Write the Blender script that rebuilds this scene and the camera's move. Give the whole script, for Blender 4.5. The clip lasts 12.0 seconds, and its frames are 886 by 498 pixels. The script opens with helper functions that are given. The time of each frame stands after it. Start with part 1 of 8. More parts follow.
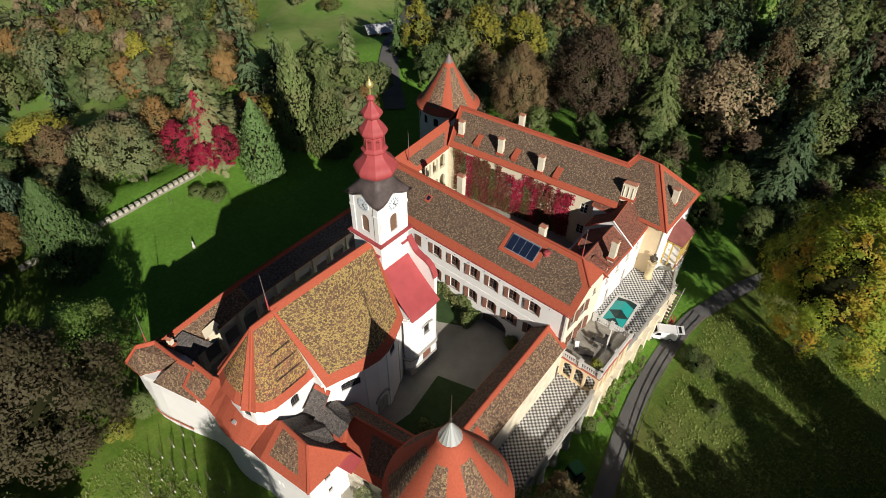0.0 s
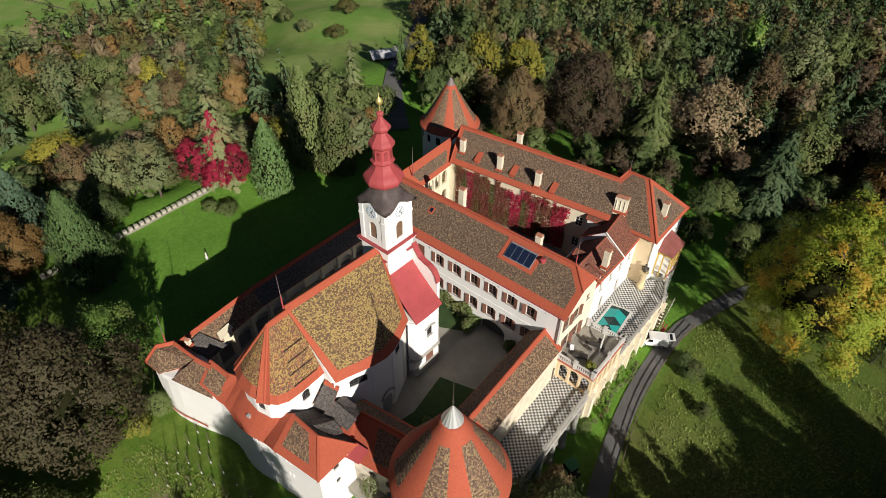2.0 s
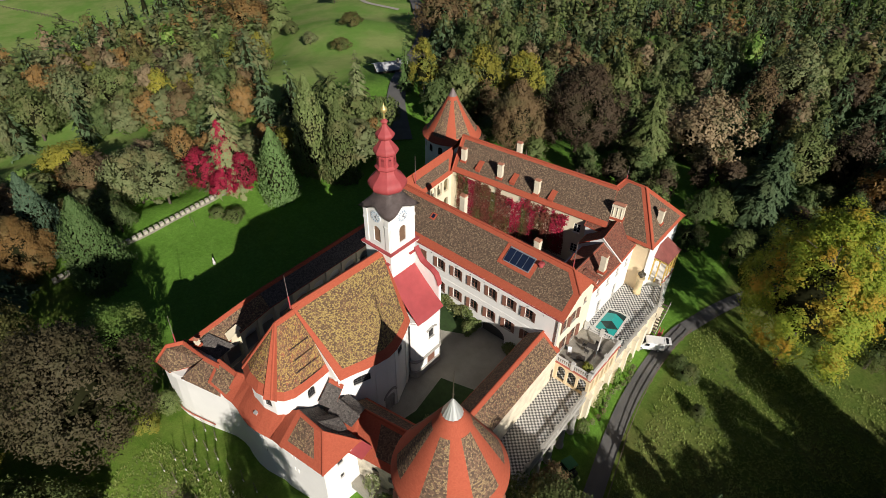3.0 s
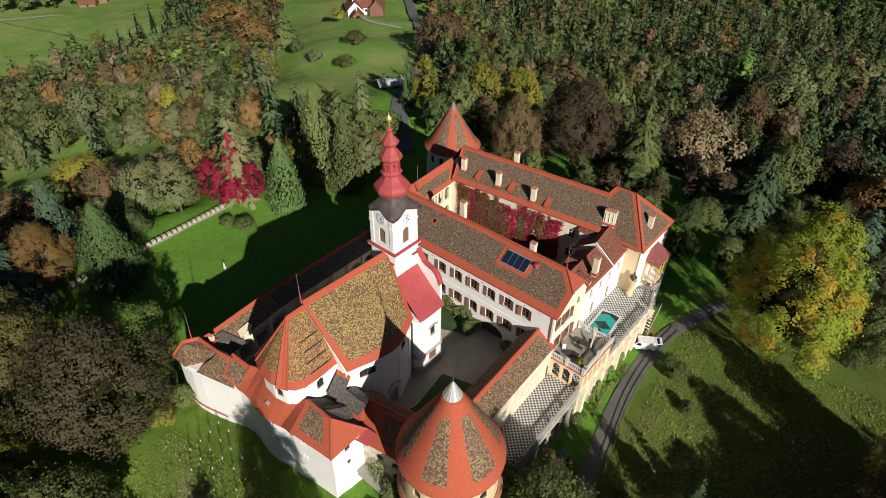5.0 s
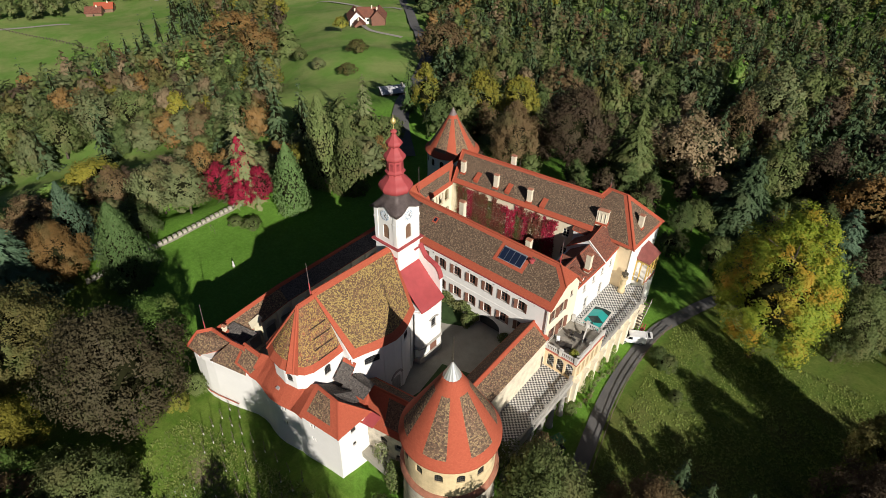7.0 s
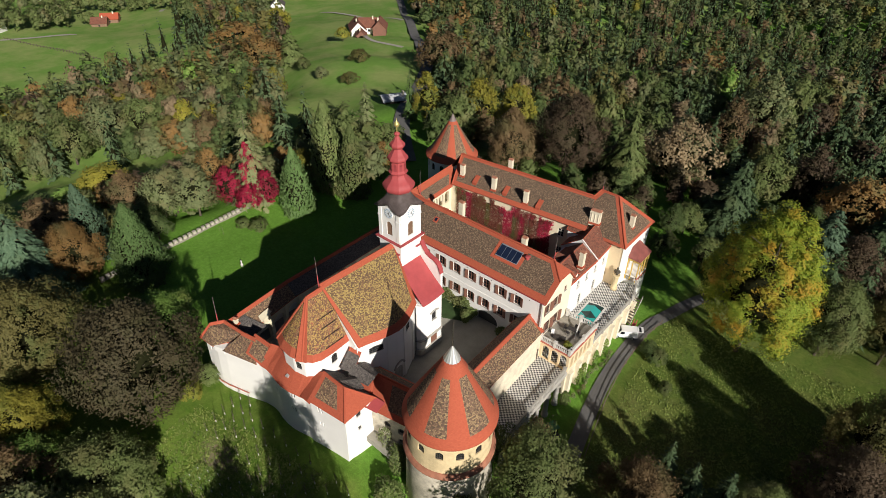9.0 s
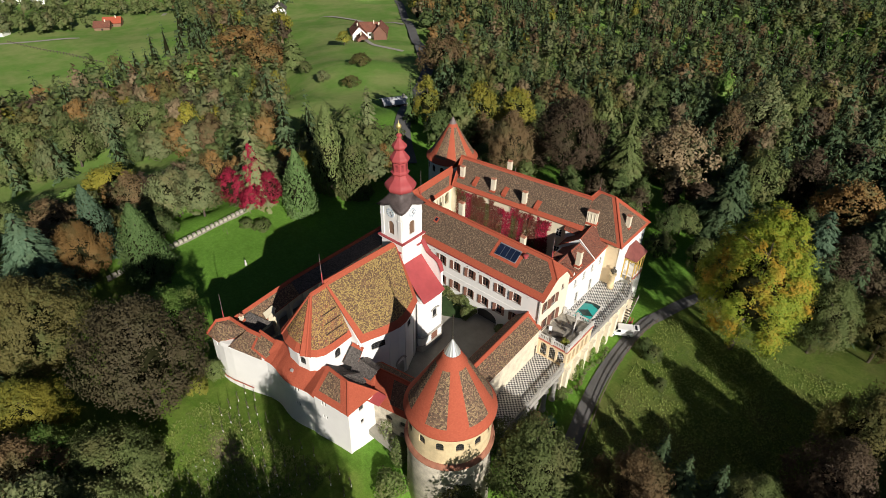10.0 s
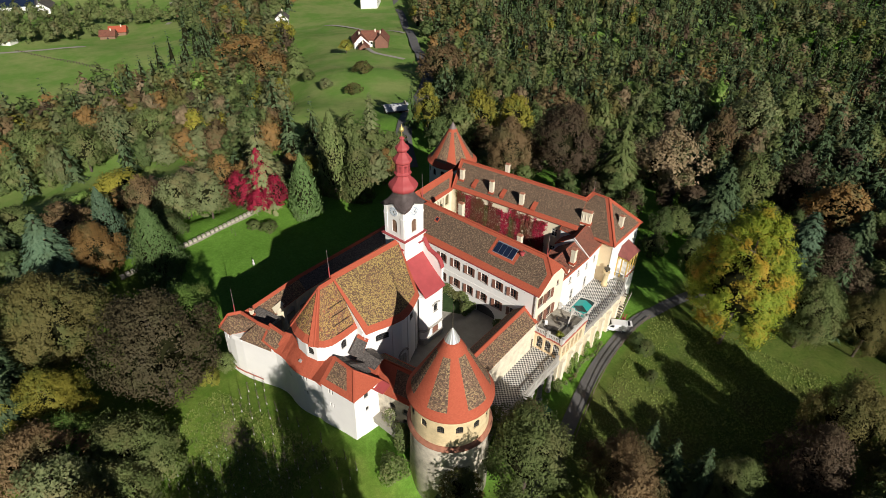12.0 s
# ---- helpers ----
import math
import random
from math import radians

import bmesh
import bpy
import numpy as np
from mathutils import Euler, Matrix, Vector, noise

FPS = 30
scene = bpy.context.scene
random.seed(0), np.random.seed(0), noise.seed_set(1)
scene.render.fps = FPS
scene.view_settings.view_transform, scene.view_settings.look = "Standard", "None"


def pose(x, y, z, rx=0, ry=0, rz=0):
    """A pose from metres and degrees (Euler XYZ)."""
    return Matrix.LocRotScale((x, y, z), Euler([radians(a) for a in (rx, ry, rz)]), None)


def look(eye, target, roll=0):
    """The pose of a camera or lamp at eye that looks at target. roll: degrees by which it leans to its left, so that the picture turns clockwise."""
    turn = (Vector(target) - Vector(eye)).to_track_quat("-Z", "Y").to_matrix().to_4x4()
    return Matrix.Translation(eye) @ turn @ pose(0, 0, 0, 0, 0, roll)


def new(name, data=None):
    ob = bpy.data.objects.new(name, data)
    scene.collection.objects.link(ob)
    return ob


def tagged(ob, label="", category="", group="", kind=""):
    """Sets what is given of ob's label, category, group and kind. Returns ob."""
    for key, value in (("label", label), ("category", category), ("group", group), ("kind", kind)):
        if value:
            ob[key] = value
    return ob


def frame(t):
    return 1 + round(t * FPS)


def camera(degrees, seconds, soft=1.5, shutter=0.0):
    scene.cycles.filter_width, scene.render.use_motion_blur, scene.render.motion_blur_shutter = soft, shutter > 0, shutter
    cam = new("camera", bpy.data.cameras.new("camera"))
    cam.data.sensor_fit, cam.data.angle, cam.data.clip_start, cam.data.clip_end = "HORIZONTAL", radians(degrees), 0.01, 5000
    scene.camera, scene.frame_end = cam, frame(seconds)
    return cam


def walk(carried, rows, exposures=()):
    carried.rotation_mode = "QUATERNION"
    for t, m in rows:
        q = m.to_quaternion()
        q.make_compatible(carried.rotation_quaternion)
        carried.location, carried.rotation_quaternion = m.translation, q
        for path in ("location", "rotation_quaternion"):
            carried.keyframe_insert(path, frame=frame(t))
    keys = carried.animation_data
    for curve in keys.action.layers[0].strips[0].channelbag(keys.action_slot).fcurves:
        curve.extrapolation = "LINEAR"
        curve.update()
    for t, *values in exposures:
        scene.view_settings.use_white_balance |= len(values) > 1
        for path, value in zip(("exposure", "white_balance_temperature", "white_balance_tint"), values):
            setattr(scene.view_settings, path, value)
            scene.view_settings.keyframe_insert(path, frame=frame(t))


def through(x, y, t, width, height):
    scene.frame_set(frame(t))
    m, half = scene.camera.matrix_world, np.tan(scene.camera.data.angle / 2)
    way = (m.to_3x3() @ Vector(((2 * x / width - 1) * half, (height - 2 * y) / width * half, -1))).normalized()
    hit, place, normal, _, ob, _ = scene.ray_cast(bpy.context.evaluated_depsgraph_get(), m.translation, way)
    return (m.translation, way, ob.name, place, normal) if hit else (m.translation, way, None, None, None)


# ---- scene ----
cam = camera(73.7, 12.0, soft=0.5)
PATH = [
    (0, (21.985, -44.019, 61.37), (21.048, -42.886, 60.014), 0.9),
    (0.5, (22.699, -44.971, 61.715), (21.752, -43.827, 60.374), 0.9),
    (1, (23.408, -45.912, 62.114), (22.452, -44.759, 60.789), 1.0),
    (1.5, (24.19, -46.889, 62.374), (23.223, -45.725, 61.065), 1.0),
    (2, (24.892, -47.831, 62.808), (23.918, -46.658, 61.514), 1.0),
    (2.5, (25.738, -48.717, 63.15), (24.751, -47.536, 61.873), 1.0),
    (3, (26.592, -49.696, 63.583), (25.595, -48.508, 62.32), 1.0),
    (5, (29.74, -53.369, 64.964), (28.718, -52.158, 63.744), 0.9),
    (5.5, (30.503, -54.279, 65.321), (29.478, -53.064, 64.107), 0.9),
    (6, (31.276, -55.172, 65.719), (30.249, -53.954, 64.51), 0.9),
    (6.5, (31.959, -56.135, 66.0), (30.93, -54.913, 64.797), 1.0),
    (7, (32.738, -57.018, 66.357), (31.705, -55.793, 65.159), 1.0),
    (9, (35.832, -60.758, 67.691), (34.788, -59.519, 66.518), 1.0),
    (9.5, (36.472, -61.656, 68.079), (35.428, -60.414, 66.91), 1.1),
    (10, (37.252, -62.585, 68.434), (36.204, -61.34, 67.271), 1.1),
    (10.5, (38.045, -63.461, 68.762), (36.993, -62.214, 67.604), 1.0),
    (11, (38.772, -64.41, 69.096), (37.719, -63.16, 67.944), 1.0),
    (11.5, (39.51, -65.321, 69.508), (38.455, -64.069, 68.36), 1.0),
    (12, (40.274, -66.15, 69.873), (39.216, -64.896, 68.73), 1.0),
]
walk(cam, [(t, look(eye, target, roll)) for t, eye, target, roll in PATH])

# ---------------------------------------------------------------- light
SUN_EL, SUN_AZ = 24.6, -25.2
world = bpy.data.worlds.new("world")
scene.world = world
world.use_nodes = True
_wn = world.node_tree.nodes
_sky = _wn.new("ShaderNodeTexSky")
_sky.sky_type = "NISHITA"
_sky.sun_disc = False
_sky.air_density, _sky.dust_density = 0.5, 0.2
_sky.sun_elevation = radians(SUN_EL)
_sky.sun_rotation = radians(90 - SUN_AZ)
_wn["Background"].inputs[1].default_value = 0.033
world.node_tree.links.new(_sky.outputs[0], _wn["Background"].inputs[0])
_sun = bpy.data.lights.new("sun", "SUN")
_sun.energy, _sun.angle, _sun.color = 5.0, radians(0.53), (1.0, 0.945, 0.87)
sun = new("sun", _sun)
_d = Vector((math.cos(radians(SUN_AZ)) * math.cos(radians(SUN_EL)), math.sin(radians(SUN_AZ)) * math.cos(radians(SUN_EL)), math.sin(radians(SUN_EL))))
sun.matrix_world = look(_d * 300, (0, 0, 0))
scene.view_settings.exposure = 0.22

# ---------------------------------------------------------------- materials


class Mat:
    """A small builder for node materials."""

    def __init__(self, name, rough=0.8, metal=0.0):
        self.m = bpy.data.materials.new(name)
        self.m.use_nodes = True
        self.t = self.m.node_tree
        self.b = self.t.nodes["Principled BSDF"]
        self.b.inputs["Roughness"].default_value = rough
        self.b.inputs["Metallic"].default_value = metal
        self.tc = self.t.nodes.new("ShaderNodeTexCoord")

    def n(self, kind, **props):
        nd = self.t.nodes.new(kind)
        for k, v in props.items():
            setattr(nd, k, v)
        return nd

    def link(self, a, b):
        self.t.links.new(a, b)

    def noise(self, scale, detail=3.0, rough=0.6, coord="Object", stretch=None):
        nd = self.n("ShaderNodeTexNoise")
        nd.inputs["Scale"].default_value = scale
        nd.inputs["Detail"].default_value = detail
        nd.inputs["Roughness"].default_value = rough
        src = self.tc.outputs[coord]
        if stretch:
            mp = self.n("ShaderNodeMapping")
            mp.inputs["Scale"].default_value = stretch
            self.link(src, mp.inputs[0])
            src = mp.outputs[0]
        self.link(src, nd.inputs["Vector"])
        return nd.outputs["Fac"]

    def ramp(self, fac, stops):
        nd = self.n("ShaderNodeValToRGB")
        el = nd.color_ramp.elements
        while len(el) < len(stops):
            el.new(0.5)
        for e, (p, c) in zip(el, stops):
            e.position, e.color = p, (*c, 1.0)
        self.link(fac, nd.inputs[0])
        return nd.outputs[0]

    def mix(self, fac, a, b, blend="MIX"):
        nd = self.n("ShaderNodeMix", data_type="RGBA", blend_type=blend)
        for sock, v in ((nd.inputs[0], fac), (nd.inputs[6], a), (nd.inputs[7], b)):
            if isinstance(v, (int, float)):
                sock.default_value = v
            elif isinstance(v, tuple):
                sock.default_value = (*v, 1.0)
            else:
                self.link(v, sock)
        return nd.outputs[2]

    def step(self, fac, lo, hi):
        nd = self.n("ShaderNodeMapRange", clamp=True)
        nd.inputs[1].default_value, nd.inputs[2].default_value = lo, hi
        self.link(fac, nd.inputs[0])
        return nd.outputs[0]

    def bump(self, height, strength=0.5, dist=0.05):
        nd = self.n("ShaderNodeBump")
        nd.inputs["Strength"].default_value = strength
        nd.inputs["Distance"].default_value = dist
        self.link(height, nd.inputs["Height"])
        self.link(nd.outputs[0], self.b.inputs["Normal"])

    def out(self, colour):
        self.link(colour, self.b.inputs["Base Color"])
        return self.m


def mul(c, k):
    return tuple(min(1.0, v * k) for v in c)


def plain(name, c, rough=0.7, metal=0.0, vary=0.18, scale=1.5, bump=0.15):
    m = Mat(name, rough, metal)
    big, fine = m.noise(scale * 0.35, 4), m.noise(scale * 9, 3)
    col = m.ramp(big, [(0.3, mul(c, 1 - vary)), (0.7, mul(c, 1 + vary * 0.6))])
    col = m.mix(0.25, col, m.ramp(fine, [(0.3, mul(c, 1 - vary)), (0.7, mul(c, 1 + vary))]))
    if bump:
        m.bump(fine, bump, 0.02)
    return m.out(col)


def tile_mat(name, base, dark, spots, spot_amount, row=0.17, warm=None, warm_amount=0.0, light=1.35):
    """Clay roof tiles: courses across the slope, each tile of its own shade, lichen in clusters of tiles, some newer tiles. UV in metres."""
    m = Mat(name, 0.85)
    m.b.inputs["Specular IOR Level"].default_value = 0.25
    br = m.n("ShaderNodeTexBrick")
    br.offset = 0.5
    for k, v in (("Scale", 1.0), ("Mortar Size", 0.012), ("Mortar Smooth", 0.3), ("Bias", 0.0), ("Brick Width", 0.19), ("Row Height", row)):
        br.inputs[k].default_value = v
    br.inputs["Color1"].default_value = (0, 0, 0, 1)
    br.inputs["Color2"].default_value = (1, 1, 1, 1)
    br.inputs["Mortar"].default_value = (0.15, 0.15, 0.15, 1)
    m.link(m.tc.outputs["UV"], br.inputs["Vector"])
    shade = m.ramp(br.outputs["Color"], [(0.0, dark), (0.45, base), (1.0, mul(base, light))])
    patch, spot, speck = m.noise(0.45, 4, 0.6, "UV"), m.noise(4.6, 3, 0.7, "UV"), m.noise(13.0, 2, 0.6, "UV")
    # lichen grows tile by tile: the clusters are broken up by each tile's own chance
    total = m.n("ShaderNodeMath", operation="MULTIPLY_ADD")
    m.link(br.outputs["Color"], total.inputs[0])
    total.inputs[1].default_value = 0.3
    m.link(spot, total.inputs[2])
    more = m.n("ShaderNodeMath", operation="MULTIPLY_ADD")
    m.link(speck, more.inputs[0])
    more.inputs[1].default_value = 0.22
    m.link(total.outputs[0], more.inputs[2])
    far = m.n("ShaderNodeMath", operation="MULTIPLY_ADD")
    m.link(patch, far.inputs[0])
    far.inputs[1].default_value = 0.35
    m.link(more.outputs[0], far.inputs[2])
    col = m.mix(m.step(patch, 0.4, 0.7), shade, m.mix(0.35, shade, dark))
    if warm:
        new_tile = m.noise(1.3, 5, 0.75, "UV")
        col = m.mix(m.step(new_tile, 0.68 - 0.3 * warm_amount, 0.72 - 0.3 * warm_amount), col, m.mix(m.step(speck, 0.4, 0.6), warm, mul(warm, 0.6)))
    thr = 1.13 - 0.32 * spot_amount
    col = m.mix(m.step(far.outputs[0], thr, thr + 0.05), col, m.mix(m.step(speck, 0.35, 0.65), spots[0], spots[1]))
    col = m.mix(m.step(speck, 0.40, 0.30), col, m.mix(0.5, col, mul(dark, 0.8)))
    m.bump(br.outputs["Color"], 0.5, 0.05)
    return m.out(col)


M_RED = tile_mat("red_clay_tile", (0.42, 0.098, 0.052), (0.38, 0.085, 0.045), ((0.43, 0.12, 0.06), (0.36, 0.085, 0.04)), 0.1, light=1.08)
M_MOSS = tile_mat("lichen_roof_tile", (0.19, 0.11, 0.06), (0.10, 0.065, 0.04), ((0.42, 0.30, 0.10), (0.33, 0.235, 0.085)), 0.66, warm=(0.42, 0.13, 0.06), warm_amount=0.14)
M_MOSSRED = tile_mat("patched_lichen_tile", (0.21, 0.11, 0.065), (0.12, 0.065, 0.042), ((0.46, 0.30, 0.09), (0.36, 0.24, 0.08)), 0.6, warm=(0.38, 0.13, 0.075), warm_amount=0.42)
M_BROWN = tile_mat("old_brown_tile", (0.155, 0.103, 0.068), (0.085, 0.06, 0.043), ((0.31, 0.23, 0.14), (0.25, 0.17, 0.105)), 0.3, warm=(0.24, 0.125, 0.08), warm_amount=0.2, light=1.4)
M_RUSSET = tile_mat("russet_roof_tile", (0.21, 0.078, 0.05), (0.11, 0.05, 0.038), ((0.27, 0.15, 0.09), (0.2, 0.11, 0.07)), 0.22)
M_SLATE = tile_mat("dark_shingle", (0.12, 0.105, 0.095), (0.06, 0.053, 0.05), ((0.18, 0.16, 0.14), (0.14, 0.125, 0.11)), 0.25)
M_WHITE = plain("white_lime_plaster", (0.80, 0.78, 0.74), 0.9, vary=0.05, scale=1.2)
M_CREAM = plain("cream_plaster", (0.74, 0.66, 0.48), 0.9, vary=0.12)
M_CREAM2 = plain("stained_cream_plaster", (0.66, 0.52, 0.30), 0.92, vary=0.3, scale=2.0)
M_MOSSDARK = tile_mat("weathered_cone_tile", (0.19, 0.115, 0.075), (0.085, 0.06, 0.043), ((0.38, 0.27, 0.13), (0.29, 0.20, 0.11)), 0.42, warm=(0.32, 0.12, 0.075), warm_amount=0.22, light=1.5)
M_PEACH = plain("peach_plaster", (0.76, 0.60, 0.38), 0.9, vary=0.1)
M_OLD = plain("weathered_plaster", (0.56, 0.50, 0.40), 0.92, vary=0.5, scale=2.2)
M_REDMETAL = plain("red_painted_metal", (0.37, 0.06, 0.062), 0.65, vary=0.16, scale=2.5)
M_GREYMETAL = plain("dark_tarnished_metal", (0.20, 0.155, 0.145), 0.6, 0.0, vary=0.45, scale=2.5)
M_ZINC = plain("pale_zinc", (0.66, 0.66, 0.64), 0.35, 0.5, vary=0.1)
M_GOLD = plain("gilding", (0.72, 0.58, 0.22), 0.35, 0.6, vary=0.1)
M_GLASSDARK = plain("window_glass_dark", (0.02, 0.022, 0.025), 0.12, vary=0.2, bump=0)
M_SHUTTER = plain("brown_shutter_paint", (0.20, 0.09, 0.06), 0.6)
M_OLDRED = plain("weathered_red_metal", (0.24, 0.075, 0.062), 0.65, vary=0.3, scale=2.5)
M_OLDSTONE = plain("old_garden_stone", (0.26, 0.235, 0.19), 0.95, vary=0.35, scale=2)
M_PIER = plain("pale_pier_stone", (0.48, 0.44, 0.36), 0.92, vary=0.25, scale=3)
M_DECK = plain("stained_deck_tile", (0.31, 0.285, 0.24), 0.85, vary=0.45, scale=2.5)
M_AGED = plain("aged_pale_plaster", (0.70, 0.62, 0.47), 0.92, vary=0.28, scale=2.2)
M_PALE = plain("pale_cream_plaster", (0.77, 0.69, 0.53), 0.9, vary=0.1, scale=2)
M_TIMBER = plain("yellow_painted_timber", (0.60, 0.41, 0.11), 0.7, vary=0.2, scale=3)
# court grass, with the courts' shade put into its dark colour
M_BED = plain("shade_toned_court_grass", (0.035, 0.07, 0.016), 0.95, vary=0.4, scale=3)
M_STONE = plain("grey_stone", (0.40, 0.38, 0.34), 0.9, vary=0.25)
M_WHITETILE = plain("pale_floor_tile", (0.62, 0.60, 0.56), 0.5, vary=0.15)
M_ASPHALT = plain("asphalt", (0.13, 0.125, 0.12), 0.9, vary=0.25, scale=0.8)
M_COURT = plain("court_gravel", (0.33, 0.31, 0.26), 0.95, vary=0.3, scale=0.8)
# near-black crown fill: the shade between boughs is put into its colour
M_CROWN_SHADE = plain("crown_shade", (0.017, 0.018, 0.008), 1.0, vary=0.4, scale=2, bump=0)
M_CROWN_SHADE.node_tree.nodes["Principled BSDF"].inputs["Specular IOR Level"].default_value = 0.0
M_BARK = plain("bark", (0.09, 0.07, 0.05), 0.95, vary=0.4, scale=4)
M_FRAME = plain("white_window_paint", (0.62, 0.60, 0.55), 0.6, vary=0.08)
M_LEAD = plain("dark_window_bars", (0.05, 0.045, 0.042), 0.5, vary=0.2)
M_CHIM = plain("chimney_plaster", (0.70, 0.63, 0.48), 0.9, vary=0.15, scale=3)
M_CAPTILE = plain("chimney_cap_tile", (0.36, 0.15, 0.09), 0.85, vary=0.3, scale=4)
M_TEAL = plain("teal_pool_cover", (0.02, 0.34, 0.31), 0.45, vary=0.12)
M_TEALDARK = plain("dark_pool_cover", (0.012, 0.035, 0.032), 0.5, vary=0.2)
M_VAN = plain("white_car_paint", (0.80, 0.80, 0.80), 0.3, vary=0.02, bump=0)
M_RUBBER = plain("rubber", (0.02, 0.02, 0.02), 0.7, vary=0.2)
M_SOLAR = plain("solar_glass", (0.012, 0.02, 0.045), 0.15, vary=0.2, bump=0)
M_ALU = plain("aluminium", (0.55, 0.57, 0.60), 0.35, 0.7, vary=0.05)
M_REDBAND = plain("red_band_paint", (0.45, 0.13, 0.09), 0.7, vary=0.15)
M_WOODB = plain("brown_louvre_wood", (0.22, 0.13, 0.08), 0.75, vary=0.25, scale=4)
M_CLOCK = plain("clock_enamel", (0.70, 0.72, 0.74), 0.4, vary=0.05)
M_CLOCKBLUE = plain("clock_blue", (0.26, 0.38, 0.48), 0.4, vary=0.1)
# darker copy of the red metal, painted shade for the lantern's niches
M_REDDARK = plain("shaded_red_paint", (0.30, 0.05, 0.055), 0.5, vary=0.1)
M_BRONZE = plain("dark_bronze", (0.10, 0.085, 0.06), 0.5, 0.5, vary=0.3)
M_GREENPAINT = plain("green_vehicle_paint", (0.03, 0.16, 0.05), 0.4, vary=0.1)
M_WOOD = plain("weathered_wood", (0.13, 0.10, 0.075), 0.85, vary=0.3, scale=4)


def leaf_mat(name, a, b, c, through=0.3):
    """Foliage: two close hues by leaf spray, a third in patches, shifted from tree to tree; some light passes through."""
    a, b, c = (tuple(v * k for v, k in zip(q, (2.0, 1.96, 2.5))) for q in (a, b, c))
    m = Mat(name, 0.6)
    geo = m.n("ShaderNodeNewGeometry")
    info = m.n("ShaderNodeObjectInfo")
    col = m.mix(geo.outputs["Random Per Island"], a, b)
    pos = m.n("ShaderNodeTexNoise")
    pos.inputs["Scale"].default_value = 0.22
    pos.inputs["Detail"].default_value = 4
    m.link(geo.outputs["Position"], pos.inputs["Vector"])
    col = m.mix(m.step(pos.outputs["Fac"], 0.5, 0.66), col, c)
    hs = m.n("ShaderNodeHueSaturation")
    mr = m.n("ShaderNodeMapRange")
    mr.inputs[3].default_value, mr.inputs[4].default_value = 0.8, 1.25
    m.link(info.outputs["Random"], mr.inputs[0])
    m.link(mr.outputs[0], hs.inputs["Value"])
    m.link(col, hs.inputs["Color"])
    tr = m.n("ShaderNodeBsdfTranslucent")
    mx = m.n("ShaderNodeMixShader")
    mx.inputs[0].default_value = through
    m.link(hs.outputs[0], tr.inputs[0])
    m.link(m.b.outputs[0], mx.inputs[1])
    m.link(tr.outputs[0], mx.inputs[2])
    m.link(mx.outputs[0], m.t.nodes["Material Output"].inputs[0])
    m.b.inputs["Specular IOR Level"].default_value = 0.12
    return m.out(hs.outputs[0])


L_GREEN = leaf_mat("leaves_green", (0.06, 0.08, 0.021), (0.09, 0.115, 0.031), (0.1, 0.105, 0.033))
L_BRIGHT = leaf_mat("leaves_bright_green", (0.065, 0.12, 0.018), (0.10, 0.155, 0.03), (0.11, 0.14, 0.03))
L_YELLOW = leaf_mat("leaves_yellow", (0.125, 0.122, 0.016), (0.175, 0.155, 0.021), (0.095, 0.11, 0.019))
L_MAPLE = leaf_mat("leaves_maple", (0.082, 0.125, 0.012), (0.15, 0.165, 0.016), (0.21, 0.135, 0.015))
L_ORANGE = leaf_mat("leaves_orange", (0.17, 0.1, 0.026), (0.14, 0.092, 0.03), (0.09, 0.085, 0.028))
L_RUSSET = leaf_mat("leaves_russet", (0.085, 0.06, 0.024), (0.115, 0.08, 0.032), (0.07, 0.062, 0.022))
L_COPPER = leaf_mat("leaves_copper", (0.046, 0.034, 0.017), (0.066, 0.048, 0.024), (0.055, 0.046, 0.02))
L_UMBER = leaf_mat("leaves_umber", (0.038, 0.033, 0.014), (0.056, 0.047, 0.02), (0.047, 0.045, 0.017))
L_RED = leaf_mat("leaves_crimson", (0.15, 0.01, 0.02), (0.22, 0.018, 0.03), (0.11, 0.016, 0.018))
L_CONIFER = leaf_mat("needles_dark", (0.03, 0.05, 0.018), (0.046, 0.07, 0.025), (0.05, 0.068, 0.024), 0.15)
L_THUJA = leaf_mat("needles_thuja", (0.046, 0.082, 0.02), (0.066, 0.105, 0.028), (0.06, 0.088, 0.025), 0.2)
L_BLUE = leaf_mat("needles_blue_green", (0.042, 0.074, 0.034), (0.062, 0.096, 0.044), (0.046, 0.072, 0.03), 0.15)
L_PALE = leaf_mat("leaves_grey_green", (0.085, 0.105, 0.036), (0.12, 0.135, 0.048), (0.115, 0.105, 0.038))
L_OLIVE = leaf_mat("leaves_olive", (0.065, 0.062, 0.017), (0.09, 0.08, 0.022), (0.055, 0.066, 0.017))
L_VINE = leaf_mat("leaves_vine_brown", (0.085, 0.022, 0.015), (0.105, 0.042, 0.02), (0.07, 0.042, 0.016))
L_DEEP = leaf_mat("leaves_deep_green", (0.04, 0.062, 0.017), (0.06, 0.082, 0.022), (0.07, 0.078, 0.024))
L_TAN = leaf_mat("leaves_tan", (0.13, 0.1, 0.046), (0.175, 0.135, 0.062), (0.09, 0.085, 0.034))


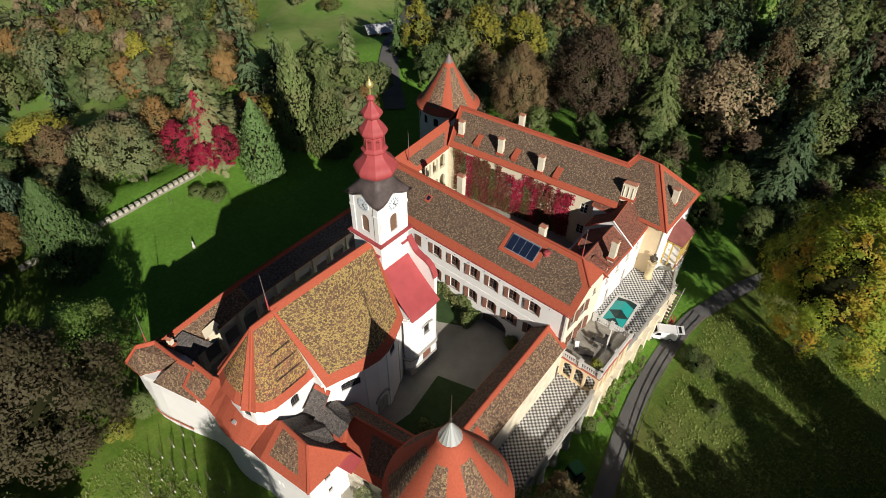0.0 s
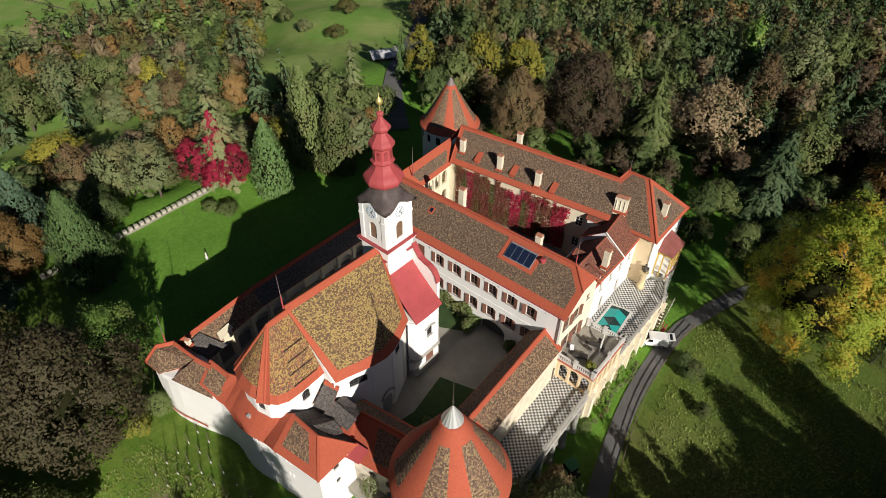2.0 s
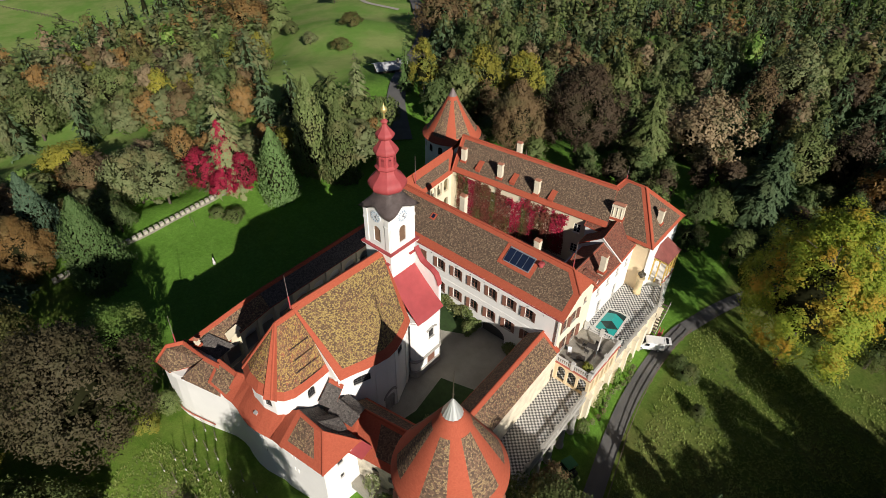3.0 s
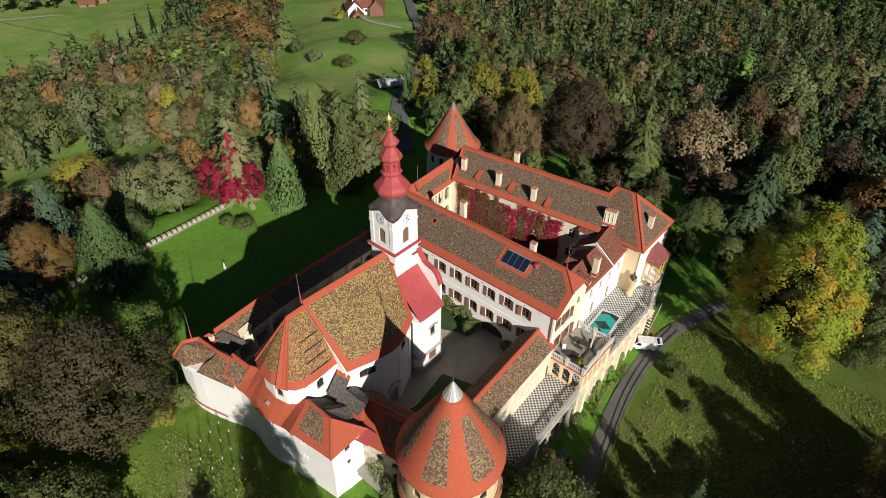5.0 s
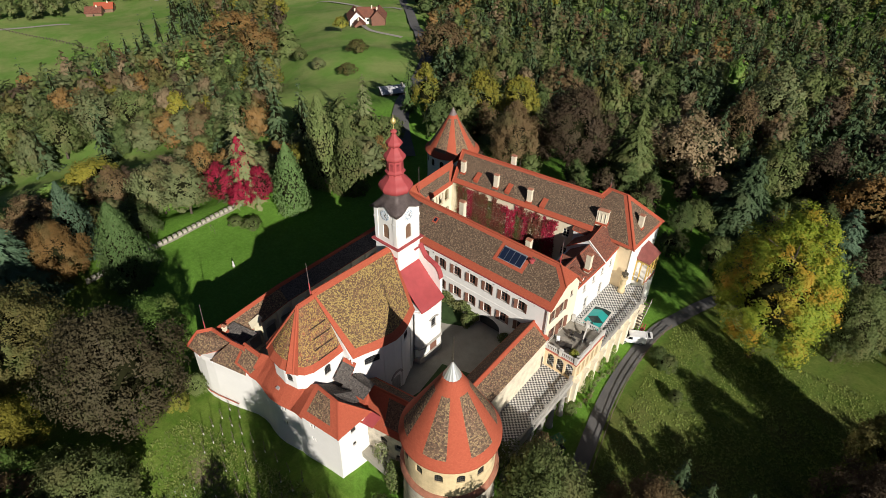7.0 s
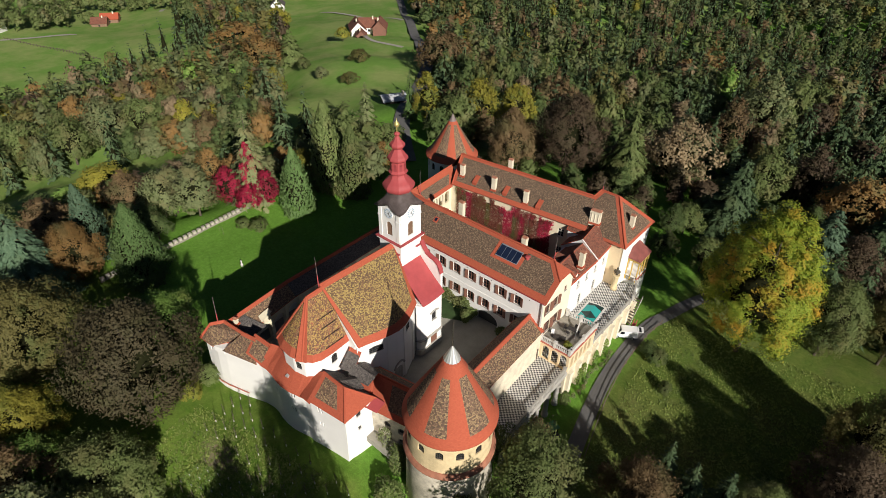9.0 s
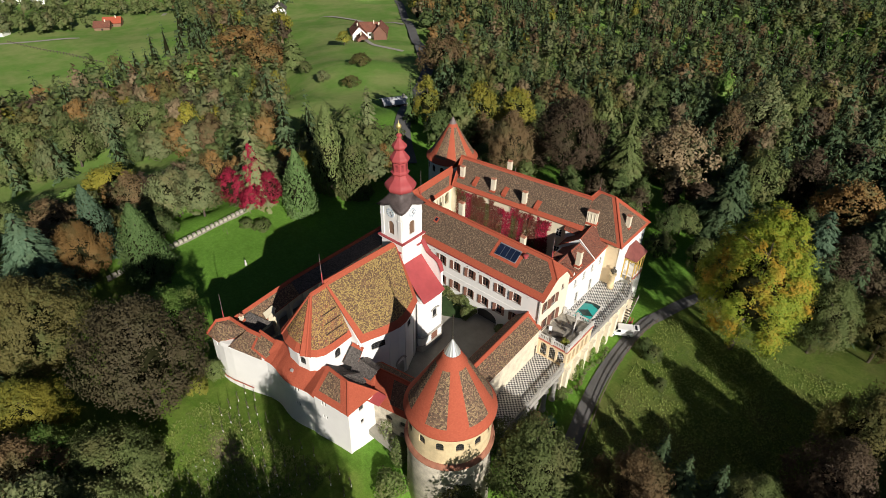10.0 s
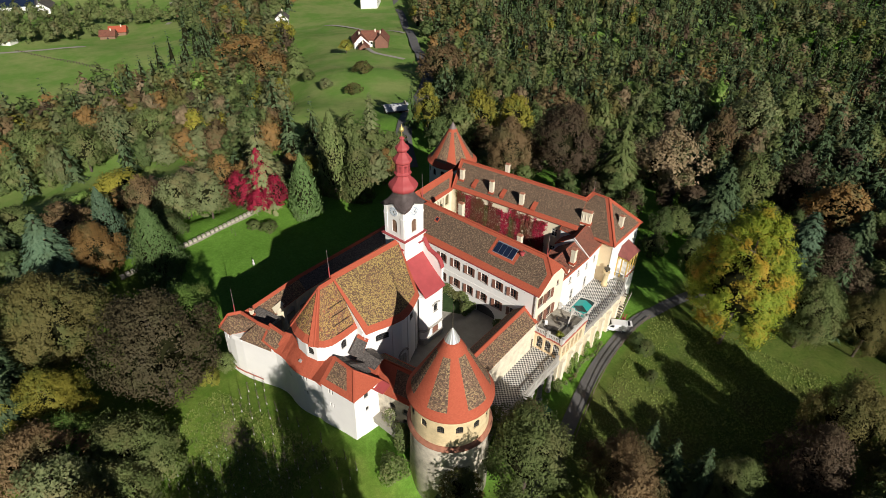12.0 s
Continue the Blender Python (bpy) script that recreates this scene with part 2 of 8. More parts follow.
def ground_mat():
    m = Mat("grass", 0.95)
    m.b.inputs["Specular IOR Level"].default_value = 0.08
    sep = m.n("ShaderNodeSeparateXYZ")
    m.link(m.tc.outputs["Object"], sep.inputs[0])
    big, mid, fine, tuft = m.noise(0.05, 4), m.noise(0.35, 5, 0.7), m.noise(6, 4, 0.75), m.noise(1.6, 5, 0.75)
    lawn = m.mix(m.step(mid, 0.3, 0.7), (0.15, 0.33, 0.04), (0.20, 0.40, 0.06))
    rough = m.mix(m.step(mid, 0.3, 0.7), (0.10, 0.16, 0.028), (0.18, 0.21, 0.05))
    rough = m.mix(m.step(big, 0.5, 0.65), rough, (0.185, 0.165, 0.065))
    clod = m.noise(2.6, 6, 0.85)
    rough = m.mix(m.step(clod, 0.34, 0.5), m.mix(0.62, rough, (0.035, 0.055, 0.014)), rough)
    rough = m.mix(m.step(clod, 0.58, 0.7), rough, (0.25, 0.27, 0.085))
    field = m.mix(m.step(big, 0.4, 0.6), (0.165, 0.30, 0.058), (0.27, 0.335, 0.105))
    col = m.mix(m.step(sep.outputs[0], 12.6, 16.0), lawn, rough)
    herb = m.mix(m.step(mid, 0.3, 0.7), (0.10, 0.20, 0.022), (0.21, 0.275, 0.055))
    col = m.mix(m.step(sep.outputs[1], -30.0, -35.0), col, herb)
    col = m.mix(m.step(tuft, 0.42, 0.62), m.mix(0.3, col, (0.045, 0.075, 0.012)), col)
    col = m.mix(m.step(fine, 0.35, 0.7), m.mix(0.3, col, (0.035, 0.075, 0.01)), col)
    field = m.mix(m.step(mid, 0.35, 0.75), field, m.mix(0.25, field, (0.09, 0.12, 0.03)))
    col = m.mix(m.step(sep.outputs[0], -85.0, -125.0), col, field)
    spot = m.n("ShaderNodeVectorMath", operation="DISTANCE")
    flat = m.n("ShaderNodeVectorMath", operation="MULTIPLY")
    flat.inputs[1].default_value = (0.55, 1, 0)
    m.link(m.tc.outputs["Object"], flat.inputs[0])
    m.link(flat.outputs[0], spot.inputs[0])
    spot.inputs[1].default_value = (-18.6 * 0.55, -43.0, 0)
    worn = m.n("ShaderNodeMath", operation="MULTIPLY_ADD")
    m.link(tuft, worn.inputs[0])
    worn.inputs[1].default_value = 6.0
    m.link(spot.outputs["Value"], worn.inputs[2])
    col = m.mix(m.step(worn.outputs[0], 5.2, 3.6), col, (0.27, 0.215, 0.14))
    both = m.n("ShaderNodeMath", operation="ADD")
    m.link(fine, both.inputs[0])
    m.link(tuft, both.inputs[1])
    m.bump(both.outputs[0], 0.6, 0.14)
    return m.out(col)


M_GRASS = ground_mat()

# ---------------------------------------------------------------- mesh helpers


def thing(name, label, category, group="", kind="", at=(0, 0, 0)):
    ob = new(name)
    ob.location = at
    ob.empty_display_size = 0.3
    return tagged(ob, label, category, group, kind)


def obj(name, bm, mats):
    me = bpy.data.meshes.new(name)
    bm.to_mesh(me)
    bm.free()
    for mt in mats if isinstance(mats, (list, tuple)) else [mats]:
        me.materials.append(mt)
    return new(name, me)


def part(name, bm, mats, parent, label=""):
    """One mesh part under a thing or a part; its geometry is in world places."""
    ob = obj(name, bm, mats)
    ob.parent = parent
    if parent.parent is None:
        ob.matrix_parent_inverse = Matrix.Translation(parent.location).inverted()
    return tagged(ob, label)


def put(name, me, parent, m=None):
    """A part that shares a mesh made elsewhere, at the pose m."""
    ob = new(name, me)
    ob.parent = parent
    if m is not None:
        ob.matrix_basis = m
    return ob


def mesh_of(bm, name, *mats):
    me = bpy.data.meshes.new(name)
    bm.to_mesh(me)
    bm.free()
    for mt in mats:
        me.materials.append(mt)
    return me


def B():
    return bmesh.new()


def add_prism(bm, poly, z0, z1, mat=0):
    """A polygon of (x, y) drawn up from z0 to z1."""
    if sum(a[0] * b[1] - b[0] * a[1] for a, b in zip(poly, poly[1:] + poly[:1])) < 0:
        poly = poly[::-1]
    lo = [bm.verts.new((x, y, z0)) for x, y in poly]
    hi = [bm.verts.new((x, y, z1)) for x, y in poly]
    n = len(poly)
    fs = [bm.faces.new(hi), bm.faces.new(lo[::-1])]
    for i in range(n):
        fs.append(bm.faces.new((lo[i], lo[(i + 1) % n], hi[(i + 1) % n], hi[i])))
    for f in fs:
        f.material_index = mat
    return bm


def add_box(bm, x0, x1, y0, y1, z0, z1, mat=0):
    return add_prism(bm, [(x0, y0), (x1, y0), (x1, y1), (x0, y1)], z0, z1, mat)


def add_rbox(bm, c, size, ang=0.0, mat=0):
    """A box with its foot's centre at c, turned by ang degrees."""
    ca, sa = math.cos(radians(ang)), math.sin(radians(ang))
    hx, hy = size[0] / 2, size[1] / 2
    poly = [(c[0] + ca * x - sa * y, c[1] + sa * x + ca * y) for x, y in ((-hx, -hy), (hx, -hy), (hx, hy), (-hx, hy))]
    return add_prism(bm, poly, c[2], c[2] + size[2], mat)


def add_tube(bm, a, b, r0, r1=None, seg=8, mat=0, cap=True):
    a, b = Vector(a), Vector(b)
    r1 = r0 if r1 is None else r1
    q = (b - a).to_track_quat("Z", "Y")
    rings = []
    for p, r in ((a, r0), (b, r1)):
        rings.append([bm.verts.new(p + q @ Vector((r * math.cos(6.28319 * i / seg), r * math.sin(6.28319 * i / seg), 0))) for i in range(seg)])
    for i in range(seg):
        bm.faces.new((rings[0][i], rings[0][(i + 1) % seg], rings[1][(i + 1) % seg], rings[1][i])).material_index = mat
    if cap:
        bm.faces.new(rings[0][::-1]).material_index = mat
        bm.faces.new(rings[1]).material_index = mat
    return bm


def add_lathe(bm, c, profile, seg=24, mat=0, flat=False, turn=0.0):
    """A turned body round the upright through c; profile of (radius, z)."""
    rings = []
    for r, z in profile:
        rings.append([bm.verts.new((c[0] + r * math.cos(6.28319 * (i + turn) / seg), c[1] + r * math.sin(6.28319 * (i + turn) / seg), z)) for i in range(seg)])
    for a, b in zip(rings, rings[1:]):
        for i in range(seg):
            f = bm.faces.new((a[i], a[(i + 1) % seg], b[(i + 1) % seg], b[i]))
            f.material_index, f.smooth = mat, not flat
    bm.faces.new(rings[0][::-1]).material_index = mat
    bm.faces.new(rings[-1]).material_index = mat
    return bm


def uv_of(bm, f, o, u, v):
    lay = bm.loops.layers.uv.verify()
    for l in f.loops:
        d = l.vert.co - o
        l[lay].uv = (d.dot(u), d.dot(v))


def add_roof(bm, pts, borders=None, thick=0.16, mats=(0, 1)):
    """A roof slope: a slab under the flat polygon pts (seen anticlockwise from outside). borders: for each edge the width of the
    band of other tiles along it; mats: the slots of field and band."""
    p = [Vector(q) for q in pts]
    n = len(p)
    nor = Vector((0, 0, 0))
    for i in range(n):
        nor += p[i].cross(p[(i + 1) % n])
    nor.normalize()
    if nor.z < 0:
        p, nor = p[::-1], -nor
        borders = borders and [borders[(n - 2 - i) % n] for i in range(n)]
    u = Vector((0, 0, 1)).cross(nor)
    u = u.normalized() if u.length > 1e-4 else Vector((1, 0, 0))
    v = nor.cross(u)
    top = [bm.verts.new(q) for q in p]
    low = [bm.verts.new(q - nor * thick) for q in p]
    fs = []
    if borders and any(borders):
        lines = []
        for i in range(n):
            a, d = p[i], (p[(i + 1) % n] - p[i]).normalized()
            lines.append((a + nor.cross(d) * borders[i], d))
        inn = []
        for i in range(n):
            (a, da), (b, db) = lines[i - 1], lines[i]
            k = da.cross(db).dot(nor)
            if abs(k) < 1e-5:
                inn.append(b.copy())
            else:
                inn.append(a + da * ((b - a).cross(db).dot(nor) / k))
        iv = [bm.verts.new(q) for q in inn]
        f = bm.faces.new(iv)
        f.material_index = mats[0]
        fs.append(f)
        for i in range(n):
            j = (i + 1) % n
            if (inn[i] - p[i]).length < 1e-4 and (inn[j] - p[j]).length < 1e-4:
                continue
            f = bm.faces.new((top[i], top[j], iv[j], iv[i]))
            f.material_index = mats[1]
            fs.append(f)
    else:
        f = bm.faces.new(top)
        f.material_index = mats[0]
        fs.append(f)
    for i in range(n):
        j = (i + 1) % n
        f = bm.faces.new((low[i], low[j], top[j], top[i]))
        f.material_index = mats[1]
        fs.append(f)
    f = bm.faces.new(low[::-1])
    f.material_index = mats[1]
    fs.append(f)
    for f in fs:
        uv_of(bm, f, p[0], u, v)
    return bm


def ridge_tiles(parent, a, b, mat, r=0.17):
    """Overlapping half-round tiles along a ridge or hip, as one part."""
    a, b = Vector(a), Vector(b)
    bm = B()
    k = max(1, int((b - a).length / 0.42))
    for i in range(k):
        add_tube(bm, a.lerp(b, i / k), a.lerp(b, (i + 1.08) / k), r, r * 1.22, 7)
    return part("ridge_tiles", bm, mat, parent)


def slope(parent, pts, borders=None, mats=None, thick=0.16):
    bm = B()
    add_roof(bm, pts, borders, thick)
    return part("roof_slope", bm, mats or [M_BROWN, M_RED], parent)


def loft_roof(parent, low, high, bands=(0.0, 0.0), mats=None, thick=0.16, name="roof_slope"):
    """A curved slope from a row of eave points to as many ridge points; bands: metres of other tiles at eave and ridge."""
    bm = B()
    lay = bm.loops.layers.uv.verify()
    low, high = [Vector(p) for p in low], [Vector(p) for p in high]
    run = [0.0]
    for a, b in zip(low, low[1:]):
        run.append(run[-1] + (b - a).length)
    rows = []
    for a, b, u in zip(low, high, run):
        ln = (b - a).length
        rows.append([(bm.verts.new(a.lerp(b, f)), (u, f * ln)) for f in (0.0, min(0.45, bands[0] / ln), max(0.55, 1 - bands[1] / ln), 1.0)])
    for p, q in zip(rows, rows[1:]):
        for k in range(3):
            ring = [p[k], q[k], q[k + 1], p[k + 1]]
            co = [v.co for v, _ in ring]
            if (co[2] - co[3]).length < 1e-4:
                ring.pop()
            if (co[0] - co[1]).length < 1e-4:
                continue
            f = bm.faces.new([v for v, _ in ring])
            f.material_index = 0 if k == 1 else 1
            for l, (_, uv) in zip(f.loops, ring):
                l[lay].uv = uv
    bmesh.ops.remove_doubles(bm, verts=bm.verts, dist=0.001)
    bmesh.ops.recalc_face_normals(bm, faces=bm.faces)
    if sum(f.normal.z for f in bm.faces) < 0:
        bmesh.ops.reverse_faces(bm, faces=bm.faces)
    bm.normal_update()
    bmesh.ops.solidify(bm, geom=list(bm.faces), thickness=thick)
    return part(name, bm, mats or [M_MOSS, M_RED], parent)


class Path:
    """A wall's line of (x, y), with the outside on its right hand: places along it and their axes."""

    def __init__(self, pts):
        self.p = [Vector((x, y, 0)) for x, y in pts]
        self.s = [0.0]
        for a, b in zip(self.p, self.p[1:]):
            self.s.append(self.s[-1] + (b - a).length)
        self.length = self.s[-1]

    def at(self, u):
        i = 0
        while i < len(self.p) - 2 and u > self.s[i + 1]:
            i += 1
        d = (self.p[i + 1] - self.p[i]).normalized()
        return self.p[i] + d * (u - self.s[i]), d

    def near(self, x, y):
        """The length along the path at which it passes nearest to a place."""
        best = min(((self.at(k * self.length / 400)[0] - Vector((x, y, 0))).length, k) for k in range(401))
        return best[1] * self.length / 400

    def mount(self, u, z):
        p, d = self.at(u)
        m = Matrix(((d.x, -d.y, 0, p.x), (d.y, d.x, 0, p.y), (0, 0, 1, z), (0, 0, 0, 1)))
        return m


def add_wall(bm, path, z0, z1, holes=(), thick=0.35, batter=0.0, below=0.0, step=1.6):
    """A wall skin along a path with openings that go through it. holes: (u, z of the middle, width, height, arched)."""
    us = {0.0, path.length, *path.s}
    zs = {z0, z1}
    for u, z, w, h, arch in holes:
        us |= {u - w / 2, u + w / 2}
        zs |= {z - h / 2, z + h / 2}
    us, zs = sorted(us), sorted(zs)
    us = [u for i, u in enumerate(us) if i == 0 or u - us[i - 1] > 1e-3]

    def inward(u):
        d = path.at(min(max(u, 1e-3), path.length - 1e-3))[1]
        e = path.at(min(max(u - 0.02, 1e-3), path.length - 1e-3))[1]
        t = (d + e).normalized()
        return Vector((-t.y, t.x, 0))

    cache = {}

    def v(u, z, k):
        key = (round(u, 4), round(z, 4), k)
        if key not in cache:
            p = path.at(u)[0] + inward(u) * (k * thick - batter * max(0.0, below - z))
            cache[key] = bm.verts.new((p.x, p.y, z))
        return cache[key]

    def hollow(a, b, c, d):
        um, zm = (a + b) / 2, (c + d) / 2
        return any(abs(um - u) < w / 2 and abs(zm - z) < h / 2 for u, z, w, h, _ in holes)

    n, k = len(us) - 1, len(zs) - 1
    grid = [[hollow(us[i], us[i + 1], zs[j], zs[j + 1]) for j in range(k)] for i in range(n)]
    for i in range(n):
        for j in range(k):
            a, b, c, d = us[i], us[i + 1], zs[j], zs[j + 1]
            if not grid[i][j]:
                bm.faces.new((v(a, c, 0), v(b, c, 0), v(b, d, 0), v(a, d, 0)))
                continue
            for di, dj, e in ((-1, 0, (a, c, a, d)), (1, 0, (b, d, b, c)), (0, -1, (b, c, a, c)), (0, 1, (a, d, b, d))):
                x, y = i + di, j + dj
                if 0 <= x < n and 0 <= y < k and grid[x][y]:
                    continue
                bm.faces.new((v(e[0], e[1], 0), v(e[2], e[3], 0), v(e[2], e[3], 1), v(e[0], e[1], 1)))
    for u, z, w, h, arch in holes:
        if not arch:
            continue
        rise = min(w / 2, h * 0.45) if arch is True else arch
        top = z + h / 2
        for sgn in (-1, 1):
            prof = [(u + sgn * w / 2, top)] + [(u + sgn * w / 2 * math.cos(q), top - rise + rise * math.sin(q)) for q in [i * math.pi / 12 for i in range(7)]]
            loops = []
            for kk in (0.004, 0.97):
                ring = []
                for uu, zz in prof:
                    p = path.at(uu)[0] + inward(uu) * (kk * thick - batter * max(0.0, below - zz))
                    ring.append(bm.verts.new((p.x, p.y, zz)))
                loops.append(ring)
            bm.faces.new(loops[0])
            for i in range(len(prof)):
                j = (i + 1) % len(prof)
                bm.faces.new((loops[0][i], loops[0][j], loops[1][j], loops[1][i]))
    bmesh.ops.recalc_face_normals(bm, faces=bm.faces)
    return bm


WIN = {}


def window_meshes(w, h, style, arched):
    """Meshes of a window in its own axes: x along the wall, y into it, z up, middle at 0."""
    key = (round(w, 2), round(h, 2), style, bool(arched))
    if key in WIN:
        return WIN[key]
    fm = {"brown": M_SHUTTER, "white": M_FRAME, "lead": M_LEAD, "louvre": M_SHUTTER}[style]
    bm = B()
    t, y0, y1 = 0.07, 0.14, 0.22
    add_box(bm, -w / 2, -w / 2 + t, y0, y1, -h / 2, h / 2)
    add_box(bm, w / 2 - t, w / 2, y0, y1, -h / 2, h / 2)
    add_box(bm, -w / 2 + t, w / 2 - t, y0, y1, h / 2 - t, h / 2)
    add_box(bm, -w / 2 + t, w / 2 - t, y0, y1, -h / 2, -h / 2 + t)
    add_box(bm, -0.035, 0.035, y0, y1, -h / 2 + t, h / 2 - t)
    bars = 2 if h > 1.2 else 1
    if style == "lead":
        bars = 3
        for k in (-0.25, 0.25):
            add_box(bm, k * w - 0.02, k * w + 0.02, y0 + 0.02, y1 - 0.02, -h / 2 + t, h / 2 - t)
    for k in range(bars):
        z = -h / 2 + h * (k + 1) / (bars + 1)
        for sx in (-1, 1):
            xa, xb = (-w / 2 + t, -0.035) if sx < 0 else (0.035, w / 2 - t)
            add_box(bm, xa, xb, y0 + 0.015, y1 - 0.015, z - 0.025, z + 0.025)
    frame_me = mesh_of(bm, "window_frame", fm)
    bm = B()
    add_box(bm, -w / 2 + 0.02, w / 2 - 0.02, 0.175, 0.19, -h / 2 + 0.02, h / 2 - 0.02)
    pane = mesh_of(bm, "pane", M_GLASSDARK)
    bm = B()
    add_box(bm, -w / 2 - 0.08, w / 2 + 0.08, -0.09, 0.1, -h / 2 - 0.08, -h / 2 + 0.01)
    sill = mesh_of(bm, "sill", M_STONE if style != "white" else M_FRAME)
    bm = B()
    sw = w / 2
    add_box(bm, 0, sw, -0.03, 0.02, -h / 2, h / 2)
    for k in range(9):
        z = -h / 2 + 0.12 + (h - 0.24) * k / 8
        add_box(bm, 0.07, sw - 0.07, -0.055, -0.031, z - 0.035, z + 0.035)
    leaf = mesh_of(bm, "shutter", M_SHUTTER)
    bm = B()
    zig = []
    for k in range(9):
        z = h * 0.04 + h * 0.45 * k / 8
        zig += [(0.08, z), (0.13, z + 0.01)]
    zig += [(0.135, h * 0.5), (0.138, h * 0.04)]
    ends = [[bm.verts.new((x, yy, zz)) for yy, zz in zig] for x in (-w / 2 + 0.06, w / 2 - 0.06)]
    for i in range(len(zig)):
        j = (i + 1) % len(zig)
        bm.faces.new((ends[0][i], ends[0][j], ends[1][j], ends[1][i]))
    bmesh.ops.recalc_face_normals(bm, faces=bm.faces)
    blind = mesh_of(bm, "blind", M_SHUTTER)
    WIN[key] = (frame_me, pane, sill, leaf, blind)
    return WIN[key]


def window(parent, path, u, z, w, h, style="brown", arched=False, shutters=None, blind=False, sill=True):
    """A window in an opening of a wall; shutters: the angles by which its two leaves stand open."""
    fr, pane, si, leaf, bl = window_meshes(w, h, style, arched)
    win = put("window", fr, parent, path.mount(u, z))
    put("pane", pane, win)
    if sill:
        put("sill", si, win)
    if blind:
        put("blind", bl, win)
    for sgn, a in zip((-1, 1), shutters or ()):
        m = Matrix.Translation((sgn * w / 2, -0.02, 0)) @ Matrix.Rotation(radians(-a if sgn > 0 else 180 + a), 4, "Z")
        put("shutter", leaf, win, m)
    return win


def chimney(x, y, z, h, w=0.75, d=0.6, ang=0.0, label="pale plastered chimney with tiled cap", fancy=False):
    """A plastered stack with a moulded head and a small tile roof; foot sunk into the slope."""
    top = thing("chimney", label, "chimney", at=(x, y, z))
    bm = B()
    add_rbox(bm, (x, y, z - 0.7), (w, d, h + 0.7), ang)
    part("shaft", bm, M_CHIM, top)
    bm = B()
    add_rbox(bm, (x, y, z + h - 0.22), (w + 0.12, d + 0.12, 0.12), ang)
    part("moulding", bm, M_CHIM, top)
    if fancy:
        for k in (-0.33, 0, 0.33):
            c, s = math.cos(radians(ang)), math.sin(radians(ang))
            bm = B()
            add_tube(bm, (x + c * k * w - s * (-d / 2), y + s * k * w + c * (-d / 2), z + 0.2), (x + c * k * w - s * (-d / 2), y + s * k * w + c * (-d / 2), z + h - 0.3), 0.11, 0.11, 8)
            part("flue", bm, M_CHIM, top)
    for k in (-1, 1):
        c, s = math.cos(radians(ang)), math.sin(radians(ang))
        for j in (-1, 1):
            px, py = k * (w / 2 - 0.08), j * (d / 2 - 0.08)
            bm = B()
            add_rbox(bm, (x + c * px - s * py, y + s * px + c * py, z + h), (0.12, 0.12, 0.2), ang)
            part("vent_pier", bm, M_CHIM, top)
    bm = B()
    c, s = math.cos(radians(ang)), math.sin(radians(ang))
    hx, hy = w / 2 + 0.08, d / 2 + 0.08
    q = [(x + c * a - s * b, y + s * a + c * b, z + h + 0.2) for a, b in ((-hx, -hy), (hx, -hy), (hx, hy), (-hx, hy))]
    r = [(x + c * a, y + s * a, z + h + 0.48) for a in (-hx * 0.7, hx * 0.7)]
    vs = [bm.verts.new(p) for p in q + r]
    for f in ((0, 1, 5, 4), (2, 3, 4, 5), (1, 2, 5), (3, 0, 4), (3, 2, 1, 0)):
        bm.faces.new([vs[i] for i in f])
    part("cap", bm, M_CAPTILE, top)
    bm = B()
    add_rbox(bm, (x, y, z - 0.35), (w + 0.3, d + 0.3, 0.36), ang)
    part("flashing", bm, M_RED, top)
    return top


def rod(x, y, z, h, lean=(0.0, 0.0), label="slender lightning rod on a red socket"):
    top = thing("lightning_rod", label, "lightning rod", at=(x, y, z))
    bm = B()
    add_tube(bm, (x, y, z - 0.2), (x + lean[0] * 0.3, y + lean[1] * 0.3, z + h * 0.35), 0.09, 0.07, 6)
    part("socket", bm, M_REDMETAL, top)
    bm = B()
    add_tube(bm, (x + lean[0] * 0.3, y + lean[1] * 0.3, z + h * 0.34), (x + lean[0], y + lean[1], z + h), 0.045, 0.02, 6)
    part("tip", bm, M_GREYMETAL, top)
    return top


def leaf_quad(bm, p, s, rnd, out):
    """One bent leaf spray at p, turned roughly towards out."""
    n = (Vector((rnd.gauss(0, 1), rnd.gauss(0, 1), rnd.gauss(0, 1))) * 0.55 + out).normalized()
    u = n.orthogonal().normalized()
    v = n.cross(u)
    a = rnd.uniform(0, 6.28)
    u, v = u * math.cos(a) + v * math.sin(a), v * math.cos(a) - u * math.sin(a)
    u, v = u * s * rnd.uniform(0.7, 1.25), v * s * rnd.uniform(0.5, 0.95)
    bm.faces.new([bm.verts.new(p + u), bm.verts.new(p + v + n * s * 0.18), bm.verts.new(p - u), bm.verts.new(p - v + n * s * 0.18)])

# ---------------------------------------------------------------- the ground

